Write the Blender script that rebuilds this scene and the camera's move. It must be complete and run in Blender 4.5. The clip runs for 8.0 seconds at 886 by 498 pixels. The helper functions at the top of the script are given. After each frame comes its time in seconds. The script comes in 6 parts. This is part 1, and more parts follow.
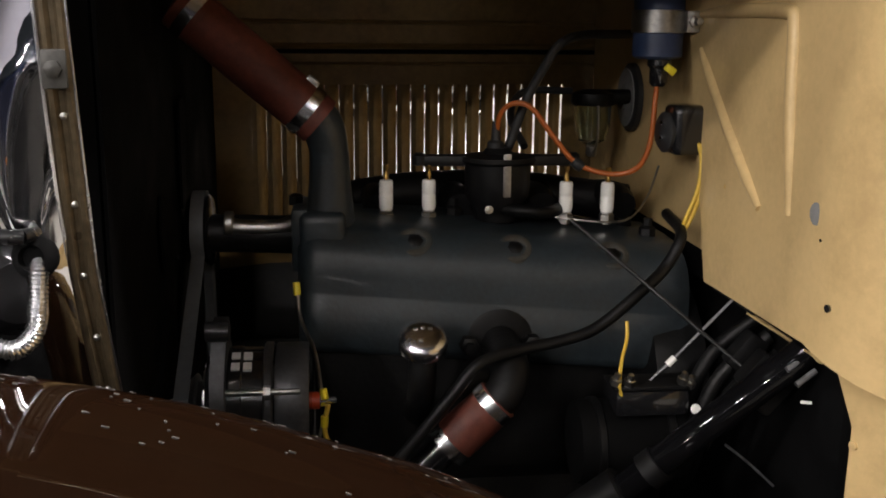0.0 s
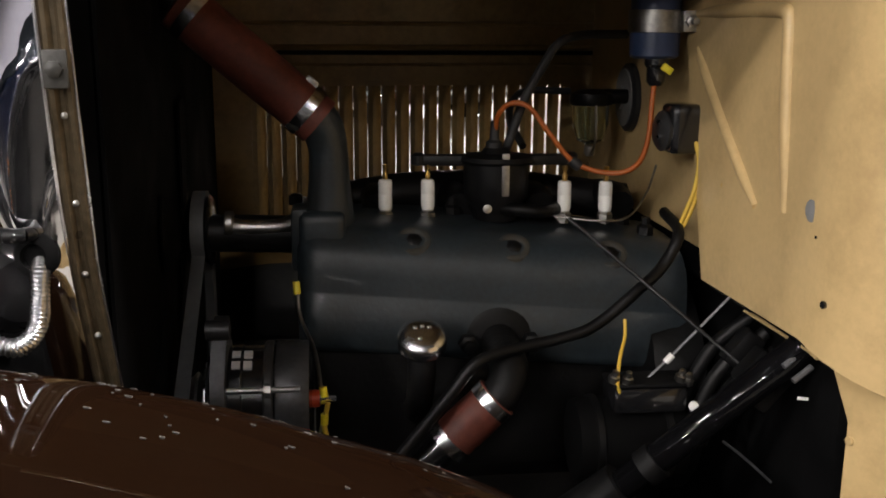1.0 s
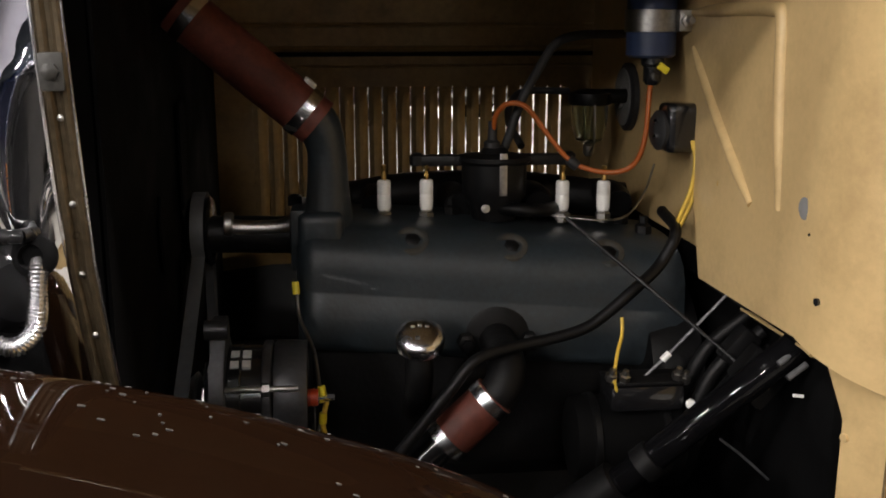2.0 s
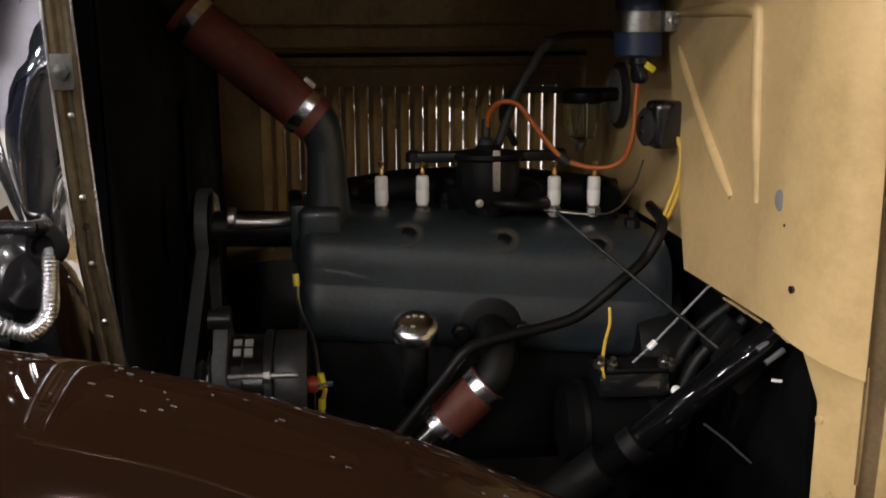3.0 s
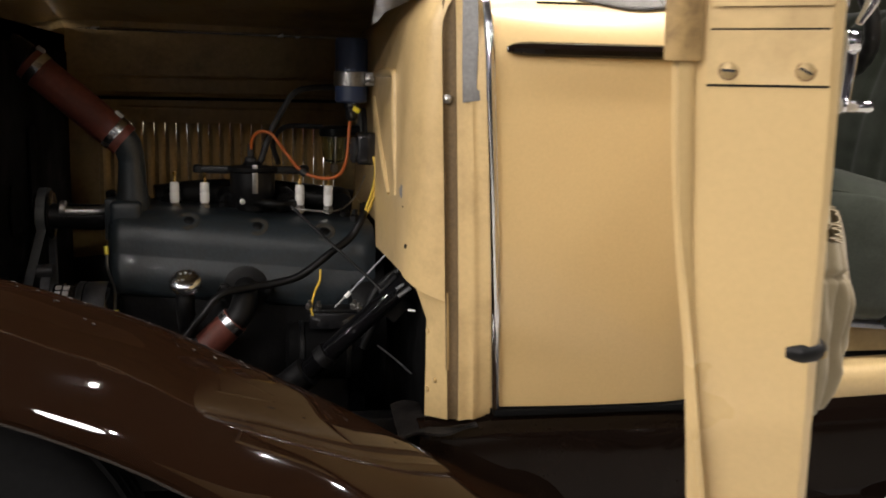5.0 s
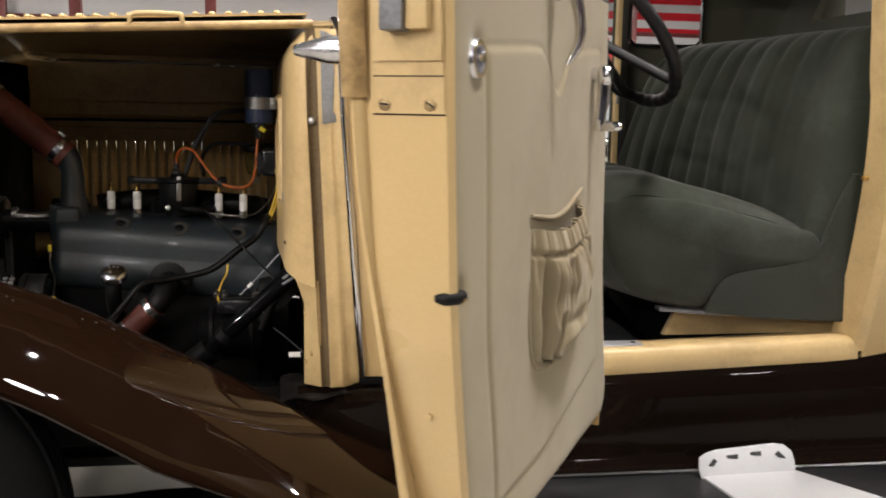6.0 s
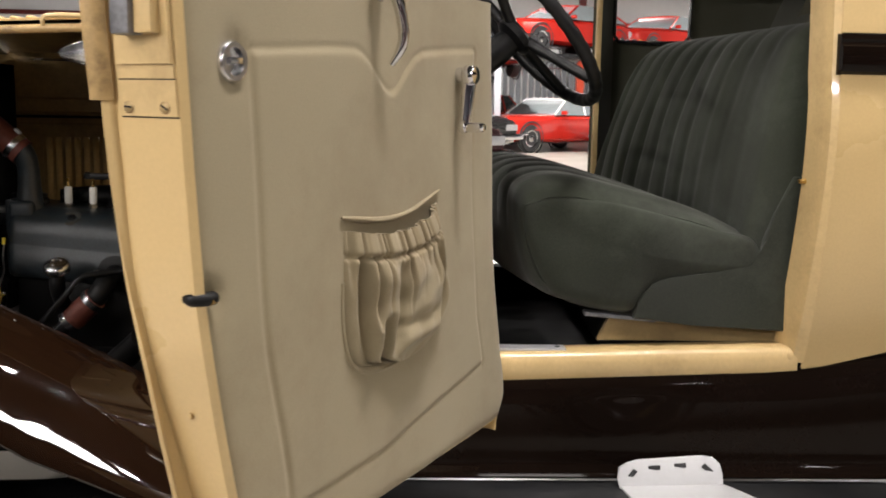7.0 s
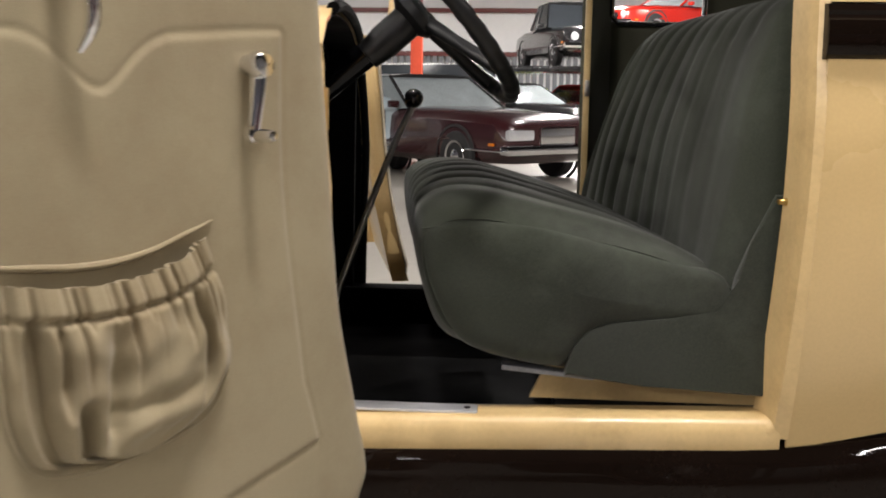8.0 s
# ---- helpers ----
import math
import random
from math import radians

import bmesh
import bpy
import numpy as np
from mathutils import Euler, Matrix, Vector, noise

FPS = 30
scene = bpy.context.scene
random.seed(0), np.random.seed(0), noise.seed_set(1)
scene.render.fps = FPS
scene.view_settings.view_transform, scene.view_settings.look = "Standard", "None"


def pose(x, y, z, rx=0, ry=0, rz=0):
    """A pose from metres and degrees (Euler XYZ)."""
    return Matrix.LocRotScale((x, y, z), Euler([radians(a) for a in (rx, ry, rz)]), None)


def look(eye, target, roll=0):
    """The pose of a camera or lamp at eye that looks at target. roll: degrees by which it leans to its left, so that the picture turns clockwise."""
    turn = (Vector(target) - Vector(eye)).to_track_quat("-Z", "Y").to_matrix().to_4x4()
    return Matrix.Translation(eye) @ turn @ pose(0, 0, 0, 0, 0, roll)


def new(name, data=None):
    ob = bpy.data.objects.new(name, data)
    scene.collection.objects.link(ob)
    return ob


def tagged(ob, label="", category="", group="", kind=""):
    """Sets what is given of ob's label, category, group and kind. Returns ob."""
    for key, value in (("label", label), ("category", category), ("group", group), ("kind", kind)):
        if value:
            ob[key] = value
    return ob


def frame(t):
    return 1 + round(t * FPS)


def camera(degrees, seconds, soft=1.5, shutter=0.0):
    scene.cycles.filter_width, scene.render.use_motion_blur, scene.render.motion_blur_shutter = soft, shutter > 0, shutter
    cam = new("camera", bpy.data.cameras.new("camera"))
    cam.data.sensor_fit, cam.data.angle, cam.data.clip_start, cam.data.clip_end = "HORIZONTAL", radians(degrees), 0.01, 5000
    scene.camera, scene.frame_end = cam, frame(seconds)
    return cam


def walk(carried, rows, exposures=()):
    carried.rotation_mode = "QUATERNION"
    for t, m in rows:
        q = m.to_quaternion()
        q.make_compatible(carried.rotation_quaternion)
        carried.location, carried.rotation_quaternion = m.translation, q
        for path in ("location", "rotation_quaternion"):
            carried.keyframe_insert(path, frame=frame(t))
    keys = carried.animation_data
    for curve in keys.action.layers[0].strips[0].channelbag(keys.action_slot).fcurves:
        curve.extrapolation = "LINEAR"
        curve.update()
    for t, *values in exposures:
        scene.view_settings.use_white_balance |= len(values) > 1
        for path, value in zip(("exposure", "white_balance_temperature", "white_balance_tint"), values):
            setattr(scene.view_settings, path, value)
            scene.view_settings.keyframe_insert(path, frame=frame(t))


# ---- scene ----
cam = camera(47.9, 8.0, soft=1.8, shutter=0.25)
PATH = [
    (0, (-0.069, -1.391, 1.111), (0.141, 0.551, 0.683), 0.5),
    (1, (-0.067, -1.4, 1.108), (0.141, 0.544, 0.685), 0.3),
    (3, (-0.042, -1.462, 1.107), (0.135, 0.486, 0.689), -0.3),
    (3.5, (-0.073, -1.559, 1.107), (0.193, 0.38, 0.693), -0.1),
    (4, (-0.023, -1.692, 1.099), (0.398, 0.222, 0.7), 1.2),
    (4.5, (0.086, -1.894, 1.098), (0.506, 0.021, 0.702), 0.9),
    (4.7, (0.132, -1.993, 1.097), (0.514, -0.063, 0.737), 1.2),
    (5.8, (0.361, -2.484, 1.119), (0.679, -0.529, 0.843), 1.1),
    (6, (0.431, -2.544, 1.117), (0.737, -0.587, 0.841), 1.0),
    (6.5, (0.631, -2.624, 1.126), (0.878, -0.659, 0.843), 1.1),
    (7, (0.849, -2.576, 1.133), (0.934, -0.598, 0.844), 1.1),
    (7.5, (1.079, -2.387, 1.144), (1.017, -0.41, 0.843), 0.9),
    (7.8, (1.218, -2.245, 1.14), (1.075, -0.272, 0.843), 0.6),
    (8, (1.29, -2.118, 1.149), (1.127, -0.149, 0.84), 0.7),
]
walk(cam, [(t, look(eye, target, roll)) for t, eye, target, roll in PATH])


# ---- light: a closed hall under rows of strip lights ----
world = bpy.data.worlds.new("hall_air")
scene.world = world
world.use_nodes = True
world.node_tree.nodes["Background"].inputs[0].default_value = (0.9, 0.93, 1.0, 1)
world.node_tree.nodes["Background"].inputs[1].default_value = 0.02
scene.view_settings.exposure = 0.0
ROOF = 6.2
# rows of round high-bay lamps; those ahead of the nose are boosted for the firewall
# the lamp at (-4.2, -5.6) is an extra fill for the firewall
LAMPS = [(1.9, -1.85, 310.0), (0.1, 0.35, 200.0), (1.68, 0.63, 70.0), (2.5, -1.2, 60.0), (4.57, 0.52, 90.0), (-3.6, -1.9, 130.0), (-4.2, -5.6, 220.0), (9.0, -1.9, 260.0)]
LAMPS += [(x, y, 40.0 if x < 0 else 110.0) for y in (3.5, 9.0, 14.0) for x in (-3.6, 2.7, 9.0)]
LAMPS += [(x, y, 1150.0) for y in (19.0, 27.0) for x in (-8.0, 3.0, 14.0)]
LAMPS += [(x, y, p * (2.6 if y == -7.0 and x < -10 else 1.0)) for y, p in ((-7.0, 420.0), (-12.0, 820.0), (-18.0, 1250.0)) for x in (-8.0, -14.0, -20.0)]
LAMPS += [(x, y, 160.0) for y in (-9.0, -16.0) for x in (-1.0, 6.0, 13.0)]


def high_bay(x, y, power):
    data = bpy.data.lights.new("high_bay_light", "AREA")
    data.shape, data.size = "DISK", (0.9 if power == 310 else 0.5 if power > 100 else 0.16)
    data.energy, data.color = power, (1.0, 0.94, 0.90)
    ob = new("high_bay_light", data)
    ob.matrix_world = look((x, y, ROOF - 0.28), (x, y, 0))
    return ob


for lx, ly, lp in LAMPS:
    high_bay(lx, ly, lp)

# ---- materials ----
def mat(name, base, rough=0.5, metal=0.0, vary=0.12, big=3.0, fine=60.0, bump=0.05, coat=0.0, sheen=0.0, spec=0.5, dirt=None, dirt_amount=0.0, dirt_scale=8.0, stretch=None):
    m = bpy.data.materials.new(name)
    m.use_nodes = True
    n, l = m.node_tree.nodes, m.node_tree.links
    p = n["Principled BSDF"]
    p.inputs["Roughness"].default_value = rough
    p.inputs["Metallic"].default_value = metal
    p.inputs["Coat Weight"].default_value = coat
    p.inputs["Coat Roughness"].default_value = 0.035
    p.inputs["Sheen Weight"].default_value = sheen
    p.inputs["Specular IOR Level"].default_value = spec
    co = n.new("ShaderNodeTexCoord")
    src = co.outputs["Object"]
    if stretch:
        mp = n.new("ShaderNodeMapping")
        mp.inputs["Scale"].default_value = stretch
        l.new(src, mp.inputs["Vector"])
        src = mp.outputs["Vector"]
    a, b = n.new("ShaderNodeTexNoise"), n.new("ShaderNodeTexNoise")
    a.inputs["Scale"].default_value, a.inputs["Detail"].default_value = big, 5.0
    b.inputs["Scale"].default_value, b.inputs["Detail"].default_value = fine, 3.0
    l.new(src, a.inputs["Vector"]), l.new(src, b.inputs["Vector"])
    add = n.new("ShaderNodeMath")
    add.operation = "ADD"
    l.new(a.outputs["Fac"], add.inputs[0]), l.new(b.outputs["Fac"], add.inputs[1])
    ramp = n.new("ShaderNodeMapRange")
    ramp.inputs["From Min"].default_value, ramp.inputs["From Max"].default_value = 0.7, 1.3
    ramp.inputs["To Min"].default_value, ramp.inputs["To Max"].default_value = 1 - vary, 1 + vary
    l.new(add.outputs[0], ramp.inputs["Value"])
    mul = n.new("ShaderNodeVectorMath")
    mul.operation = "MULTIPLY"
    mul.inputs[0].default_value = base
    l.new(ramp.outputs[0], mul.inputs[1])
    colour = mul.outputs[0]
    if dirt:
        c = n.new("ShaderNodeTexNoise")
        c.inputs["Scale"].default_value, c.inputs["Detail"].default_value = dirt_scale, 8.0
        c.inputs["Roughness"].default_value = 0.7
        l.new(co.outputs["Object"], c.inputs["Vector"])
        r2 = n.new("ShaderNodeMapRange")
        r2.inputs["From Min"].default_value, r2.inputs["From Max"].default_value = 0.48, 0.72
        r2.inputs["To Max"].default_value = dirt_amount
        l.new(c.outputs["Fac"], r2.inputs["Value"])
        mix = n.new("ShaderNodeMix")
        mix.data_type = "RGBA"
        l.new(r2.outputs[0], mix.inputs["Factor"])
        l.new(colour, mix.inputs["A"])
        mix.inputs["B"].default_value = (*dirt, 1)
        colour = mix.outputs["Result"]
    l.new(colour, p.inputs["Base Color"])
    rr = n.new("ShaderNodeMapRange")
    rr.inputs["From Min"].default_value, rr.inputs["From Max"].default_value = 0.3, 0.7
    rr.inputs["To Min"].default_value, rr.inputs["To Max"].default_value = max(0.0, rough * 0.8), min(1, rough * 1.2)
    l.new(a.outputs["Fac"], rr.inputs["Value"]), l.new(rr.outputs[0], p.inputs["Roughness"])
    if bump:
        bp = n.new("ShaderNodeBump")
        bp.inputs["Strength"].default_value, bp.inputs["Distance"].default_value = bump, 0.002
        l.new(b.outputs["Fac"], bp.inputs["Height"]), l.new(bp.outputs[0], p.inputs["Normal"])
    return m


CREAM = mat("cream_paint", (0.58, 0.415, 0.195), 0.32, vary=0.04, big=2.5, fine=180, bump=0.015, coat=0.35)
CREAM_OLD = mat("cream_paint_worn", (0.58, 0.415, 0.195), 0.42, vary=0.06, big=6, fine=120, bump=0.04, coat=0.3, dirt=(0.20, 0.125, 0.05), dirt_amount=0.38, dirt_scale=9)
# body cream halved for the shade under the hood, plus random stains
HOOD_IN = mat("shaded_hood_cream", (0.30, 0.20, 0.075), 0.4, vary=0.18, big=5, fine=70, bump=0.05, coat=0.15, dirt=(0.06, 0.04, 0.018), dirt_amount=0.8, dirt_scale=5)
BROWN = mat("brown_enamel", (0.0078, 0.0034, 0.0017), 0.30, vary=0.18, big=3, fine=200, bump=0.01, coat=0.75, spec=0.0, dirt=(0.010, 0.006, 0.0035), dirt_amount=0.25, dirt_scale=14)
APRON = mat("dark_brown_enamel", (0.006, 0.0036, 0.0026), 0.3, vary=0.15, big=4, fine=200, bump=0.012, coat=0.32, spec=0.0)
CHROME = mat("chrome", (0.78, 0.78, 0.8), 0.07, 1.0, vary=0.04, big=12, fine=150, bump=0.02)
MIRROR = mat("polished_chrome", (0.74, 0.74, 0.77), 0.03, 1.0, vary=0.05, big=12, fine=150, bump=0.01)
STEEL = mat("dull_steel", (0.42, 0.41, 0.39), 0.34, 1.0, vary=0.2, big=20, fine=160, bump=0.06)
BLACK = mat("black_enamel", (0.008, 0.008, 0.009), 0.25, vary=0.2, big=9, fine=120, bump=0.03, coat=0.8)
SATIN = mat("bright_satin_metal", (0.72, 0.72, 0.74), 0.24, 1.0, vary=0.12, big=20, fine=150, bump=0.03)
RUBBER = mat("black_rubber", (0.018, 0.018, 0.019), 0.6, vary=0.2, big=8, fine=90, bump=0.08)
# grimy iron taken near black, with the bay's shadows in its colour
DARK_GRIME = mat("grimy_shadowed_iron", (0.0042, 0.0042, 0.0045), 0.46, vary=0.4, big=14, fine=120, bump=0.3, spec=0.22, dirt=(0.011, 0.010, 0.009), dirt_amount=0.5, dirt_scale=20)
# aged green lowered by a third for the shade inside the bay
ENGINE = mat("aged_engine_green_shaded", (0.021, 0.028, 0.033), 0.40, vary=0.26, big=9, fine=140, bump=0.22, coat=0.1, dirt=(0.016, 0.014, 0.011), dirt_amount=0.85, dirt_scale=9)
HOSE = mat("red_rubber_hose", (0.135, 0.034, 0.022), 0.62, vary=0.25, big=12, fine=90, bump=0.2, dirt=(0.045, 0.018, 0.014), dirt_amount=0.7, dirt_scale=22)
# brown standing for the shaded cream inside the hood ledge's groove
GROOVE_BROWN = mat("groove_shade_brown", (0.12, 0.078, 0.035), 0.7, vary=0.25, big=10, fine=160, bump=0.2)
TAN = mat("tan_door_cloth", (0.282, 0.231, 0.140), 0.85, vary=0.06, big=4, fine=420, bump=0.14, sheen=0.15, dirt=(0.17, 0.115, 0.058), dirt_amount=0.55, dirt_scale=2.6)
OLIVE = mat("olive_velour", (0.0132, 0.0166, 0.0086), 0.9, vary=0.5, big=2.2, fine=300, bump=0.1, sheen=0.12, dirt=(0.046, 0.055, 0.039), dirt_amount=0.75, dirt_scale=3.6, stretch=(1, 6, 1))
OLIVE_DARK = mat("dark_olive_trim", (0.045, 0.045, 0.028), 0.85, vary=0.1, big=5, fine=260, bump=0.1, sheen=0.2)
WHITE = mat("white_enamel", (0.52, 0.52, 0.53), 0.35, vary=0.03, big=8, fine=90, bump=0.02)
CERAMIC = mat("white_porcelain", (0.9, 0.89, 0.86), 0.25, vary=0.03, big=30, fine=200, bump=0.01, coat=0.3)
BRASS = mat("brass", (0.55, 0.36, 0.12), 0.3, 1.0, vary=0.15, big=30, fine=200, bump=0.03)
ORANGE = mat("orange_wire", (0.40, 0.095, 0.012), 0.45, vary=0.08, big=20, fine=200, bump=0.02)
YELLOW = mat("yellow_wire", (0.60, 0.40, 0.05), 0.45, vary=0.12, big=30, fine=200, bump=0.02)
TAG = mat("yellow_tape", (0.75, 0.62, 0.03), 0.45, vary=0.08, big=30, fine=200, bump=0.02)
BLUE = mat("blue_coil_can", (0.035, 0.055, 0.12), 0.42, vary=0.1, big=20, fine=200, bump=0.02)
GREY = mat("grey_sealer", (0.19, 0.19, 0.19), 0.6, vary=0.2, big=25, fine=160, bump=0.1)
CARPET = mat("black_floor_mat", (0.0036, 0.0036, 0.004), 0.7, vary=0.5, big=6, fine=200, bump=0.3, spec=0.02)
BOARD = mat("black_rubber_mat", (0.011, 0.011, 0.012), 0.45, vary=0.3, big=5, fine=90, bump=0.12, dirt=(0.03, 0.028, 0.026), dirt_amount=0.4, dirt_scale=7)
FLOOR = mat("polished_concrete", (0.31, 0.29, 0.255), 0.38, vary=0.06, big=0.7, fine=9, bump=0.01)
WALL = mat("white_wall_sheet", (0.72, 0.72, 0.72), 0.6, vary=0.03, big=0.5, fine=6, bump=0.02)
# for the unseen walls: tint set to give the chrome a lavender reflection
WALL_GREY = mat("lavender_grey_wall_sheet", (0.20, 0.195, 0.23), 0.6, vary=0.06, big=0.5, fine=6, bump=0.02)
CEIL = mat("dark_roof_deck", (0.025, 0.025, 0.027), 0.8, vary=0.1, big=0.5, fine=6, bump=0.02)
DARKWALL = mat("grey_wall_sheet", (0.16, 0.165, 0.18), 0.6, vary=0.06, big=0.5, fine=6, bump=0.02)
RED_STEEL = mat("dark_red_steel", (0.11, 0.018, 0.015), 0.5, vary=0.1, big=2, fine=20, bump=0.02)
RED_BRIGHT = mat("orange_red_steel", (0.55, 0.06, 0.02), 0.45, vary=0.1, big=2, fine=20, bump=0.02)

# blacker than any paint: deep shade is put into this colour
VOID_BLACK = mat("void_black", (0.0035, 0.0035, 0.0037), 0.8, vary=0.3, big=9, fine=120, bump=0.1, spec=0.06)
TYRE_BLACK = mat("old_tyre_rubber", (0.006, 0.006, 0.0063), 0.75, vary=0.3, big=8, fine=90, bump=0.1, spec=0.06)
RUST = mat("rust_stain", (0.16, 0.085, 0.035), 0.75, vary=0.35, big=40, fine=200, bump=0.1)
RUBBED = mat("rubbed_cream_paint", (0.42, 0.28, 0.12), 0.4, vary=0.15, big=12, fine=120, bump=0.05, dirt=(0.10, 0.055, 0.025), dirt_amount=0.9, dirt_scale=18)
DUSTY = mat("dusty_black_paint", (0.006, 0.005, 0.0045), 0.55, vary=0.5, big=18, fine=160, bump=0.3, spec=0.2, dirt=(0.04, 0.034, 0.031), dirt_amount=0.8, dirt_scale=26)
SCREW = mat("dull_brass_screw", (0.34, 0.24, 0.11), 0.45, 0.4, vary=0.25, big=40, fine=200, bump=0.08)
PLATE = mat("brushed_alloy_plate", (0.62, 0.62, 0.64), 0.5, 0.85, vary=0.15, big=20, fine=160, bump=0.06, stretch=(1, 12, 1))
STEEL_DARK = mat("worn_grey_steel", (0.20, 0.20, 0.21), 0.45, 0.7, vary=0.25, big=25, fine=160, bump=0.08)


# ---- mesh helpers ----
def bm_box(bm, c, s, bevel=0.0, turn=None, segs=2):
    made = bmesh.ops.create_cube(bm, size=1.0)["verts"]
    m = Matrix.Translation(c) @ (turn.to_4x4() if turn else Matrix()) @ Matrix.Diagonal((*s, 1))
    bmesh.ops.transform(bm, matrix=m, verts=made)
    if bevel:
        edges = list({e for v in made for e in v.link_edges})
        bmesh.ops.bevel(bm, geom=edges, offset=bevel, segments=segs, affect="EDGES", profile=0.6)
    return bm


def curve_points(pts, per=6):
    pts = [Vector(p) for p in pts]
    if len(pts) < 3:
        return pts
    out = []
    for i in range(len(pts) - 1):
        a, b = pts[i], pts[i + 1]
        p0 = pts[i - 1] if i else a * 2 - b
        p3 = pts[i + 2] if i + 2 < len(pts) else b * 2 - a
        for k in range(per):
            t = k / per
            out.append(0.5 * ((2 * a) + (b - p0) * t + (2 * p0 - 5 * a + 4 * b - p3) * t * t + (3 * a - p0 - 3 * b + p3) * t ** 3))
    out.append(pts[-1])
    return out


def bm_rings(bm, rings, caps=True, closed=True):
    made = [[bm.verts.new(p) for p in ring] for ring in rings]
    n = len(made[0])
    for a, b in zip(made, made[1:]):
        for i in range(n if closed else n - 1):
            j = (i + 1) % n
            bm.faces.new((a[i], a[j], b[j], b[i]))
    if caps and closed:
        bm.faces.new(list(reversed(made[0])))
        bm.faces.new(made[-1])
    return bm


def bm_tube(bm, pts, r, n=10, smooth=True, per=6, flat=1.0, caps=True):
    path = curve_points(pts, per) if smooth else [Vector(p) for p in pts]
    k = len(path)
    side = None
    rings = []
    for i, p in enumerate(path):
        d = (path[min(i + 1, k - 1)] - path[max(i - 1, 0)]).normalized()
        if side is None:
            ref = Vector((0, 0, 1)) if abs(d.z) < 0.9 else Vector((0, 1, 0))
            side = d.cross(ref).normalized()
        else:
            side = (side - d * side.dot(d)).normalized()
        up = d.cross(side)
        rad = r if not isinstance(r, (list, tuple)) else float(np.interp(i / (k - 1), np.linspace(0, 1, len(r)), r))
        rings.append([p + side * (rad * math.cos(2 * math.pi * j / n)) + up * (rad * flat * math.sin(2 * math.pi * j / n)) for j in range(n)])
    return bm_rings(bm, rings, caps)


def bm_lathe(bm, profile, base, axis, n=24, caps=True):
    axis = Vector(axis).normalized()
    side = axis.cross(Vector((0, 0, 1)) if abs(axis.z) < 0.9 else Vector((1, 0, 0))).normalized()
    up = axis.cross(side)
    base = Vector(base)
    rings = [[base + axis * h + side * (max(r, 1e-4) * math.cos(2 * math.pi * j / n)) + up * (max(r, 1e-4) * math.sin(2 * math.pi * j / n)) for j in range(n)] for r, h in profile]
    return bm_rings(bm, rings, caps)


def bm_sheet(bm, fn, nu, nv, thick, keep=None):
    """A curved sheet fn(u, v), u and v from 0 to 1, given a thickness along its normal."""
    pts = [[Vector(fn(i / nu, j / nv)) for j in range(nv + 1)] for i in range(nu + 1)]
    top, low = [], []
    for i in range(nu + 1):
        a, b = [], []
        for j in range(nv + 1):
            du = pts[min(i + 1, nu)][j] - pts[max(i - 1, 0)][j]
            dv = pts[i][min(j + 1, nv)] - pts[i][max(j - 1, 0)]
            nrm = du.cross(dv)
            nrm = nrm.normalized() if nrm.length > 1e-12 else Vector((0, 0, 1))
            a.append(bm.verts.new(pts[i][j]))
            b.append(bm.verts.new(pts[i][j] - nrm * thick))
        top.append(a), low.append(b)
    cells = {(i, j) for i in range(nu) for j in range(nv) if keep is None or keep((i + 0.5) / nu, (j + 0.5) / nv)}
    for i, j in cells:
        bm.faces.new((top[i][j], top[i + 1][j], top[i + 1][j + 1], top[i][j + 1]))
        bm.faces.new((low[i][j], low[i][j + 1], low[i + 1][j + 1], low[i + 1][j]))
        if (i - 1, j) not in cells:
            bm.faces.new((top[i][j], top[i][j + 1], low[i][j + 1], low[i][j]))
        if (i + 1, j) not in cells:
            bm.faces.new((top[i + 1][j + 1], top[i + 1][j], low[i + 1][j], low[i + 1][j + 1]))
        if (i, j - 1) not in cells:
            bm.faces.new((top[i + 1][j], top[i][j], low[i][j], low[i + 1][j]))
        if (i, j + 1) not in cells:
            bm.faces.new((top[i][j + 1], top[i + 1][j + 1], low[i + 1][j + 1], low[i][j + 1]))
    loose = [v for v in bm.verts if not v.link_faces]
    bmesh.ops.delete(bm, geom=loose, context="VERTS")
    return bm


def bm_plate(bm, outline, place, depth, bevel=0.0):
    """A flat plate: an outline of (a, b) set by place(a, b, c), c from 0 to depth."""
    lo = [bm.verts.new(place(a, b, 0)) for a, b in outline]
    hi = [bm.verts.new(place(a, b, depth)) for a, b in outline]
    n = len(lo)
    bm.faces.new(list(reversed(lo))), bm.faces.new(hi)
    for i in range(n):
        bm.faces.new((lo[i], lo[(i + 1) % n], hi[(i + 1) % n], hi[i]))
    if bevel:
        edges = [e for e in bm.edges if e.verts[0] in hi and e.verts[1] in hi]
        bmesh.ops.bevel(bm, geom=edges, offset=bevel, segments=2, affect="EDGES", profile=0.5)
    return bm


def spread(x, xs, ys):
    return float(np.interp(x, xs, ys))


def ease(x, xs, ys):
    """Smooth interpolation through knots."""
    i = max(0, min(len(xs) - 2, int(np.searchsorted(xs, x)) - 1))
    t = min(1, max(0, (x - xs[i]) / (xs[i + 1] - xs[i])))
    p = [ys[max(i - 1, 0)], ys[i], ys[i + 1], ys[min(i + 2, len(ys) - 1)]]
    return 0.5 * (2 * p[1] + (p[2] - p[0]) * t + (2 * p[0] - 5 * p[1] + 4 * p[2] - p[3]) * t * t + (3 * p[1] - p[0] - 3 * p[2] + p[3]) * t ** 3)


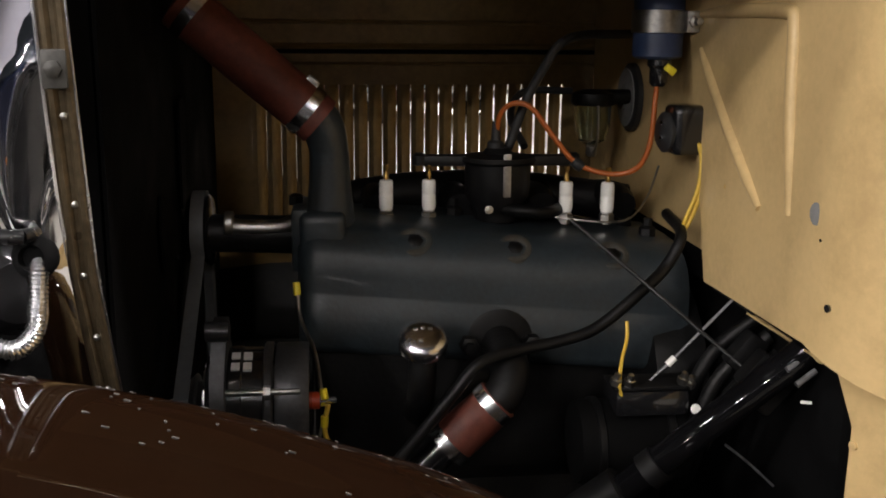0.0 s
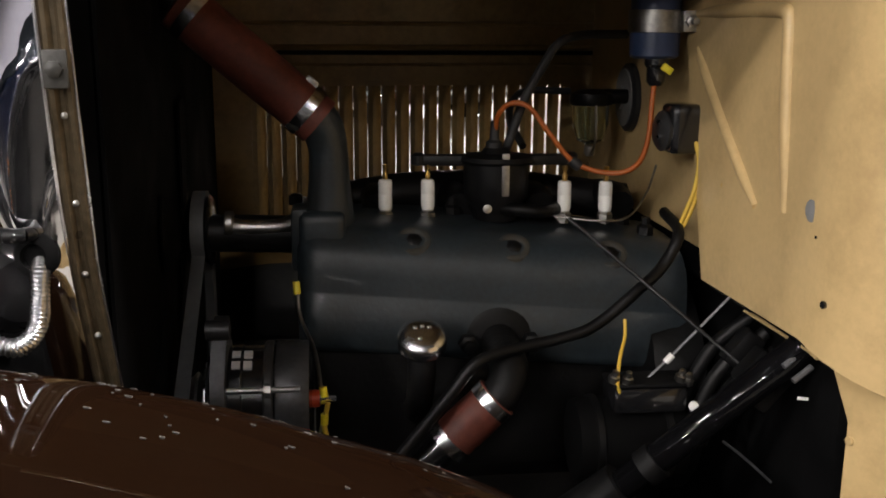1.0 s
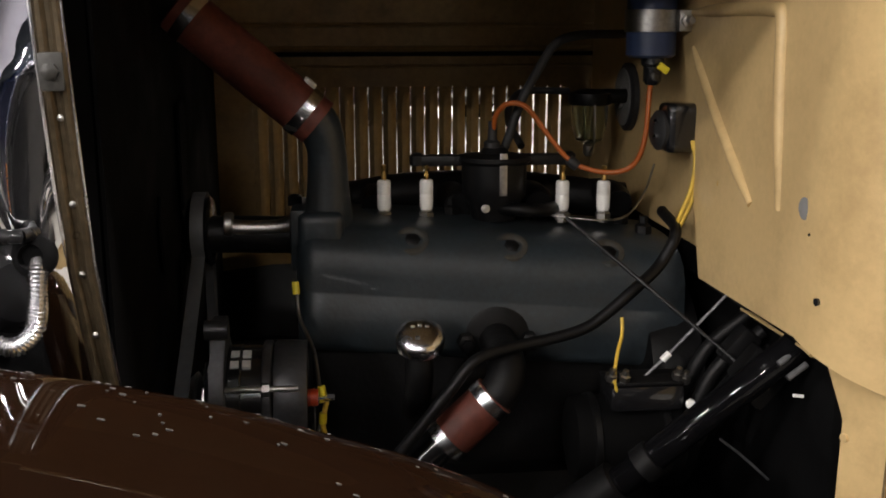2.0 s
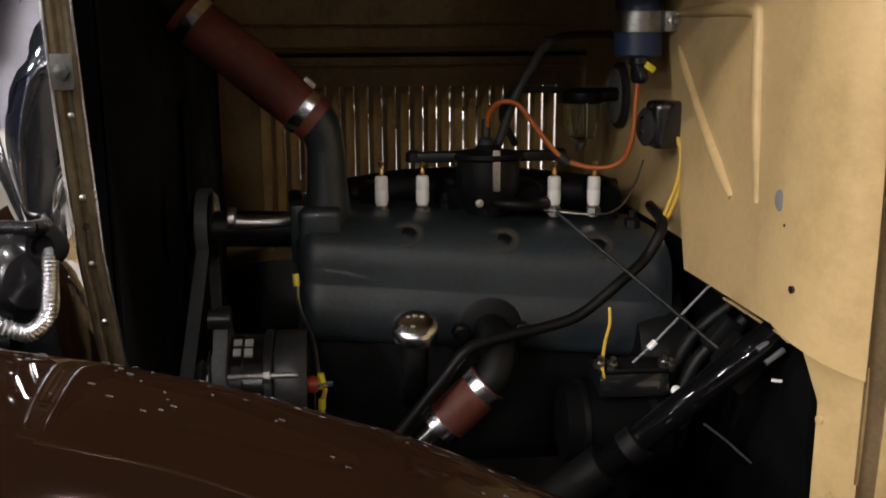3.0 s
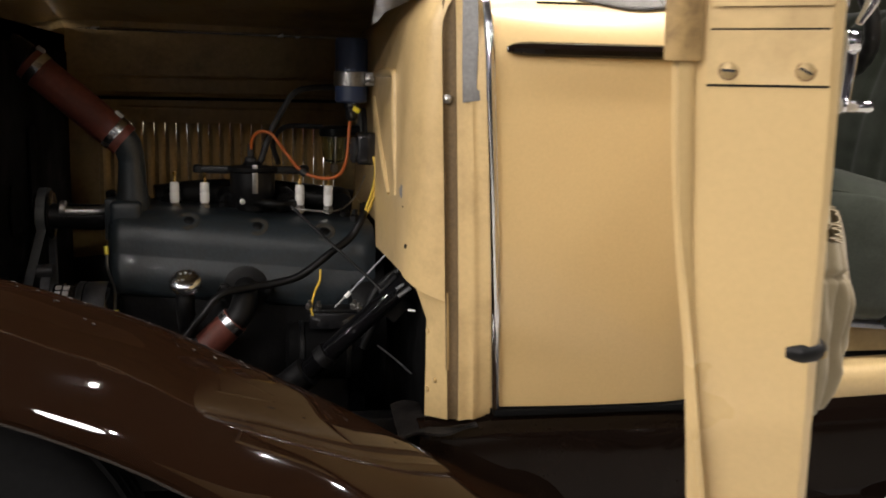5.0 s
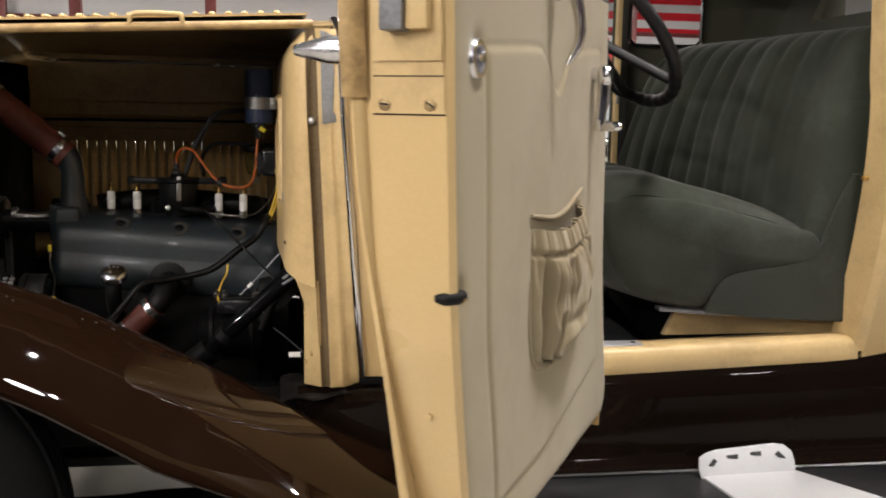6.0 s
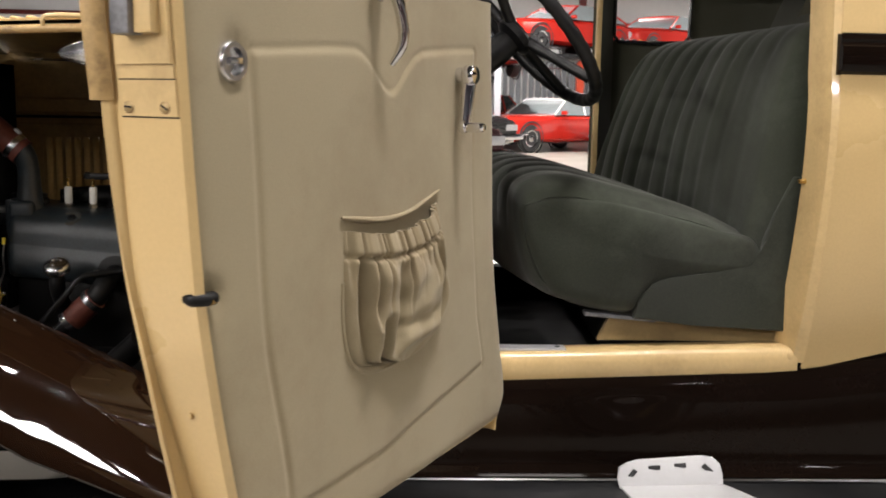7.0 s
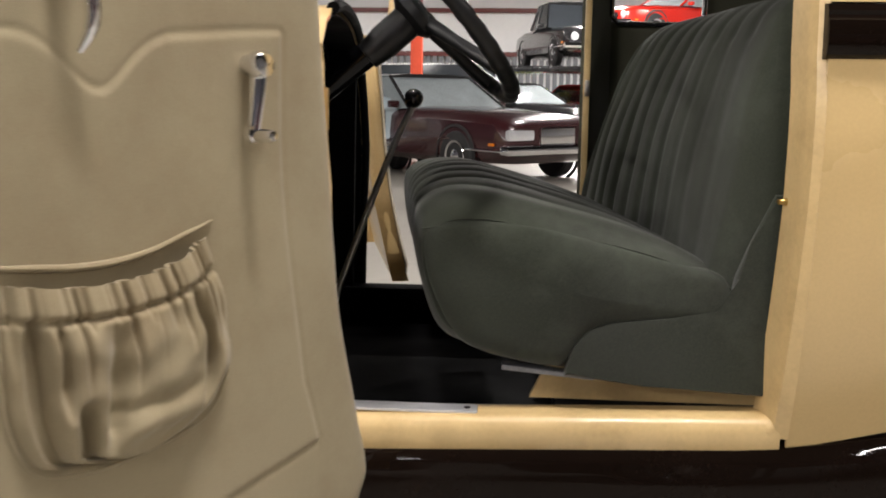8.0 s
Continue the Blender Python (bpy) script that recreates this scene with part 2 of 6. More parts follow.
def finish(name, bm, material, angle=38):
    bmesh.ops.recalc_face_normals(bm, faces=bm.faces)
    me = bpy.data.meshes.new(name)
    bm.to_mesh(me)
    bm.free()
    me.materials.append(material)
    me.polygons.foreach_set("use_smooth", [True] * len(me.polygons))
    me.set_sharp_from_angle(angle=radians(angle))
    return me


HOME = {}


def thing(name, place, label, category, group=""):
    ob = new(name)
    ob.empty_display_size = 0.1
    ob.location = place
    HOME[ob] = Matrix.Translation(place)
    return tagged(ob, label, category, group)


def part(name, bm, material, parent, label="", angle=38):
    ob = new(name, finish(name, bm, material, angle))
    ob.parent = parent
    if parent in HOME:
        ob.matrix_parent_inverse = HOME[parent].inverted()
    return tagged(ob, label)


def single(name, bm, material, label, category, kind="", group=""):
    return tagged(new(name, finish(name, bm, material)), label, category, group, kind)


def structure(name, bm, material, label="", category="", angle=38):
    return tagged(new(name, finish(name, bm, material, angle)), label, category, "", "structure")


B = bmesh.new
MID = 0.01


def mirrored(p):
    return Vector((p[0], 2 * MID - p[1], p[2]))

# ---- hall ----
b = B()
bm_box(b, (3, 0.5, -0.05), (60, 71, 0.1))
structure("floor", b, FLOOR, "pale polished concrete floor of the hall", "floor")
for nm, c, s, m in (("wall_north", (3, 36.1, 3.2), (60, 0.2, 6.6), WALL), ("wall_south", (3, -35.1, 3.2), (60, 0.2, 6.6), WALL_GREY),
                    ("wall_west", (-27.1, 0.5, 3.2), (0.2, 71, 6.6), WALL_GREY), ("wall_east", (33.1, 0.5, 3.2), (0.2, 71, 6.6), WALL)):
    b = B()
    bm_box(b, c, s)
    structure(nm, b, m, "sheet metal wall of the hall", "wall")
b = B()
bm_box(b, (3, 0.5, 6.5), (60, 71, 0.2))
structure("ceiling", b, CEIL, "dark hall ceiling", "ceiling")
for lx, ly, lp in LAMPS:
    b = B()
    k = 0.8 if lp > 100 else 0.28
    bm_lathe(b, [(0.34 * k, -0.26), (0.30 * k, -0.12), (0.14 * k, -0.02), (0.10 * k, 0.06), (0.0, 0.07)], (lx, ly, ROOF), (0, 0, 1), 24)
    bm_box(b, (lx, ly, ROOF + 0.1), (0.05, 0.05, 0.3))
    single("ceiling_lamp", b, WHITE, "round high bay lamp hanging under the hall ceiling", "lamp", group="hall lamps")

GLOW = bpy.data.materials.new("lamp_lens_glow")
GLOW.use_nodes = True
gl = GLOW.node_tree.nodes["Principled BSDF"]
gl.inputs["Emission Color"].default_value = (1.0, 0.95, 0.92, 1)
gl.inputs["Emission Strength"].default_value = 45.0
aisle = [(x + 0.6 * (j % 2), y) for j, y in enumerate((-5.2, -8.6, -10.4, -14.0, -16.5, -21.0)) for x in (-19.0, -15.6, -12.8, -10.2, -7.8, -5.4, -2.6)]
for lx, ly in aisle:
    ob = thing("aisle_lamp", (lx, ly, ROOF), "small round lamp under the hall ceiling", "lamp", "aisle lamps")
    b = B()
    bm_lathe(b, [(0.15, -0.16), (0.13, -0.06), (0.05, 0.0), (0.03, 0.2)], (lx, ly, ROOF), (0, 0, 1), 16)
    part("housing", b, WHITE, ob)
    b = B()
    bm_lathe(b, [(0.0, -0.175), (0.06, -0.172), (0.12, -0.164), (0.12, -0.161), (0.0, -0.161)], (lx, ly, ROOF), (0, 0, 1), 16)
    part("lens", b, GLOW, ob, "glowing lens")

# ---- the coupe: body ----
car = thing("vintage_car", (0.8, MID, 0.0), "cream and brown antique coupe with opened hood and open doors", "car")
SIDE_Z = [0.50, 0.555, 0.70, 0.85, 1.00, 1.10, 1.17]
SIDE_Y = [-0.472, -0.488, -0.530, -0.560, -0.578, -0.585, -0.583]


def side_y(z):
    return ease(z, SIDE_Z, SIDE_Y)


# section of the cowl from the bottom of the near side over the top to the far side, by arc 0 to 1
COWL = [(side_y(z), z) for z in (0.555, 0.63, 0.70, 0.78, 0.85, 0.92, 1.0, 1.06, 1.12, 1.17)] + [(-0.568, 1.222), (-0.53, 1.262), (-0.46, 1.285), (-0.3, 1.303), (-0.12, 1.311)]
COWL = COWL + [(MID, 1.312)] + [(2 * MID - y, z) for y, z in reversed(COWL)]


def cowl_at(s):
    k = np.linspace(0, 1, len(COWL))
    return spread(s, k, [p[0] for p in COWL]), spread(s, k, [p[1] for p in COWL])


def front_x(z):
    """Front edge of the cowl panel, behind the chrome band."""
    return spread(z, [0.55, 1.09, 1.3], [0.592, 0.548, 0.540])


def groove(z):
    """The hood ledge's groove on the near side."""
    return spread(z, [0.53, 1.09, 1.3], [0.505, 0.477, 0.470]), spread(z, [0.53, 0.7, 0.9, 1.09, 1.3], [-0.494, -0.515, -0.537, -0.553, -0.555])


def cowl_fn(u, v):
    y, z = cowl_at(v)
    x0 = front_x(z)
    x1 = 0.976 + 0.006 * min(1, max(0, (z - 0.7) / 0.3)) - 0.012 * min(1, max(0, (z - 1.0) / 0.2))
    x1 -= 0.13 * max(0.0, min(1.0, (y + 0.5) / 1.08))
    bulge = 0.008 * math.sin(math.pi * min(1, u)) * (-1 if y < MID else 1) * (1 if z < 1.2 else 0)
    roll = 0.022 * max(0, (u - 0.76) / 0.24) ** 2 * (1 if y < MID else -1) * (1 if z < 1.22 else 0)
    return (x0 + (x1 - x0) * u, y + bulge + roll, z)


b = B()
bm_sheet(b, cowl_fn, 24, 60, 0.006)
part("cowl", b, CREAM, car, "smooth cream painted cowl panel")
b = B()


def lining_fn(u, v):
    x, y, z = cowl_fn(0.2 + 0.775 * u, v)
    return (x, MID + (y - MID) * 0.972, z - 0.014 * min(1.0, max(0.0, (z - 1.0) / 0.2)))


bm_sheet(b, lining_fn, 8, 60, 0.003)
part("cowl_lining", b, VOID_BLACK, car, "black inner lining of the cowl")
# black tube added over the pale rim so the cab interior stays dark
b = B()
bm_tube(b, [Vector(cowl_fn(1.0, 0.40 + 0.60 * i / 50)) + Vector((0.002, 0, 0)) for i in range(51)], 0.011, 8, smooth=False)
part("cowl_rim_cover", b, VOID_BLACK, car, "added black tube covering the pale rear rim of the cowl")
# belt moulding on both flanks
for sgn in (0, 1):
    b = B()
    pts = [(0.562, -0.590, 1.171), (0.60, -0.595, 1.172), (0.8, -0.602, 1.172), (0.955, -0.590, 1.174)]
    bm_tube(b, [mirrored(p) for p in pts[:3]] if sgn else pts, [0.006, 0.015, 0.015, 0.014], 8, flat=0.75)
    part("belt_moulding", b, APRON, car, "dark brown belt moulding")
    b = B()
    pts = [(0.583, -0.492, 0.556), (0.566, -0.543, 0.75), (0.552, -0.573, 0.93), (0.540, -0.588, 1.09), (0.536, -0.586, 1.17), (0.533, -0.570, 1.225), (0.530, -0.53, 1.268), (0.528, -0.40, 1.298), (0.527, -0.2, 1.312), (0.527, MID, 1.316)]
    bm_tube(b, [mirrored(p) if sgn else p for p in pts], 0.0085, 10, flat=1.0)
    part("cowl_band", b, CHROME, car, "scuffed chrome cowl band")


# ledge between the groove and the band
def ledge_fn(u, v):
    z = 0.535 + 0.735 * v
    gx, gy = groove(z)
    bx, by = front_x(z) - 0.014, side_y(min(z, 1.17)) + 0.004 + max(0, z - 1.19) * 0.5
    ax, ay = gx + 0.013, gy - 0.004
    step = 0.006 * math.exp(-((u - 0.45) / 0.12) ** 2)
    return (ax + (bx - ax) * u, ay + (by - ay) * u - step, z)


b = B()
bm_sheet(b, ledge_fn, 12, 30, 0.005)
part("hood_ledge", b, CREAM_OLD, car, "cream ledge on which the hood rests")


def groove_strip_fn(u, v):
    z = 0.535 + 0.735 * v
    gx, gy = groove(z)
    return (gx - 0.006 + 0.019 * u, gy + 0.004 - 0.006 * u + 0.007 * math.sin(math.pi * u), z)


b = B()
bm_sheet(b, groove_strip_fn, 6, 30, 0.003)
part("groove_strip", b, GROOVE_BROWN, car, "brown strip with the groove's shade in its colour")
b = B()
bm_lathe(b, [(0.0075, 0), (0.0075, 0.002), (0.005, 0.004), (0.0, 0.005)], (0.476, -0.549, 1.091), (-0.4, -1, 0), 14)
part("bolt", b, STEEL, car)
b = B()
bm_plate(b, [(0.0, 0.0), (0.028, 0.004), (0.03, 0.018), (0.02, 0.022), (0.022, 0.1), (0.02, 0.17), (-0.004, 0.18), (-0.002, 0.06)],
         lambda a, c, d: Vector((0.497 + a, -0.569 - 0.3 * a * 0.3 - d, 1.086 + c)), 0.004, 0.001)
part("sealer_patch", b, GREY, car, "torn grey sealing tape on the ledge")


# firewall with its rounded near flank
def wall_fn(u, v):
    # u: from the groove (0) across to the far side (1); v: bottom to top
    z_low = 0.825 if u > 0.36 else spread(u, [0.0, 0.05, 0.14, 0.36], [0.752, 0.766, 0.790, 0.795])
    z = z_low + (1.262 - z_low) * v
    gx, gy = groove(z)
    edge = -0.178 + 0.34 * (z - 0.79)
    if u < 0.14:
        a = u / 0.14
        x = gx - 0.008 - (gx - 0.008 - 0.424) * math.sin(a * math.pi / 2)
        y = gy + 0.006 + (1 - math.cos(a * math.pi / 2)) * (-0.43 - gy)
    elif u <= 0.36:
        a = (u - 0.14) / 0.22
        y, x = -0.424 + (edge + 0.424) * a, 0.424 - 0.016 * a
    else:
        a = (u - 0.36) / 0.64
        y, x = edge + 0.002 + (0.49 - edge) * a, 0.424
    top = max(0, (z - 1.20) / 0.062)
    return (x + 0.03 * top * top, y, z)


b = B()
bm_sheet(b, wall_fn, 50, 20, 0.004)
firewall = part("firewall", b, CREAM_OLD, car, "cream sheet metal firewall with pressed ribs and oil stains")
for pts, r in (([(0.4085, -0.108, 1.09), (0.4105, -0.2, 1.005), (0.4145, -0.306, 0.914)], 0.0088), ([(0.4085, -0.1, 1.135), (0.412, -0.22, 1.137), (0.417, -0.335, 1.134), (0.418, -0.352, 1.12), (0.418, -0.358, 1.05), (0.419, -0.372, 0.918)], 0.0088)):
    b = B()
    bm_tube(b, pts, [r * 0.6, r, r, r, r, r, r, r * 0.6], 14)
    part("pressed_rib", b, CREAM_OLD, firewall)
b = B()
bm_tube(b, [Vector(wall_fn(0.02 + 0.34 * i / 16, 0.0)) + Vector((0.004, 0.0, 0.001)) for i in range(17)], 0.0045, 8, smooth=False)
part("rolled_lip", b, CREAM_OLD, firewall)
b = B()
bm_lathe(b, [(0.014, -0.002), (0.014, 0.001), (0.011, 0.003), (0.0, 0.0035)], (0.423, -0.431, 0.930), (-1, -0.25, 0), 20)
part("hole_plug", b, GREY, firewall, "grey round hole plug")
for y, z, r in ((-0.406, 0.841, 0.0042), (-0.464, 0.839, 0.0042), (-0.215, 0.925, 0.004), (-0.418, 0.955, 0.0017), (-0.442, 0.905, 0.0017)):
    b = B()
    bm_lathe(b, [(r, -0.002), (r, 0.0012), (0, 0.0014)], (0.4215 if y < -0.4 else 0.410, y, z) if y > -0.45 else (0.4235, y, z), (-1, -0.2, 0), 12)
    part("bolt_hole", b, BLACK if y < -0.3 else BRASS, firewall)


def flange_fn(u, v):
    z = 0.535 + 0.232 * v
    gx, gy = groove(z)
    inner = spread(z, [0.535, 0.70, 0.767], [-0.460, -0.463, -0.462])
    front = spread(z, [0.535, 0.710, 0.767], [0.463, 0.463, 0.443])
    return (front + (gx - 0.006 - front) * u, inner + (gy + 0.004 - inner) * u, z)


b = B()
bm_sheet(b, flange_fn, 8, 40, 0.005)
flange = part("firewall_flange", b, CREAM_OLD, car, "chipped cream flange below the firewall")
for z in (0.585, 0.605, 0.69):
    b = B()
    bm_lathe(b, [(0.005, -0.001), (0.005, 0.003), (0.0, 0.004)], (0.466 if z != 0.605 else 0.477, -0.466 if z != 0.605 else -0.480, z), (-1, -0.3, 0), 10)
    part("rivet", b, CREAM_OLD, flange)

# toe board and floor
b = B()
bm_plate(b, [(0.43, 0.82), (0.47, 0.82), (0.80, 0.545), (1.45, 0.545), (1.45, 0.52), (0.78, 0.52), (0.43, 0.78)], lambda a, c, d: Vector((a, -0.44 + d, c)), 0.9)
part("floor_mat", b, CARPET, car, "black rubber floor mat and toe board")
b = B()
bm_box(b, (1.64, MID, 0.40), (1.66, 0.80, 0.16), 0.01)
part("chassis", b, DARK_GRIME, car, "grimy black chassis")
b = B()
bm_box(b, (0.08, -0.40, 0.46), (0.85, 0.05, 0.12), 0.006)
part("frame_rail", b, DARK_GRIME, car, "grimy black frame rail")
# seat box panel behind the sill
b = B()
bm_plate(b, [(1.305, 0.60), (1.74, 0.60), (1.74, 0.652), (1.40, 0.674), (1.338, 0.668)], lambda a, c, d: Vector((a, -0.345 + d, c)), 0.02, 0.003)
part("seat_riser", b, CREAM_OLD, car, "cream seat riser panel")

# sills on both sides
# near-black box along the far sill
b = B()
bm_box(b, (1.16, 0.475, 0.592), (0.70, 0.07, 0.096), 0.008)
part("far_sill_box", b, CARPET, car, "near-black box along the far sill")
for sgn in (0,):
    b = B()
    sec = [(-0.474, 0.536), (-0.481, 0.545), (-0.482, 0.580), (-0.480, 0.594), (-0.473, 0.602), (-0.46, 0.605), (-0.43, 0.606), (-0.40, 0.602), (-0.40, 0.54)]
    rings = []
    for x, up in ((0.972, -0.008), (1.2, -0.002), (1.45, 0.006), (1.722, 0.014)):
        rings.append([(mirrored((x, y, z + up)) if sgn else Vector((x, y, z + up))) for y, z in sec])
    bm_rings(b, rings)
    sill = part("door_sill", b, CREAM_OLD, car, "cream door sill")
    b = B()
    bm_box(b, (1.097, -0.440, 0.6035), (0.236, 0.042, 0.006), 0.0028)
    part("scuff_plate", b, PLATE, sill, "bright metal scuff plate")
    b = B()
    bm_lathe(b, [(0.006, 0), (0.006, 0.0012), (0.0, 0.0014)], (1.197, -0.440, 0.6063), (0, 0, 1), 12)
    part("plate_screw", b, DARK_GRIME, sill)
    b = B()
    bm_lathe(b, [(0.012, 0), (0.011, 0.004), (0.006, 0.007), (0.0, 0.008)], (1.704, -0.475, 0.601), (-0.2, -0.9, 0.3), 14)
    part("sill_bolt", b, CREAM_OLD, sill)


# rear body with the door post
def rear_fn(u, v):
    z = 0.568 + 0.64 * v
    x = 1.733 + 0.95 * u
    lift = 0.22 * max(0, u - 0.01) * (1 - v)
    return (x, side_y(min(1.17, z)) * 0.965 - 0.004 + 0.03 * u * u, z + lift)


b = B()
bm_sheet(b, rear_fn, 20, 20, 0.006)
part("rear_flank", b, CREAM, car, "cream rear quarter panel")
b = B()
bm_sheet(b, lambda u, v: (1.733 + 0.95 * u, -0.556 + 0.03 * u * u + 0.02 * v, 1.29 + 0.42 * v), 10, 6, 0.006)
part("upper_flank", b, CREAM, car, "cream upper quarter panel")
b = B()
sec = [(-0.55, 1.205), (-0.566, 1.2055), (-0.577, 1.212), (-0.582, 1.226), (-0.583, 1.245), (-0.581, 1.262), (-0.575, 1.267), (-0.573, 1.270), (-0.575, 1.276), (-0.568, 1.286), (-0.55, 1.288)]
bm_rings(b, [[(x, y + 0.03 * ((x - 1.73) / 0.95) ** 2, z) for y, z in sec] for x in (1.727, 1.9, 2.1, 2.3, 2.68)])
part("belt_moulding", b, APRON, car, "dark brown rear belt moulding")


def post_x(z):
    return spread(z, [0.55, 0.7, 0.98, 1.3, 1.75], [1.690, 1.694, 1.702, 1.700, 1.69])


def post_fn(u, v):
    z = 0.585 + 1.15 * v
    yo = side_y(min(1.17, z)) * 0.965 - 0.004 if z < 1.2 else -0.558 + (z - 1.2) * 0.06
    k = [(post_x(z) + 0.012, yo + 0.085), (post_x(z), yo + 0.078), (post_x(z) + 0.006, yo + 0.05), (post_x(z) + 0.012, yo + 0.026), (post_x(z) + 0.020, yo + 0.006), (1.735, yo - 0.001)]
    t = np.linspace(0, 1, len(k))
    return (spread(u, t, [p[0] for p in k]), spread(u, t, [p[1] for p in k]), z)


b = B()
bm_sheet(b, post_fn, 20, 24, 0.006)
post = part("door_post", b, CREAM_OLD, car, "cream door post with rubbed edges")
b = B()
bm_lathe(b, [(0.006, 0), (0.006, 0.012), (0.0045, 0.014), (0.0045, 0.022), (0.0, 0.024)], (1.712, -0.492, 0.984), (-0.9, -0.2, 0), 12)
part("striker", b, BRASS, post, "worn brass door striker")
b = B()
bm_box(b, (1.722, -0.51, 1.285), (0.012, 0.035, 0.05), 0.003)
part("dovetail_plate", b, STEEL_DARK, post, "worn metal dovetail plate")

# splash apron and running board
def apron_fn(u, v):
    x = 0.45 + 2.25 * u
    ys = [-0.452, -0.478, -0.486, -0.490, -0.497, -0.502, -0.506, -0.516, -0.530]
    zs = [0.546, 0.543, 0.530, 0.505, 0.440, 0.390, 0.358, 0.342, 0.337]
    up = spread(x, [0.4, 0.6, 1.0, 1.7, 2.0, 2.7], [-0.03, -0.008, -0.010, 0.022, 0.075, 0.20]) * max(0, 1 - v * 1.6)
    t = np.linspace(0, 1, len(ys))
    return (x, spread(v, t, ys), spread(v, t, zs) + up)


b = B()
bm_sheet(b, apron_fn, 30, 32, 0.005)
part("splash_apron", b, APRON, car, "glossy dark brown splash apron")
b = B()
bm_box(b, (1.66, -0.665, 0.312), (2.2, 0.31, 0.03), 0.008)
part("running_board", b, BOARD, car, "black rubber covered running board")
b = B()
bm_sheet(b, lambda u, v: (0.412 + 0.138 * u, -0.508 + 0.13 * v + 0.012 * math.sin(9 * u), 0.530 - 0.022 * (1 - u) * (1 - v) + 0.004 * math.sin(u * 6)), 10, 8, 0.005)
part("dusty_ledge", b, DUSTY, car, "dusty dark ledge where the fender meets the cowl")
# front fender
FX = [-0.98, -0.85, -0.70, -0.55, -0.42, -0.35, -0.25, -0.15, -0.05, 0.0, 0.1, 0.2, 0.31, 0.42, 0.52, 0.62, 0.72]
FZ = [0.52, 0.70, 0.80, 0.845, 0.858, 0.850, 0.832, 0.807, 0.774, 0.755, 0.710, 0.660, 0.602, 0.538, 0.478, 0.425, 0.388]


def crest(x):
    return ease(x, FX, FZ)


def fender_fn(u, v):
    x = -0.98 + 1.70 * u
    z = crest(x)
    # v: inner foot to outer edge
    ys = [-0.455, -0.50, -0.555, -0.60, -0.635, -0.67, -0.72, -0.77, -0.82, -0.865, -0.895, -0.905]
    dz = [-0.22, -0.16, -0.062, -0.016, -0.001, -0.001, -0.011, -0.028, -0.055, -0.088, -0.115, -0.135]
    t = np.linspace(0, 1, len(ys))
    flat = spread(x, [-1, -0.1, 0.22, 0.5, 0.72], [0.76, 0.76, 1.0, 0.7, 0.12])
    inner = spread(x, [-1, 0.1, 0.4, 0.72], [1.0, 1.0, 0.45, 0.1])
    d = ease(v, t, dz)
    return (x, ease(v, t, ys), z + d * (inner if v < 0.36 else flat))


b = B()
bm_sheet(b, fender_fn, 60, 44, 0.004)
fender = part("front_fender", b, BROWN, car, "glossy brown front fender with pale flecks as small reflections")
b = B()
edge = [fender_fn(i / 40, 1.0) for i in range(41)]
bm_tube(b, [(x, y + 0.002, z - 0.003) for x, y, z in edge], 0.006, 8, smooth=False)
part("fender_bead", b, BROWN, fender)

# pale flecks on the crest of the fender, painting its small reflections
rng = random.Random(7)
b = B()
for i in range(70):
    u, v = rng.uniform(0.30, 0.68), 0.30 + 0.24 * rng.random() ** 1.5
    p, q = Vector(fender_fn(u, v)), Vector(fender_fn(u + 0.01, v))
    r = Vector(fender_fn(u, v + 0.01))
    along, across = (q - p).normalized(), (r - p).normalized()
    n = across.cross(along)
    n = n if n.z > 0 else -n
    p = p + n * 0.0042
    a, c = along * rng.uniform(0.0012, 0.0034), across * rng.uniform(0.0007, 0.0020)
    bm_rings(b, [[p - a - c, p + a - c * 0.6, p + a * 0.8 + c, p - a * 0.9 + c * 0.8], [p - a * 0.7 - c * 0.7 + n * 0.0006, p + a * 0.7 - c * 0.5 + n * 0.0006, p + a * 0.6 + c * 0.7 + n * 0.0006, p - a * 0.6 + c * 0.6 + n * 0.0006]])
flecks = part("glint", b, mat("pale_glint", (0.030, 0.025, 0.021), 0.6, vary=0.7, big=30), fender, "scattered pale flecks painted as small reflections")
tagged(flecks, "scattered pale flecks painted as small reflections", "", "", "stuff")

# wheels
def car_wheel(name, x, y, label):
    c = (x, y, 0.365)
    wheel = part(name, bm_lathe(B(), [(0.05, -0.03), (0.17, -0.03), (0.19, -0.045), (0.235, -0.05), (0.245, -0.03), (0.245, 0.03), (0.235, 0.05), (0.19, 0.045), (0.17, 0.03), (0.05, 0.03)], c, (0, 1, 0), 40), TYRE_BLACK, car, label)
    b = B()
    prof = [(0.24, -0.045), (0.27, -0.062), (0.31, -0.066), (0.345, -0.058), (0.36, -0.045), (0.366, -0.02), (0.367, 0.0), (0.366, 0.02), (0.36, 0.045), (0.345, 0.058), (0.31, 0.066), (0.27, 0.062), (0.24, 0.045)]
    bm_lathe(b, prof, c, (0, 1, 0), 56, caps=False)
    part("tyre", b, TYRE_BLACK, wheel, "black ribbed tyre")
    for w in (-0.03, 0.0, 0.03):
        r = 0.3685
        b = B()
        bm_lathe(b, [(r - 0.006, w - 0.011), (r, w - 0.009), (r, w + 0.009), (r - 0.006, w + 0.011)], c, (0, 1, 0), 56, caps=False)
        part("tread_rib", b, TYRE_BLACK, wheel)


car_wheel("front_wheel", -0.33, -0.735, "black front wheel")
car_wheel("front_wheel", -0.33, 0.755, "black far front wheel")
car_wheel("rear_wheel", 2.95, -0.735, "black rear wheel")
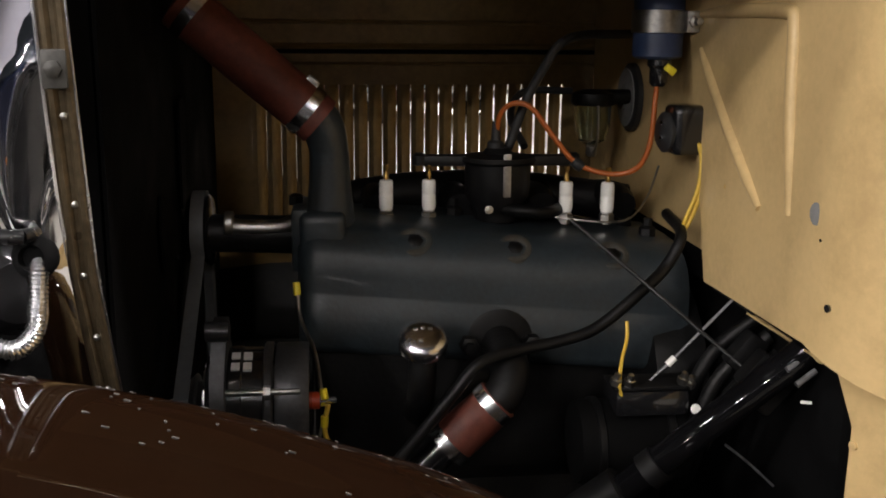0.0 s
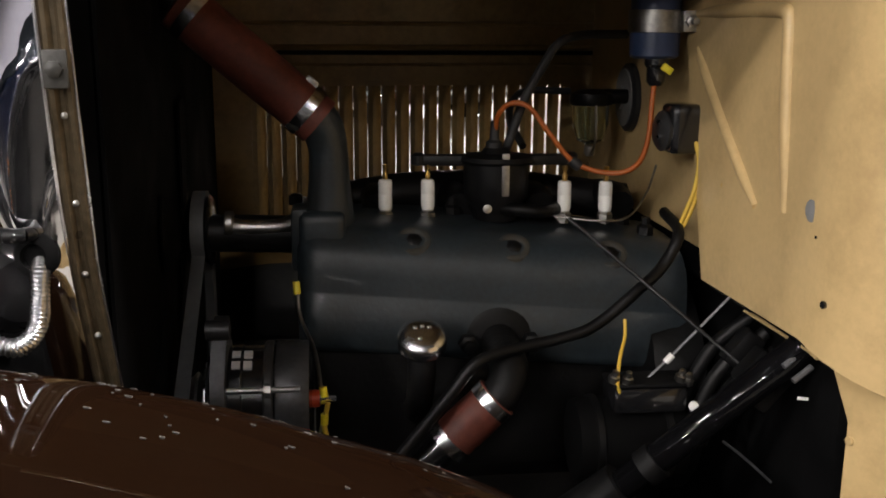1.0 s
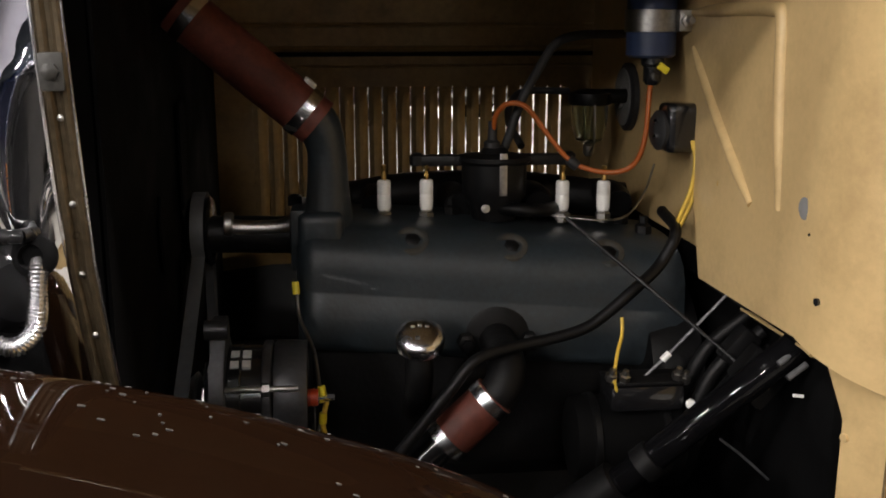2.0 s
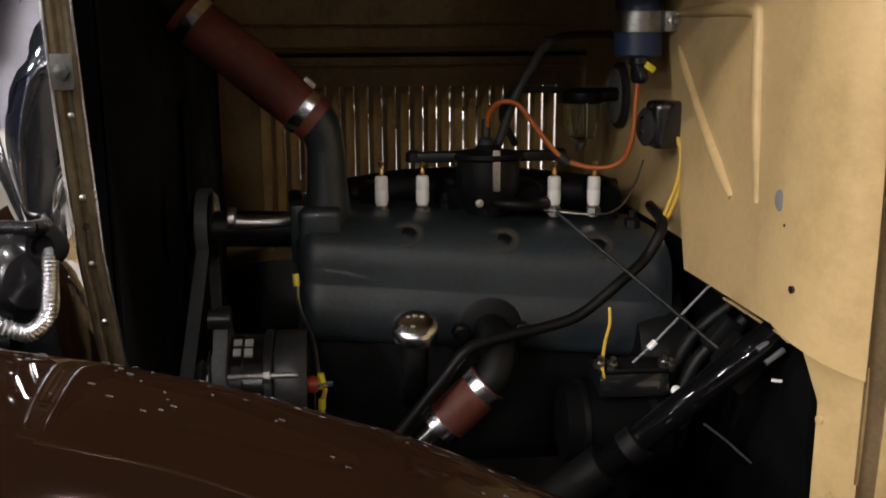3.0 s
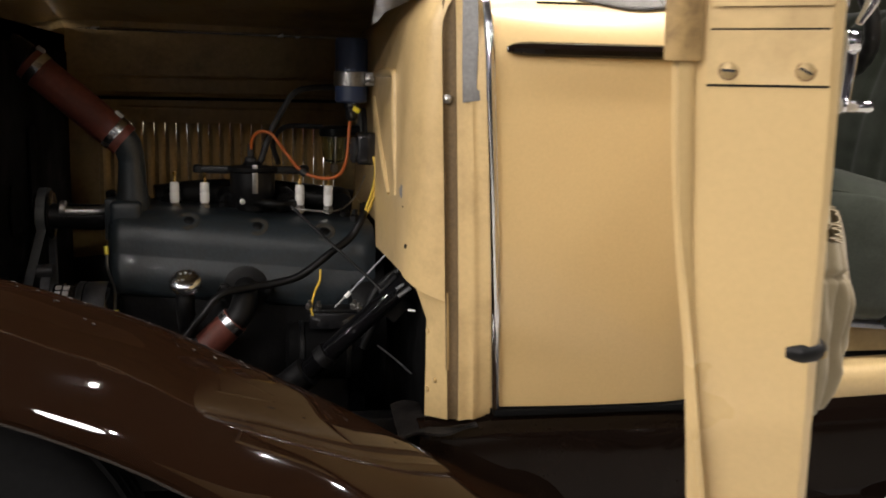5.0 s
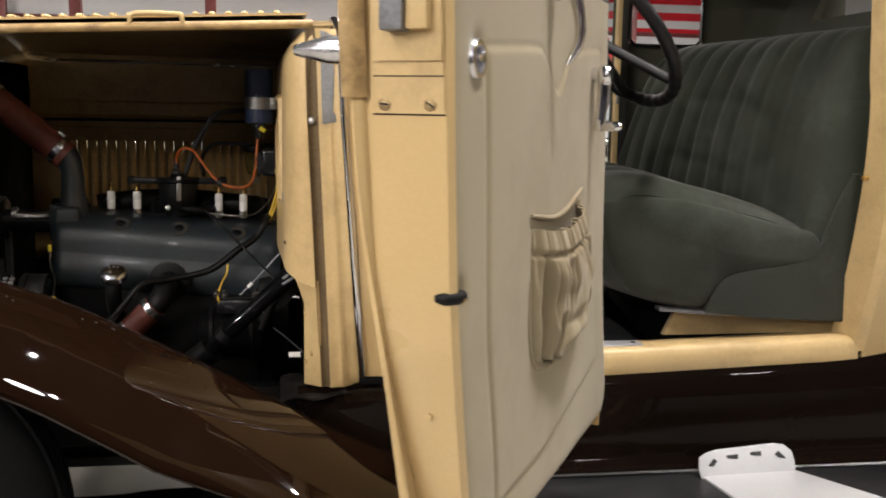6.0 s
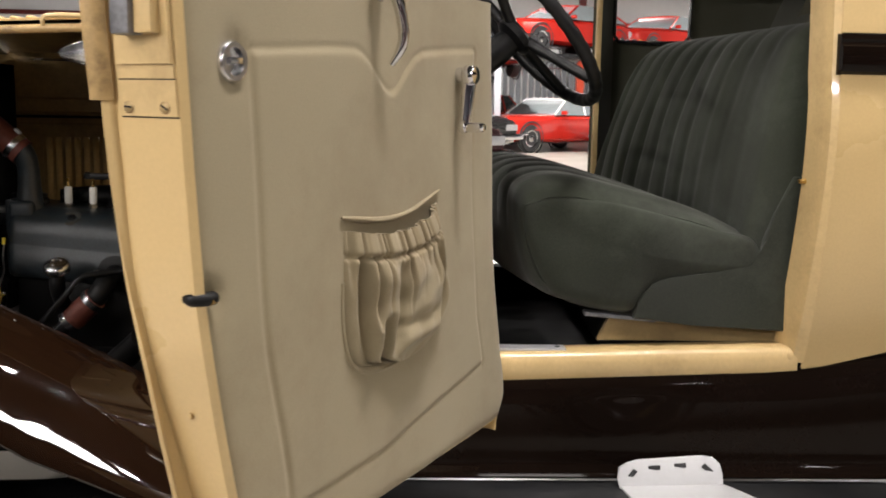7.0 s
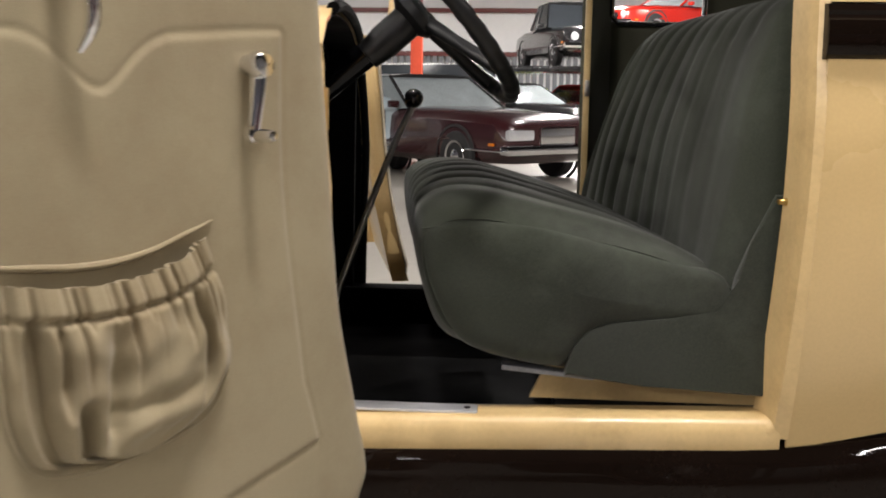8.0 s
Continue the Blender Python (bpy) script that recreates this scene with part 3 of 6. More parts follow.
car_wheel("rear_wheel", 2.95, 0.755, "black far rear wheel")
b = B()
bm_box(b, (1.72, 0.755, 0.366), (2.1, 0.29, 0.03), 0.008)
part("far_running_board", b, RUBBER, car)
b = B()
bm_sheet(b, lambda u, v: (0.3 + 2.4 * u, 0.50 + 0.10 * v, 0.55 - 0.19 * v), 4, 4, 0.004)
part("far_apron", b, APRON, car)

# radiator: chrome shell, lacing strip and black core
def strip_line(z):
    return spread(z, [0.60, 0.753, 0.887, 1.076, 1.2, 1.25], [-0.272, -0.279, -0.291, -0.296, -0.300, -0.300]), spread(z, [0.60, 0.753, 0.887, 1.076, 1.17, 1.22, 1.25], [-0.425, -0.447, -0.466, -0.486, -0.489, -0.47, -0.43])


def shell_fn(u, v):
    z = 0.60 + 0.65 * v
    x, y = strip_line(z)
    a = u * math.pi / 2
    reach = ease(z, [0.6, 0.80, 0.90, 0.94, 1.0, 1.08, 1.25], [0.048, 0.050, 0.056, 0.075, 0.10, 0.125, 0.14])
    belly = (0.26 * (max(z, 0.90) - 1.0) + 0.8 * max(0.0, z - 1.0) ** 2 - 0.006) * min(1.0, 2.5 * u)
    return (x - 0.024 - reach * math.sin(a), y + belly + 0.10 * (1 - math.cos(a)), z)


b = B()
bm_sheet(b, shell_fn, 20, 60, 0.003)
shell = part("radiator_shell", b, MIRROR, car, "polished chrome radiator shell")


def lace_fn(u, v):
    z = 0.60 + 0.65 * v
    x, y = strip_line(z)
    prof = [0.0, 0.005, 0.005, 0.001, 0.001, 0.005, 0.005, 0.0]
    return (x - 0.024 + 0.026 * u, y - spread(u, np.linspace(0, 1, 8), prof), z)


b = B()
bm_sheet(b, lace_fn, 14, 40, 0.003)
part("radiator_lacing", b, mat("tarnished_brass_strip", (0.10, 0.075, 0.045), 0.34, 0.6, vary=0.3, big=14, fine=120, bump=0.12), shell, "tarnished strip along the shell's rear edge")
for off, r in ((-0.025, 0.0022), (0.0015, 0.0014)):
    b = B()
    pts = []
    for i in range(14):
        z = 0.60 + 0.65 * i / 13
        x, y = strip_line(z)
        pts.append((x + off, y - 0.002, z))
    bm_tube(b, pts, r, 8, smooth=False)
    part("edge_bead", b, SATIN, shell)
b = B()
bm_box(b, (-0.308, -0.494, 1.076), (0.022, 0.006, 0.034), 0.003)
bm_lathe(b, [(0.008, 0), (0.008, 0.005), (0.005, 0.007), (0, 0.007)], (-0.308, -0.497, 1.076), (0, -1, 0), 6)
part("strip_bolt", b, mat("grimy_zinc", (0.035, 0.033, 0.029), 0.5, 0.0, vary=0.4, big=40, fine=200, bump=0.15), shell, "bolted steel clip on the strip")
for z in (1.035, 0.955, 0.887, 0.825, 0.77):
    x, y = strip_line(z)
    b = B()
    bm_lathe(b, [(0.0032, 0), (0.0032, 0.002), (0.0, 0.004)], (x - 0.011, y - 0.001, z), (0, -1, 0), 10)
    part("rivet", b, STEEL, shell)
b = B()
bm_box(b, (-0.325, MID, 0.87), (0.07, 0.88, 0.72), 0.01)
core = part("radiator_core", b, VOID_BLACK, car, "black radiator core and baffle")
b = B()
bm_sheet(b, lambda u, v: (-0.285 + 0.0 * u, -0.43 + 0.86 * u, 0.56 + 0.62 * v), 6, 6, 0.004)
part("fan_shroud", b, VOID_BLACK, core)
b = B()
bm_plate(b, [(-0.42, 1.17), (0.44, 1.17), (0.45, 1.235)] + [(0.45 - 0.09 * i, 1.243 + 0.055 * math.sin(math.pi * i / 10)) for i in range(11)], lambda a, c, d: Vector((-0.40 + d, a, c)), 0.11, 0.006)
part("radiator_tank", b, CHROME, shell)
# black sheet added to block the bright floor seen past the radiator
b = B()
bm_sheet(b, lambda u, v: (-0.95 + 0.60 * u, -0.46 + 0.04 * v, 0.45 + 0.41 * v), 6, 6, 0.004)
part("radiator_gap_sheet", b, VOID_BLACK, car, "added black sheet blocking the gap beside the radiator")
# lamp wire conduit with its grommet
b = B()
bm_lathe(b, [(0.020, 0), (0.021, 0.008), (0.017, 0.014), (0.012, 0.016), (0.010, 0.010)], (-0.339, -0.476, 0.908), (-0.1, -1, 0.1), 20)
part("grommet", b, TYRE_BLACK, shell, "black rubber grommet")
CON = curve_points([(-0.336, -0.478, 0.905), (-0.335, -0.492, 0.893), (-0.336, -0.498, 0.868), (-0.341, -0.50, 0.842), (-0.361, -0.50, 0.827), (-0.392, -0.50, 0.840), (-0.43, -0.50, 0.862)], 14)
b = B()
rings_r = [0.0072 if i % 2 else 0.0092 for i in range(len(CON))]
bm_tube(b, CON, rings_r, 14, smooth=False)
part("lamp_conduit", b, SATIN, shell, "flexible ribbed bright metal lamp conduit", angle=20)
b = B()
bm_tube(b, [(-0.338, -0.475, 0.931), (-0.345, -0.50, 0.931), (-0.37, -0.505, 0.932), (-0.60, -0.51, 0.936)], [0.006, 0.007, 0.0075, 0.008], 12)
part("lamp_bar", b, BLACK, shell)
horn = thing("car_horn", (-0.40, -0.42, 0.80), "glossy black car horn beside the radiator shell", "horn")
b = B()
bm_lathe(b, [(0.0, 0.0), (0.03, 0.004), (0.045, 0.02), (0.048, 0.04), (0.04, 0.06), (0.02, 0.07), (0.012, 0.10)], (-0.362, -0.455, 0.868), (-0.5, 0.8, 0.0), 24)
part("horn_motor", b, BLACK, horn)
b = B()
bm_lathe(b, [(0.01, 0), (0.014, 0.1), (0.03, 0.18), (0.06, 0.22)], (-0.40, -0.43, 0.80), (-1, -0.2, 0), 24)
part("horn_bell", b, BLACK, horn)

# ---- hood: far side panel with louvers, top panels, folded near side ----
hood = part("hood_top", bm_sheet(B(), lambda u, v: (-0.33 + 0.85 * u, 0.545 - 1.045 * v + 0.02 * u * (1 - 2 * v), 1.245 + 0.055 * math.sin(math.pi * v) + 0.03 * u * v - 0.004 * (1 - u) * v), 16, 24, 0.004), HOOD_IN, car, "cream hood top, its underside coloured as if in shade")


def far_y(x):
    return spread(x, [-0.31, 0.47], [0.455, 0.525])


LX0, LX1, LN = -0.222, 0.366, 22
LZ0, LZ1 = 0.70, 1.012
PITCH = (LX1 - LX0) / LN
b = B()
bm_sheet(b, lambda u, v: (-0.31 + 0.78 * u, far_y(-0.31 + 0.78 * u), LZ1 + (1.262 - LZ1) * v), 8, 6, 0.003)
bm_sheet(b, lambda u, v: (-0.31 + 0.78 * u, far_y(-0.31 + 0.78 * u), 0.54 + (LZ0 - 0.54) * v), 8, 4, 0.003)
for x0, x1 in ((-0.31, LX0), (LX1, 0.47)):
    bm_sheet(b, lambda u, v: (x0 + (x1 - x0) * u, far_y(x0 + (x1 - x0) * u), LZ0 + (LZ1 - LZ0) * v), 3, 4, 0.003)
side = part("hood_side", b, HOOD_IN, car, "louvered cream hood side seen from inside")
for z, r in ((1.072, 0.004), (1.082, 0.005), (1.125, 0.004), (1.05, 0.003)):
    b = B()
    bm_tube(b, [(-0.30, far_y(-0.30) - 0.003, z), (0.46, far_y(0.46) - 0.003, z)], r, 8, smooth=False)
    part("stiffening_bead", b, DARK_GRIME if z == 1.072 else HOOD_IN, side)


def louver_mesh():
    b = B()
    w, bulge = PITCH, 0.015
    rows = 24
    rings = []
    for j in range(rows + 1):
        v = j / rows
        z = LZ0 + (LZ1 - LZ0) * v
        k = min(1.0, 5.0 * min(v, 1 - v) + 0.02) ** 0.5
        sec = []
        for i in range(7):
            s = i / 6
            # flat web, then a scoop that swells outward and stays open at its front edge
            if s < 0.34:
                sec.append((w * s, 0.0))
            else:
                a = (s - 0.34) / 0.66
                reach = 0.61 + 0.055 * min(1.0, max(0.0, (v - 0.25) / 0.2)) * min(1.0, max(0.0, (0.93 - v) / 0.06))
                sec.append((w * (0.34 + reach * a), bulge * k * math.sin(a * math.pi / 2)))
        ring = [Vector((x, y, z)) for x, y in sec] + [Vector((x, y + 0.0012, z)) for x, y in reversed(sec)]
        rings.append(ring)
    bm_rings(b, rings)
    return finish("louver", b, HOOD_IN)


LOUVER = louver_mesh()
for i in range(LN):
    ob = new("louver", LOUVER)
    x = LX0 + PITCH * i
    ob.parent = side
    ob.location = (x, far_y(x + PITCH / 2), 0)
    ob.rotation_euler = (0, 0, math.atan2(far_y(0.4) - far_y(-0.3), 0.7))
b = B()
bm_tube(b, [(-0.30, 0.462, 1.240), (0.40, 0.505, 1.236)], 0.0052, 8, smooth=False)
part("hinge_rod", b, SATIN, hood, "bare steel hinge rod")
# near side panel folded up on to the top
b = B()
bm_sheet(b, lambda u, v: (-0.29 + 0.76 * u, -0.505 + 0.60 * v, 1.268 + 0.035 * u + 0.05 * v - 0.03 * v * v), 12, 14, 0.004)
flap = part("folded_side", b, CREAM, car, "cream hood side folded on to the top")
b = B()
bm_tube(b, [(-0.30, -0.508, 1.247), (0.48, -0.512, 1.281)], 0.009, 10, smooth=False)
part("rolled_edge", b, RUBBED, flap)
for i in range(22):
    b = B()
    x = -0.25 + 0.66 * i / 21
    bm_box(b, (x, -0.46, 1.271 + 0.035 * (x + 0.29) / 0.76), (0.014, 0.07, 0.008), 0.0035, segs=1)
    part("folded_louver", b, CREAM, flap)
b = B()
bm_tube(b, [(0.13, -0.515, 1.272), (0.135, -0.518, 1.288), (0.16, -0.52, 1.292), (0.20, -0.52, 1.292), (0.225, -0.518, 1.29), (0.23, -0.515, 1.277)], 0.005, 8)
part("hood_handle", b, CREAM, flap, "cream hood lift handle")

# ---- doors ----
DN, DD = Vector((0.863, -0.505, 0)), Vector((0.505, 0.863, 0))


def door_at(u, z, v=0.0):
    """Door space: u along the door from its free edge (-0.95) to the hinges (-0.1), v away from the trimmed face."""
    return DN * (1.256 - v) + DD * u + Vector((0, 0, z))


def free_u(z):
    return ease(z, [0.50, 0.62, 0.72, 0.81, 0.906, 1.05, 1.242, 1.8], [-0.835, -0.862, -0.886, -0.905, -0.922, -0.936, -0.950, -0.965])


def hinge_u(z):
    return ease(z, [0.50, 0.54, 0.575, 0.65, 0.833, 1.03, 1.28, 1.8], [-0.066, -0.06, -0.046, -0.063, -0.106, -0.127, -0.150, -0.16])


SKIN_Z = [0.5, 0.6, 0.7, 0.8, 0.9, 1.0, 1.1, 1.2, 1.31]


def skin_edge(z):
    """How far the outer skin's flange runs past the free edge, and how far out it stands."""
    return ease(z, SKIN_Z, [0.050, 0.042, 0.032, 0.0235, 0.019, 0.014, 0.0126, 0.012, 0.012]), ease(z, SKIN_Z, [0.055, 0.064, 0.0767, 0.0894, 0.101, 0.1137, 0.120, 0.1215, 0.122])


def fold_v(z):
    """Depth of the fold between the free edge and the flange."""
    return 0.1035 * spread(z, [0.5, 0.6, 0.8, 0.9, 1.0, 1.1], [0.80, 0.81, 0.875, 0.925, 0.98, 1.01]) - 0.004


def pad(u, z):
    """Height of the padded cloth at a place."""
    yoke = ease(u, [-0.95, -0.85, -0.62, -0.575, -0.505, -0.445, -0.41, -0.24, -0.05], [1.192, 1.193, 1.206, 1.198, 1.150, 1.195, 1.212, 1.225, 1.226])
    left = ease(z, [0.5, 0.6, 0.83, 1.05, 1.3], [-0.745, -0.752, -0.803, -0.82, -0.837])
    right = ease(z, [0.5, 0.66, 0.75, 1.03, 1.3], [-0.13, -0.156, -0.186, -0.225, -0.223])
    low = spread(u, [-0.95, -0.52, -0.367, -0.154], [0.57, 0.593, 0.621, 0.655])

    def lip(d):
        return 1 / (1 + math.exp(-d / 0.0035))

    inside = lip(yoke - z) * lip(u - left) * lip(right - u) * lip(z - low)
    seam = 0.0
    if left < u < right and z < yoke + 0.05:
        seam = math.exp(-((z - low) / 0.005) ** 2)
    if low < z < yoke:
        seam = max(seam, math.exp(-((u - left) / 0.005) ** 2), math.exp(-((u - right) / 0.005) ** 2))
    if left < u < right:
        seam = max(seam, math.exp(-((z - yoke) / 0.005) ** 2))
    puff = 0.004 * math.sin(max(0, min(1, (u + 0.95) / 0.85)) * math.pi) * math.sin(max(0, min(1, (z - 0.5) / 0.8)) * math.pi)
    wave = 0.0016 * noise.noise(Vector((u * 8, z * 5, 3))) + 0.0022 * noise.noise(Vector((u * 3.5, z * 2.2, 7)))
    pull = 0.010 * math.exp(-(((u + 0.86) / 0.02) ** 2 + ((z - 1.18) / 0.025) ** 2)) + 0.010 * math.exp(-(((u + 0.905) / 0.02) ** 2 + ((z - 0.90) / 0.02) ** 2))
    return 0.0030 * inside - 0.0026 * seam + puff + wave - pull


def pocket_edge(z):
    return ease(z, [0.735, 0.75, 0.77, 0.81, 0.87, 0.93, 0.975], [-0.52, -0.595, -0.618, -0.632, -0.636, -0.637, -0.636]), ease(z, [0.735, 0.75, 0.77, 0.81, 0.85, 0.91, 0.985], [-0.45, -0.40, -0.362, -0.338, -0.332, -0.345, -0.367])


def rim_z(u):
    return ease(u, [-0.64, -0.57, -0.5, -0.43, -0.36], [0.972, 0.962, 0.960, 0.970, 0.992])


def car_door(flip, label, fine):
    def place(u, z, v=0.0):
        if flip:
            # the far door stands a little less wide open and tucks in towards its bottom
            z = 0.61 + (z - 0.505) * 0.87
            v -= spread(z, [0.6, 0.7, 0.85, 1.0, 1.3], [0.085, 0.06, 0.03, 0.012, -0.01])
        p = door_at(u, z, v)
        if flip:
            h = mirrored(door_at(-0.08, 0)) + Vector((-0.165, 0, 0))
            p = h + Matrix.Rotation(-0.31, 3, "Z") @ (mirrored(p) + Vector((-0.165, 0, 0)) - h)
        return p

    door = part("door", bm_plate(B(), [(-0.80, 0.505), (-0.06, 0.52), (-0.045, 0.58), (-0.11, 0.85), (-0.155, 1.31), (-0.94, 1.31), (-0.91, 0.9), (-0.83, 0.6)],
                                 lambda a, c, d: place(a, c, 0.012 + d), 0.045), CREAM_OLD, car, label)
    # outer skin
    b = B()
    def skin_fn(u, v):
        z = 0.5 + 0.81 * v
        past, out = skin_edge(z)
        bow = 0.002 * math.sin(math.pi * u)
        return place((free_u(z) - past + 0.002) * (1 - u) + (hinge_u(z) - 0.005) * u, z, (out - 0.006) * (1 - u) + 0.050 * u + bow)

    bm_sheet(b, skin_fn, 20, 28, 0.004)
    part("outer_skin", b, CREAM, door, "smooth cream outer skin")
    # free edge, rolled
    b = B()

    def edge_fn(u, v):
        z = 0.5 + 0.81 * v
        k = spread(z, [0.5, 0.594, 0.797, 0.919, 1.046, 1.146, 1.31], [0.002, 0.0, -0.001, -0.003, 0.004, 0.003, 0.003])
        us = [0.004, -0.004 + k * 0.05, k * 0.25 - 0.004, k * 0.48 - 0.004, k * 0.70 - 0.004, k * 0.74 - 0.004, k * 0.93 - 0.004, k]
        wide = spread(z, [0.5, 0.6, 0.8, 0.9, 1.0, 1.1], [0.80, 0.81, 0.875, 0.925, 0.98, 1.01])
        vs = [-0.001, 0.003, 0.025, 0.05, 0.074 * wide, 0.078 * wide, 0.098 * wide, 0.106 * wide]
        t = np.linspace(0, 1, len(us))
        return place(free_u(z) + spread(u, t, us), z, spread(u, t, vs))

    bm_sheet(b, edge_fn, 28, 40, 0.004)
    edge = part("latch_edge", b, CREAM, door, "cream rolled door edge")
    # flange of the outer skin, beyond a shallow groove
    b = B()

    def flange_edge(u, v):
        z = 0.5 + 0.81 * v
        past, out = skin_edge(z)
        f = fold_v(z)
        dip = 0.006 * math.exp(-((u - 0.16) / 0.14) ** 2)
        return place(free_u(z) - 0.003 - (past - 0.003) * u ** 0.8 + dip, z, f + (out - 0.006 - f) * u)

    bm_sheet(b, flange_edge, 14, 40, 0.004)
    part("skin_flange", b, CREAM, door, "cream flange of the outer skin")
    b = B()

    def hinge_edge(u, v):
        z = 0.5 + 0.81 * v
        return place(hinge_u(z) - 0.007 + 0.003 * math.sin(u * math.pi), z, 0.008 + 0.047 * u)

    bm_sheet(b, hinge_edge, 8, 24, 0.004)
    part("hinge_edge", b, CREAM, door)
    # padded cloth
    b = B()
    nu, nv = (250, 210) if fine else (24, 24)

    def cloth_fn(u, v):
        z2 = 0.505 + 0.02 * u + (1.31 - 0.505 - 0.02 * u) * v
        uu = free_u(z2) + 0.004 + (hinge_u(z2) - free_u(z2) - 0.001) * u
        rnd = 0.008 * (math.exp(-u / 0.012) + math.exp(-(1 - u) / 0.012) + math.exp(-v / 0.01))
        return place(uu, z2, -(pad(uu, z2)) + rnd)

    bm_sheet(b, cloth_fn, nu, nv, 0.004)
    part("trim_cloth", b, TAN, door, "tan padded cloth door trim", angle=80)
    if not fine:
        return door
    # gathered map pocket
    b = B()

    def pocket_fn(u, v):
        lo = 0.737
        z = lo + (0.955 - lo) * v
        l, r = pocket_edge(z)
        uu = l + (r - l) * u
        top = rim_z(uu) - 0.018
        z = lo + (top - lo) * v
        l, r = pocket_edge(z)
        uu = l + (r - l) * u
        hem = 1.0 / (1 + math.exp(-(v - 0.85) / 0.008))
        body = 1 - hem

        def dent(c, w):
            return math.exp(-((u - c) / w) ** 2)

        def upto(a, z0, z1):
            return min(1, max(0, (a - z0) / (z1 - z0)))

        # narrow pleats in the elastic hem, running out below it
        pleats = 0.0
        for i in range(17):
            c = 0.03 + 0.94 * (i + 0.35 * math.sin(i * 2.3)) / 16.4
            deep = 0.55 + 0.45 * math.sin(i * 1.7 + 0.6)
            drop = 0.55 + 0.22 * math.sin(i * 2.9)
            pleats -= dent(c, 0.0115) * (hem * 0.0125 * deep + body * 0.017 * deep * upto(v, drop, 0.86))
        # deep creases by the two edges and soft folds between
        crease = 0.046 * dent(0.085 + 0.03 * (1 - v), 0.032) * upto(0.85 - v, 0.0, 0.12) + 0.046 * dent(0.265 - 0.02 * v, 0.030) * upto(0.42 - v, 0.0, 0.12) + 0.020 * dent(0.185, 0.018) * upto(v, 0.3, 0.5) * upto(0.86 - v, 0.0, 0.1)
        crease += 0.024 * dent(0.375 + 0.05 * v, 0.045) * upto(0.80 - v, 0.0, 0.3) * upto(v, 0.05, 0.2)
        crease += 0.046 * dent(0.845 - 0.10 * (v - 0.4), 0.028) * upto(v, 0.13, 0.3) * upto(0.86 - v, 0.0, 0.25) + 0.012 * dent(0.95, 0.03) * upto(v, 0.45, 0.6)
        # the cloth hangs over its bottom seam
        slump = 0.008 * math.exp(-((v - 0.15 - 0.05 * u) / 0.06) ** 2) * upto(u, 0.3, 0.45) * upto(0.95 - u, 0, 0.1) - 0.007 * math.exp(-((v - 0.27 - 0.06 * u) / 0.05) ** 2) * upto(u, 0.3, 0.45) * upto(0.83 - u, 0, 0.1)
        lumps = 0.007 * noise.noise(Vector((u * 7, v * 5, 8))) * body
        belly = 0.040 * (1 - abs(2 * u - 1) ** 5) ** 0.6 * math.sin(math.pi * (0.06 + 0.80 * v)) ** 0.55
        waist = -0.008 * math.exp(-((v - 0.83) / 0.02) ** 2)
        return place(uu, z, -(0.004 + max(0.001, belly + pleats - crease * min(1, belly / 0.03) + slump + lumps + waist)))

    bm_sheet(b, pocket_fn, 200, 80, 0.003)
    part("map_pocket", b, TAN, door, "gathered tan cloth map pocket", angle=80)
    b = B()
    bm_tube(b, [place(u, rim_z(u) + 0.001, -0.010) for u in (-0.645, -0.60, -0.55, -0.5, -0.45, -0.40, -0.358)], [0.002, 0.004, 0.0045, 0.0045, 0.004, 0.0035, 0.002], 8)
    part("pocket_welt", b, TAN, door)
    b = B()
    rim = [(-0.639, 0.88), (-0.637, 0.82), (-0.622, 0.77), (-0.595, 0.743), (-0.54, 0.73), (-0.47, 0.732), (-0.40, 0.742), (-0.36, 0.76), (-0.333, 0.80)]
    bm_tube(b, [place(u, z, -0.007) for u, z in rim], 0.003, 8)
    part("pocket_piping", b, TAN, door)
    # inside pull lever
    b = B()
    bm_lathe(b, [(0.017, 0), (0.017, 0.004), (0.010, 0.012), (0.009, 0.03)], place(-0.548, 1.292, -0.008), place(0, 0, -1) - place(0, 0, 0), 20)
    bm_tube(b, [place(-0.548, 1.292, -0.034), place(-0.543, 1.265, -0.040), place(-0.536, 1.235, -0.042), place(-0.536, 1.21, -0.038), place(-0.543, 1.186, -0.026)], [0.011, 0.009, 0.008, 0.0075, 0.004], 12)
    part("door_pull", b, CHROME, door, "curved chrome door pull")
    # window winder
    b = B()
    bm_lathe(b, [(0.013, 0), (0.013, 0.02), (0.017, 0.024), (0.018, 0.034), (0.014, 0.042), (0.0, 0.044)], place(-0.290, 1.180, 0.004), place(0, 0, -1) - place(0, 0, 0), 20)
    bm_tube(b, [place(-0.290, 1.180, -0.026), place(-0.294, 1.14, -0.025), place(-0.298, 1.096, -0.022)], [0.0125, 0.0105, 0.0085], 12, flat=0.55)
    bm_lathe(b, [(0.010, 0), (0.012, 0.004), (0.011, 0.012)], place(-0.298, 1.096, -0.014), place(0, 0, -1) - place(0, 0, 0), 16)
    part("window_winder", b, CHROME, door, "chrome window winder")
    b = B()
    bm_lathe(b, [(0.007, 0), (0.0085, 0.012), (0.0085, 0.03), (0.006, 0.036), (0.0, 0.037)], place(-0.298, 1.094, -0.024), (0.82, -0.55, 0.02), 16)
    part("winder_knob", b, CHROME, door)
    # lock escutcheon
    b = B()
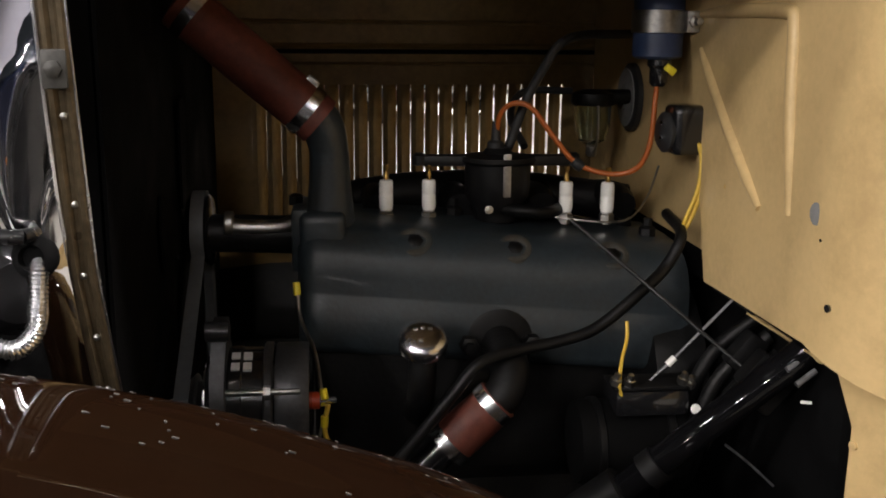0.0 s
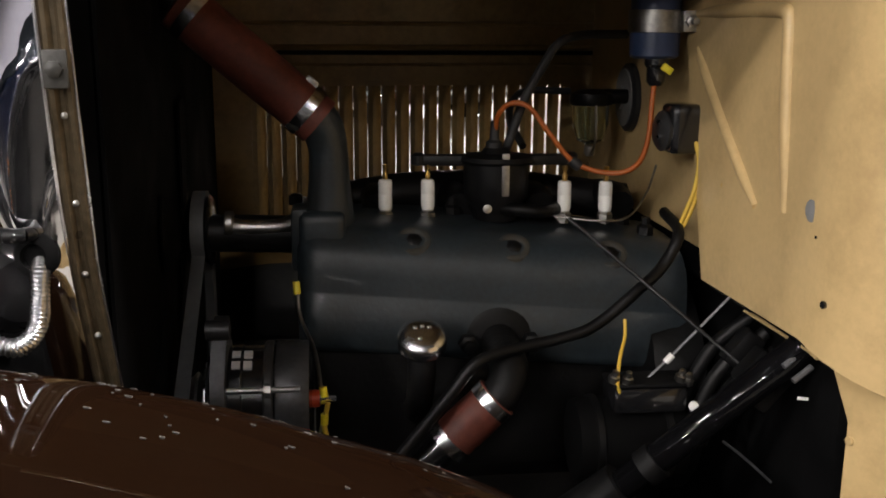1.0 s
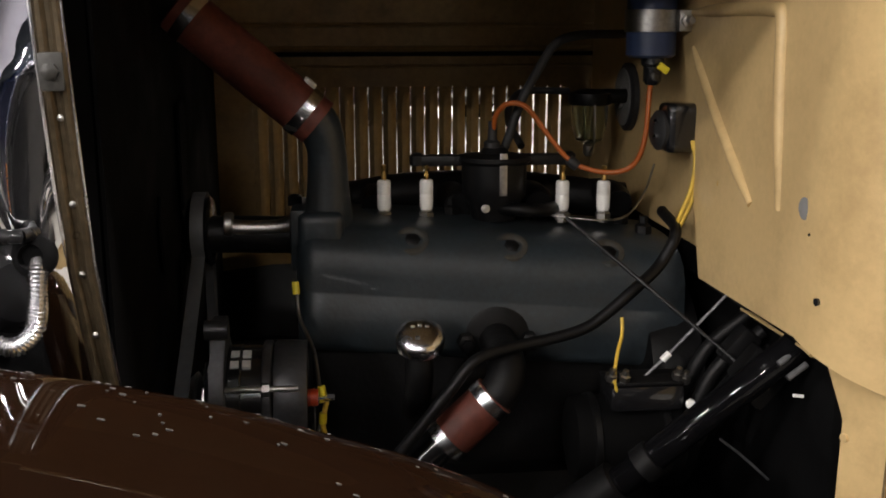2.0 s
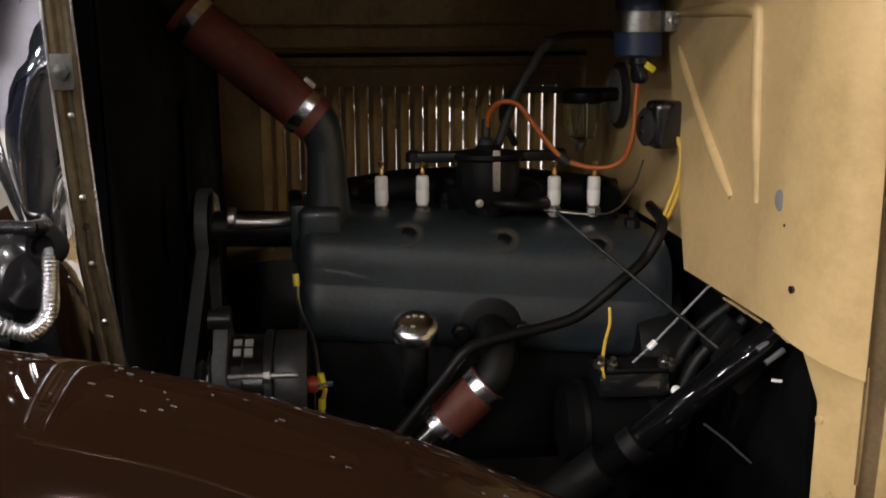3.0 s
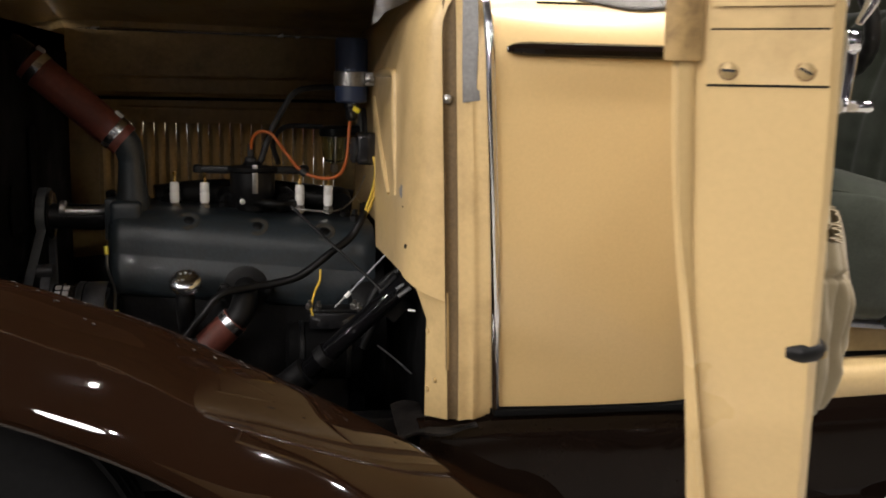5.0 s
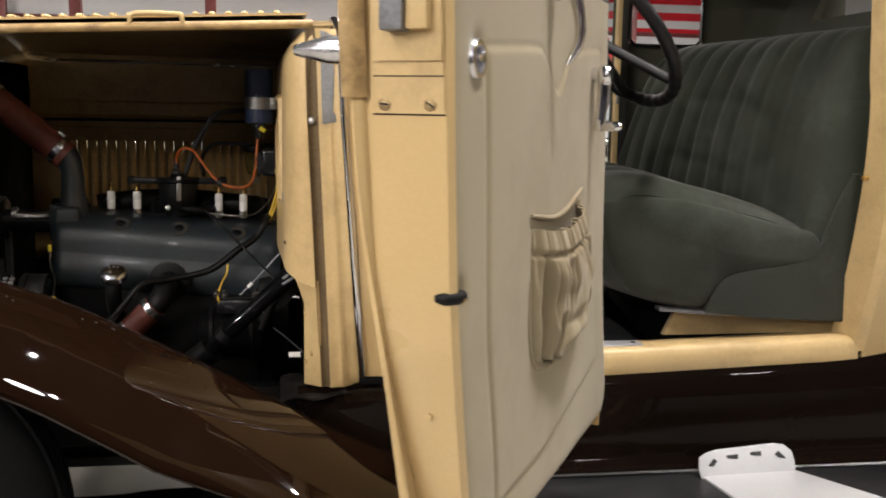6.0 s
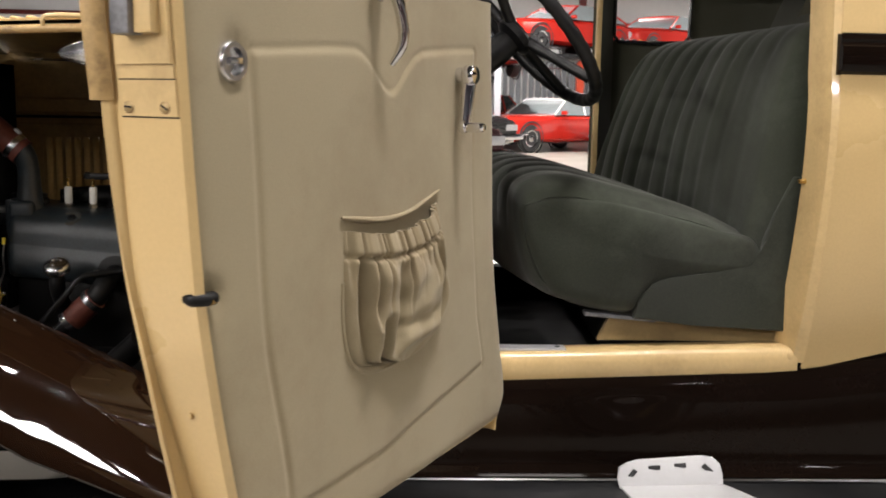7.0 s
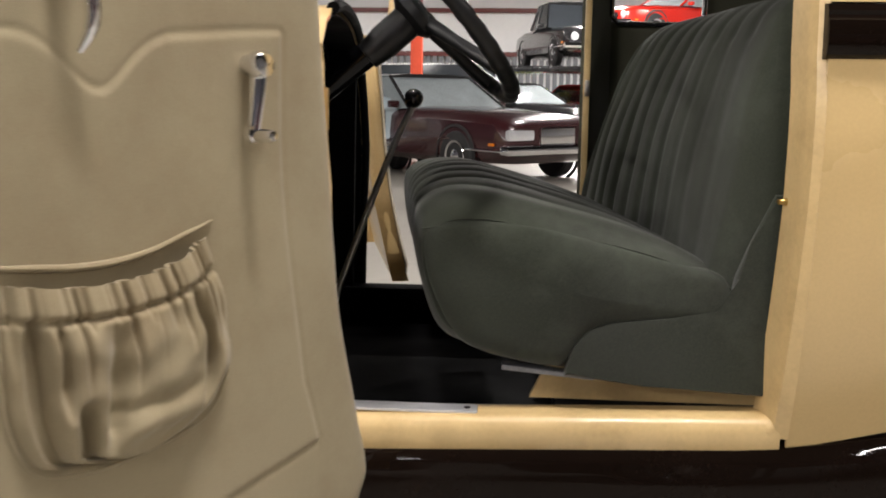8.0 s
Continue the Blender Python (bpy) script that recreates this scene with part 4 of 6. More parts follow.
    bm_lathe(b, [(0.025, -0.004), (0.025, 0.006), (0.0225, 0.010), (0.0165, 0.010), (0.0150, 0.002), (0.0, 0.001)], place(-0.863, 1.177, 0.004), place(0, 0, -1) - place(0, 0, 0), 28)
    bm_box(b, place(-0.861, 1.178, -0.002), (0.022, 0.012, 0.008), 0.002, turn=Matrix.Rotation(radians(60), 3, "Z"))
    part("lock_ring", b, SATIN, door, "chrome lock ring")
    # latch plate with screws at the free edge
    def on_edge(z, v, proud):
        k = spread(z, [0.5, 0.594, 0.797, 0.919, 1.046, 1.146, 1.31], [0.002, 0.0, -0.001, -0.003, 0.004, 0.003, 0.003])
        us = [0.004, -0.004 + k * 0.05, k * 0.25 - 0.004, k * 0.48 - 0.004, k * 0.70 - 0.004, k * 0.74 - 0.004, k * 0.93 - 0.004, k]
        return place(free_u(z) + spread(v, [-0.001, 0.003, 0.025, 0.05, 0.074, 0.078, 0.098, 0.106], us) - proud, z, v)

    b = B()
    bm_sheet(b, lambda u, v: on_edge(1.1125 + 0.0405 * v, 0.003 + 0.089 * u, 0.0035), 24, 4, 0.004)
    bm_sheet(b, lambda u, v: on_edge(1.1545 + 0.0155 * v, 0.004 + 0.088 * u, 0.0033), 24, 4, 0.004)
    bm_sheet(b, lambda u, v: on_edge(1.1705 + 0.14 * v, 0.005 + 0.084 * u, 0.0050 - 0.0022 * max(0, 0.12 - v)), 24, 8, 0.006)
    plate = part("latch_plate", b, CREAM_OLD, door, "cream latch plate with chipped paint")
    b = B()
    bm_sheet(b, lambda u, v: on_edge(1.1105 + 0.002 * v, 0.003 + 0.089 * u, 0.0012), 24, 2, 0.003)
    part("plate_seam", b, DARK_GRIME, door, "thin dark line along a plate joint")
    b = B()
    bm_sheet(b, lambda u, v: on_edge(1.153 + 0.0015 * v, 0.005 + 0.086 * u, 0.0022), 24, 2, 0.003)
    part("plate_seam", b, DARK_GRIME, door, "thin dark line along a plate joint")
    b = B()
    bm_sheet(b, lambda u, v: on_edge(1.167 + 0.0035 * v, 0.012 + 0.07 * u, 0.0036), 16, 2, 0.003)
    part("plate_stain", b, RUST, door, "rusty stained step")
    for v, turn in ((0.020, 0.5), (0.076, 0.1)):
        b = B()
        c = on_edge(1.1225, v, 0.0076)
        bm_lathe(b, [(0.0066, -0.002), (0.0066, 0.0004), (0.0052, 0.0014), (0.0, 0.0018)], c, -DD, 18)
        part("slotted_screw", b, SCREW, plate, "worn brass slotted screw")
        b = B()
        bm_box(b, c - DD * 0.0014, (0.0018, 0.0105, 0.002), turn=Matrix.Rotation(math.atan2(DD.y, DD.x), 3, "Z") @ Matrix.Rotation(turn, 3, "X"))
        part("screw_slot", b, BLACK, plate)
        b = B()
        bm_lathe(b, [(0.0076, -0.001), (0.0076, 0.0002), (0.0066, 0.0003)], c, -DD, 18)
        part("screw_rim", b, RUST, plate)
    # latch bolt: worn grey tongue beside a painted block
    spin = Matrix.Rotation(math.atan2(DD.y, DD.x), 3, "Z")
    b = B()
    bm_box(b, on_edge(1.255, 0.056, 0.014), (0.034, 0.028, 0.108), 0.004, turn=spin)
    part("latch_bolt", b, STEEL_DARK, door, "grey steel latch bolt")
    b = B()
    bm_box(b, on_edge(1.255, 0.029, 0.010), (0.026, 0.026, 0.105), 0.004, turn=spin)
    part("bolt_guide", b, CREAM_OLD, door)
    # dark strip modelling the shadow just below the bolt
    b = B()
    bm_box(b, on_edge(1.2005, 0.044, 0.004), (0.012, 0.056, 0.004), 0.001, turn=spin)
    part("bolt_shadow", b, DARK_GRIME, door)
    # rubbed lip on the outer corner
    b = B()
    bm_sheet(b, lambda u, v: place(free_u(1.13 + 0.18 * v) - 0.006 - 0.010 * u - 0.004 * math.sin(u * math.pi) - 0.003 * math.sin(v * 2.5), 1.13 + 0.18 * v, 0.101 + 0.022 * u), 8, 16, 0.006)
    part("edge_lip", b, RUBBED, door, "rubbed brown lip of the door edge")
    b = B()
    bm_tube(b, [on_edge(0.902, 0.019, 0.0), on_edge(0.902, 0.008, 0.001), on_edge(0.902, 0.0, 0.0), place(-0.906, 0.902, -0.003), place(-0.898, 0.902, 0.002)], [0.006, 0.0085, 0.0085, 0.0085, 0.006], 16)
    sock = part("dowel_socket", b, DARK_GRIME, door, "dark metal dowel socket")
    b = B()
    bm_tube(b, [place(-0.914, 0.900, -0.006), place(-0.903, 0.899, -0.006)], [0.0055, 0.004], 12, smooth=False)
    part("dowel_rim", b, BRASS, sock)
    b = B()
    bm_lathe(b, [(0.004, -0.001), (0.004, 0.003), (0.0, 0.004)], place(free_u(0.75) - 0.012, 0.752, 0.035), -DD, 10)
    part("edge_button", b, CREAM, door)
    # outside handle
    b = B()
    bm_lathe(b, [(0.018, 0.0), (0.018, 0.006), (0.0155, 0.010), (0.0165, 0.030), (0.0160, 0.044), (0.0125, 0.062), (0.0085, 0.080), (0.0065, 0.088), (0.0, 0.091)], place(-0.93, 1.184, 0.114), -DN, 24)
    part("outside_handle", b, SATIN, door, "chrome outside door handle")
    # hinge arms from the cowl
    for z in (0.765, 1.125):
        b = B()
        h = 0.029
        pts = [(0.955, -0.556), (0.965, -0.60), (0.955, -0.66), (0.965, -0.70), (1.0, -0.725)]
        bm_rings(b, [[(x, y, z - h), (x + 0.012, y - 0.004, z - h), (x + 0.012, y - 0.004, z + h), (x, y, z + h)] for x, y in pts])
        part("hinge_arm", b, CREAM_OLD, door, "cream cast door hinge")
    return door


car_door(False, "open driver door, tan cloth inside and cream edge", True)
car_door(True, "open far door of the coupe", False)

# ---- far side of the cab ----
FARQ = [(1.437, 0.468), (1.50, 0.555), (1.74, 0.54), (2.2, 0.50)]
b = B()


def quarter_fn(u, v):
    k = [0, 0.1, 0.5, 1.0]
    return (spread(u, k, [p[0] for p in FARQ]), spread(u, k, [p[1] for p in FARQ]), 0.57 + 1.18 * v)


def quarter_keep(u, v):
    x, y, z = quarter_fn(u, v)
    return not (1.495 < x < 1.735 and 1.33 < z < 1.66)


bm_sheet(b, quarter_fn, 40, 40, 0.02, quarter_keep)
part("quarter_lining", b, OLIVE_DARK, car, "dark olive cloth lining of the far quarter")
b = B()
loop = [(1.50, 0.545, 1.35), (1.515, 0.545, 1.332), (1.62, 0.54, 1.328), (1.715, 0.532, 1.332), (1.73, 0.53, 1.35), (1.732, 0.53, 1.5), (1.73, 0.53, 1.64), (1.5, 0.545, 1.64), (1.50, 0.545, 1.35)]
bm_tube(b, loop, 0.006, 8, smooth=False)
part("quarter_window_frame", b, BLACK, car, "black quarter window frame")
b = B()
bm_box(b, (1.436, 0.468, 1.17), (0.016, 0.03, 1.2), 0.004)
part("far_door_post", b, CREAM_OLD, car, "cream far door post")
b = B()
bm_box(b, (1.437, 0.456, 1.165), (0.012, 0.02, 0.04), 0.003)
part("far_striker", b, STEEL, car)
b = B()
bm_sheet(b, lambda u, v: (1.80 + 0.25 * u ** 2 + 0.1 * u, -0.50 + 1.0 * v, 0.7 + 0.0 * v + 1.05 * u), 30, 20, 0.02, lambda u, v: not (0.655 < u < 0.93 and 0.28 < v < 0.80))
part("back_lining", b, OLIVE_DARK, car, "dark olive rear lining round the rear window")
b = B()
bm_sheet(b, lambda u, v: (0.95 + 1.2 * u, -0.54 + 1.08 * v, 1.73 + 0.03 * math.sin(math.pi * v)), 6, 8, 0.02)
part("roof", b, OLIVE_DARK, car, "dark cab roof lining")
# windshield posts
for sgn in (0, 1):
    b = B()
    pts = [(0.93, -0.53, 1.28), (0.97, -0.53, 1.74)]
    bm_tube(b, [mirrored(p) if sgn else p for p in pts], 0.02, 8, smooth=False)
    part("windshield_post", b, CREAM, car)
b = B()
bm_box(b, (0.66, MID, 1.17), (0.22, 1.02, 0.22), 0.03)
part("dashboard", b, BLACK, car, "black dashboard")
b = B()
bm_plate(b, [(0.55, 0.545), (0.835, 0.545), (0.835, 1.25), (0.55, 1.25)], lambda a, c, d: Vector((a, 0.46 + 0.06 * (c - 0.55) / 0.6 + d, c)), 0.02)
part("kick_panel", b, VOID_BLACK, car)
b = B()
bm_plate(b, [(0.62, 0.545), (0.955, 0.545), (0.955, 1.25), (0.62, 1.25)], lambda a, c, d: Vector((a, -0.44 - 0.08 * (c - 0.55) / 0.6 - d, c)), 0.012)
part("kick_panel", b, VOID_BLACK, car)

# ---- bench seat ----
seat = thing("bench_seat", (1.35, 0.03, 0.55), "olive green velour bench seat with stitched pleats", "seat")


def skew(y):
    """The seat runs a little forward toward the far side."""
    return -0.145 * (y + 0.44)


def pleat(t, n, depth):
    return -depth * math.exp(-((((t * n) % 1.0) - 0.5) / 0.17) ** 2)


def cushion_fn(u, v):
    # u round the side profile from the rear top over the front to the bottom rear; v across
    y = -0.432 + 0.93 * v
    prof = [(1.66, 0.822), (1.55, 0.880), (1.42, 0.925), (1.30, 0.955), (1.20, 0.968), (1.145, 0.962), (1.115, 0.935), (1.117, 0.87), (1.132, 0.80), (1.155, 0.745), (1.20, 0.717), (1.28, 0.695), (1.38, 0.682)]
    k = np.linspace(0, 1, len(prof))
    x, z = ease(u, k, [p[0] for p in prof]), ease(u, k, [p[1] for p in prof])
    e = min(v, 1 - v)
    rnd = (1 - min(1, e / 0.05)) ** 2
    crown = 0.03 * math.sin(math.pi * min(1, max(0, v))) * max(0, 1 - abs(u - 0.3) / 0.35)
    cx, cz = 1.36, 0.80
    x += (cx - x) * 0.05 * rnd
    z += (cz - z) * 0.22 * rnd + crown
    if u < 0.6:
        d = pleat(v * 0.93 + 0.02, 11, 0.012) * (0.3 + 0.7 * min(1, v / 0.4)) * min(1, u / 0.08) * min(1, (0.62 - u) / 0.1)
        z += d * (1 if u < 0.42 else 0.4)
        x -= d * (0 if u < 0.42 else 0.8)
    wob = 0.004 * noise.noise(Vector((x * 7, y * 7, 1)))
    return (x + skew(y) + wob, y, z + wob)


b = B()
bm_sheet(b, cushion_fn, 64, 150, 0.01)
cushion = part("seat_cushion", b, OLIVE, seat, "pleated olive seat cushion", angle=80)
# side of the cushion, closed by a bulging panel
b = B()
SIDEP = [(1.652, 0.815), (1.62, 0.852), (1.55, 0.870), (1.42, 0.905), (1.30, 0.930), (1.20, 0.940), (1.135, 0.932), (1.112, 0.905), (1.118, 0.85), (1.14, 0.79), (1.165, 0.742), (1.20, 0.714), (1.28, 0.692), (1.352, 0.684), (1.378, 0.715), (1.40, 0.742), (1.435, 0.758), (1.53, 0.769), (1.62, 0.780), (1.648, 0.79)]
ring = curve_points([(x, 0, z) for x, z in SIDEP] + [(SIDEP[0][0], 0, SIDEP[0][1])], 4)[:-1]
cen = Vector((1.37, 0, 0.82))
rings = []
for k, out in ((1.0, 0.03), (1.0, 0.0), (0.97, -0.012), (0.90, -0.018), (0.75, -0.022), (0.4, -0.026), (0.02, -0.028)):
    rings.append([Vector((cen.x + (p.x - cen.x) * k, -0.428 + out + 0.006 * noise.noise(Vector((p.x * 9 * k, 3 + k * 4, p.z * 14 * k))), cen.z + (p.z - cen.z) * k)) for p in ring])
bm_rings(b, rings)
part("cushion_side", b, OLIVE, seat, "plain olive cushion side", angle=80)
b = B()
bm_tube(b, [(1.115, -0.436, 0.92), (1.16, -0.442, 0.925), (1.25, -0.444, 0.918), (1.36, -0.444, 0.893), (1.48, -0.444, 0.862), (1.58, -0.442, 0.835), (1.65, -0.438, 0.812)], 0.0016, 8)
part("piping", b, OLIVE, cushion)


def back_fn(u, v):
    y = -0.446 + 0.966 * v
    prof = [(1.600, 0.80), (1.612, 0.86), (1.622, 0.95), (1.636, 1.05), (1.652, 1.14), (1.668, 1.22), (1.690, 1.285), (1.725, 1.318), (1.77, 1.325), (1.80, 1.30)]
    k = np.linspace(0, 1, len(prof))
    x, z = ease(u, k, [p[0] for p in prof]), ease(u, k, [p[1] for p in prof])
    edge = max(0, (v - 0.86) / 0.14)
    x += 0.05 * edge ** 3 + 0.02 * max(0, (0.14 - v) / 0.14) ** 2 * min(1, u / 0.3) + 0.085 * max(0, (0.035 - v) / 0.035) ** 2.2
    z -= 0.05 * edge ** 2.5
    x -= 0.02 * math.sin(math.pi * v) * math.sin(math.pi * min(1, u / 0.8)) + 0.030 * max(0.0, (v - 0.45) / 0.55) * math.sin(math.pi * min(1, u / 0.95))
    worn = 0.12 + 0.88 * min(1, max(0, (v - 0.22) / 0.5)) if u < 0.6 else 0.35 + 0.65 * v
    d = pleat(v * 0.95 + 0.03, 12, 0.013) * worn * min(1, u / 0.06) * min(1, (1 - u) / 0.1)
    x -= d
    wob = 0.006 * noise.noise(Vector((y * 6, z * 6, 5)))
    far = -0.20 * (y + 0.47) * (1 - 0.45 * max(0, (z - 0.85) / 0.45))
    return (x + far + wob, y, z)


b = B()
bm_sheet(b, back_fn, 44, 150, 0.01)
part("seat_back", b, OLIVE, seat, "pleated olive seat back", angle=80)
b = B()
bm_plate(b, [(1.362, 0.672), (1.50, 0.658), (1.716, 0.645), (1.726, 0.99), (1.700, 0.99), (1.664, 0.91), (1.642, 0.85), (1.636, 0.815), (1.62, 0.788), (1.53, 0.777), (1.435, 0.766), (1.40, 0.752), (1.376, 0.72)], lambda a, c, d: Vector((a, -0.425 - d, c)), 0.024, 0.006)
part("side_panel", b, OLIVE, seat, "flat olive side panel under the seat")
b = B()
bm_box(b, (1.53, 0.04, 0.60), (0.36, 0.74, 0.13), 0.01)
part("seat_base", b, DARK_GRIME, seat, "dark seat frame")
b = B()
bm_box(b, (1.335, -0.425, 0.674), (0.16, 0.03, 0.009), 0.002, turn=Matrix.Rotation(radians(5), 3, "Y"))
part("seat_rail", b, STEEL_DARK, seat, "worn grey seat rail")

# ---- steering ----
WHEEL_BLACK = mat("black_hard_rubber", (0.0065, 0.0065, 0.007), 0.42, vary=0.25, big=9, fine=120, bump=0.05, spec=0.3)
COLUMN = mat("worn_black_column", (0.0035, 0.0035, 0.004), 0.30, vary=0.3, big=14, fine=140, bump=0.2, coat=0.35, spec=0.0)
steer = thing("steering_wheel", (1.085, -0.38, 1.27), "black steering wheel on a black column", "steering wheel")
HUB = Vector((1.085, -0.375, 1.275))
AX = Vector((0.74, 0.15, 0.67)).normalized()
DOWN = Vector((0, 1, 0)).cross(AX).normalized()
ACROSS = AX.cross(DOWN)
b = B()
rimpts, grip = [], []
for i in range(145):
    a = 2 * math.pi * i / 144
    rimpts.append(HUB + DOWN * (0.212 * math.cos(a)) + ACROSS * (0.212 * math.sin(a)) + AX * 0.045)
    grip.append(0.0142 + 0.0007 * math.cos(36 * a))
bm_tube(b, rimpts, grip, 12, smooth=False)
part("rim", b, WHEEL_BLACK, steer)
for a in (0.6, 2.5, 3.75, 5.7):
    b = B()
    q = HUB + DOWN * (0.20 * math.cos(a)) + ACROSS * (0.20 * math.sin(a)) + AX * 0.042
    bm_tube(b, [HUB + AX * 0.01, HUB.lerp(q, 0.5) + AX * 0.004, q], [0.014, 0.011, 0.012], 10)
    part("spoke", b, WHEEL_BLACK, steer)
b = B()
bm_lathe(b, [(0.024, -0.10), (0.03, -0.06), (0.03, -0.01), (0.045, 0.0), (0.045, 0.015), (0.03, 0.025), (0.0, 0.027)], HUB, AX, 24)
part("hub", b, WHEEL_BLACK, steer)
b = B()
bm_tube(b, [(0.250, -0.327, 0.572), (0.444, -0.385, 0.766), tuple(HUB - AX * 0.02)], [0.0185, 0.0185, 0.024], 18, smooth=False)
part("column", b, COLUMN, steer, "worn black steering column")
b = B()
bm_tube(b, [(0.286, -0.340, 0.608), (0.300, -0.344, 0.622)], 0.023, 14, smooth=False)
bm_tube(b, [(0.18, -0.305, 0.51), (0.262, -0.332, 0.584)], 0.030, 14, smooth=False)
part("column_clamp", b, DARK_GRIME, steer)
lever = thing("gear_lever", (0.86, 0.0, 0.55), "black gear lever with a round knob", "gear lever")
b = B()
bm_tube(b, [(0.84, -0.05, 0.55), (0.90, -0.03, 0.75), (1.0, -0.005, 1.02), (1.048, 0.008, 1.125)], 0.007, 10)
part("stick", b, STEEL, lever)
b = B()
bmesh.ops.create_uvsphere(b, u_segments=20, v_segments=12, radius=0.021, matrix=Matrix.Translation((1.048, 0.008, 1.137)))
part("knob", b, BLACK, lever)

# ---- white bracket lying on the running board ----
brk = thing("metal_bracket", (1.44, -0.62, 0.327), "white painted metal bracket with slotted holes on the running board", "bracket")
b = B()
flange_out = [(1.238, 0.0), (1.234, 0.022), (1.238, 0.045), (1.255, 0.055), (1.28, 0.061), (1.42, 0.068), (1.445, 0.064), (1.461, 0.050), (1.466, 0.03), (1.466, 0.0)]


def br(a, c, d):
    return Vector((a + 0.084, -0.553 + 0.06 * (a - 1.36) + 0.35 * c - d, 0.328 + 0.9 * c))


bm_plate(b, flange_out, br, 0.005, 0.001)
part("back_flange", b, WHITE, brk)
b = B()
bm_plate(b, [(1.24, -0.70), (1.467, -0.69), (1.60, -0.91), (1.27, -0.92)], lambda a, c, d: Vector((a + 0.084, c + 0.144, 0.3275 + d)), 0.005, 0.001)
part("base_plate", b, WHITE, brk)
for x, z, tilt in ((1.265, 0.030, 55), (1.315, 0.044, 5), (1.372, 0.048, 5), (1.432, 0.040, -40)):
    b = B()
    c = br(x, z, 0.0062)
    bm_box(b, c, (0.026, 0.001, 0.011), 0.0, turn=Matrix.Rotation(radians(-tilt), 3, "Y"))
    part("slot", b, BLACK, brk)

# ---- engine ----
engine = thing("car_engine", (0.14, 0.0, 0.45), "grey green four cylinder car engine with dusty cast iron head", "engine")


def top_z(x):
    return 0.866 - 0.045 * (x + 0.12) / 0.53


# side face of the big casting: rounded shoulder, seam, tucked bottom
b = B()
rings = []
for i in range(41):
    s = i / 40
    x = -0.122 + 0.533 * s
    e = min(s * 0.533, (1 - s) * 0.533 + 0.012)
    inset = 0.022 * (1 - min(1, e / 0.022)) ** 2
    zt = top_z(x)
    ring = []
    prof = [(0.10, zt), (0.02, zt + 0.002), (-0.045, zt), (-0.060, zt - 0.003), (-0.086, zt - 0.014), (-0.102, zt - 0.028), (-0.110, zt - 0.045), (-0.113, zt - 0.065), (-0.114, zt - 0.090), (-0.1145, zt - 0.095), (-0.1165, zt - 0.097), (-0.118, zt - 0.14), (-0.117, zt - 0.160), (-0.111, zt - 0.171), (-0.10, zt - 0.176), (0.10, zt - 0.176)]
    for y, z in prof:
        ring.append(Vector((x, y + (inset if y < 0 else -inset), z - inset * 0.5 if z > zt - 0.05 else z)))
    rings.append(ring)
bm_rings(b, rings)
part("cylinder_head", b, ENGINE, engine, "dull grey green casting with a rounded shoulder", angle=60)
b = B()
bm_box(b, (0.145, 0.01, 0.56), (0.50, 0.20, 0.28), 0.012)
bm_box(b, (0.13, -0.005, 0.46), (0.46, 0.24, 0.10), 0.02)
part("engine_block", b, DARK_GRIME, engine, "grimy engine block")
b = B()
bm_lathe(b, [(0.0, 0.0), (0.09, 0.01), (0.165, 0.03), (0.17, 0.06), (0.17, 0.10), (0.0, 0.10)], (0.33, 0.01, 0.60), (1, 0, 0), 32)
part("bell_housing", b, DARK_GRIME, engine)
# bolt recesses on the shoulder
STAINED = mat("rust_stained_green_paint", (0.034, 0.030, 0.022), 0.6, vary=0.3, big=40, fine=160, bump=0.2, dirt=(0.030, 0.042, 0.050), dirt_amount=0.8, dirt_scale=60)
for x in (0.034, 0.170, 0.306):
    b = B()
    zt = top_z(x)
    ax = Vector((0, -0.62, 0.78))
    c = Vector((x, -0.088, zt - 0.017))
    bm_lathe(b, [(0.026, -0.005), (0.023, 0.0002), (0.019, 0.0008), (0.015, 0.0002), (0.0125, -0.0016)], c, ax, 20)
    part("bolt_recess", b, STAINED, engine, "rusty stained bolt recess")
    b = B()
    bm_lathe(b, [(0.0125, -0.0035), (0.0118, 0.0005), (0.0095, 0.0022), (0.0, 0.0026)], c, ax, 6)
    part("bolt_head", b, DARK_GRIME, engine)
for x, y in ((-0.06, 0.0), (0.10, 0.03), (0.21, 0.03), (0.375, -0.02), (0.36, 0.05)):
    b = B()
    bm_lathe(b, [(0.012, 0), (0.012, 0.014), (0.007, 0.018), (0.007, 0.028), (0, 0.029)], (x, y, top_z(x) - 0.002), (0, 0, 1), 6)
    part("head_nut", b, DARK_GRIME, engine)
# manifold lumps and top clutter behind the plugs
b = B()
bm_tube(b, [(-0.05, 0.10, 0.86), (0.05, 0.12, 0.87), (0.2, 0.125, 0.87), (0.38, 0.11, 0.85)], 0.03, 12)
part("manifold", b, DARK_GRIME, engine, "sooty manifold behind the plugs")
for x in (-0.02, 0.1, 0.22, 0.34):
    b = B()
    bm_tube(b, [(x, 0.12, 0.865), (x + 0.01, 0.06, 0.868), (x + 0.01, 0.03, 0.86)], 0.022, 10)
    part("manifold_branch", b, DARK_GRIME, engine)
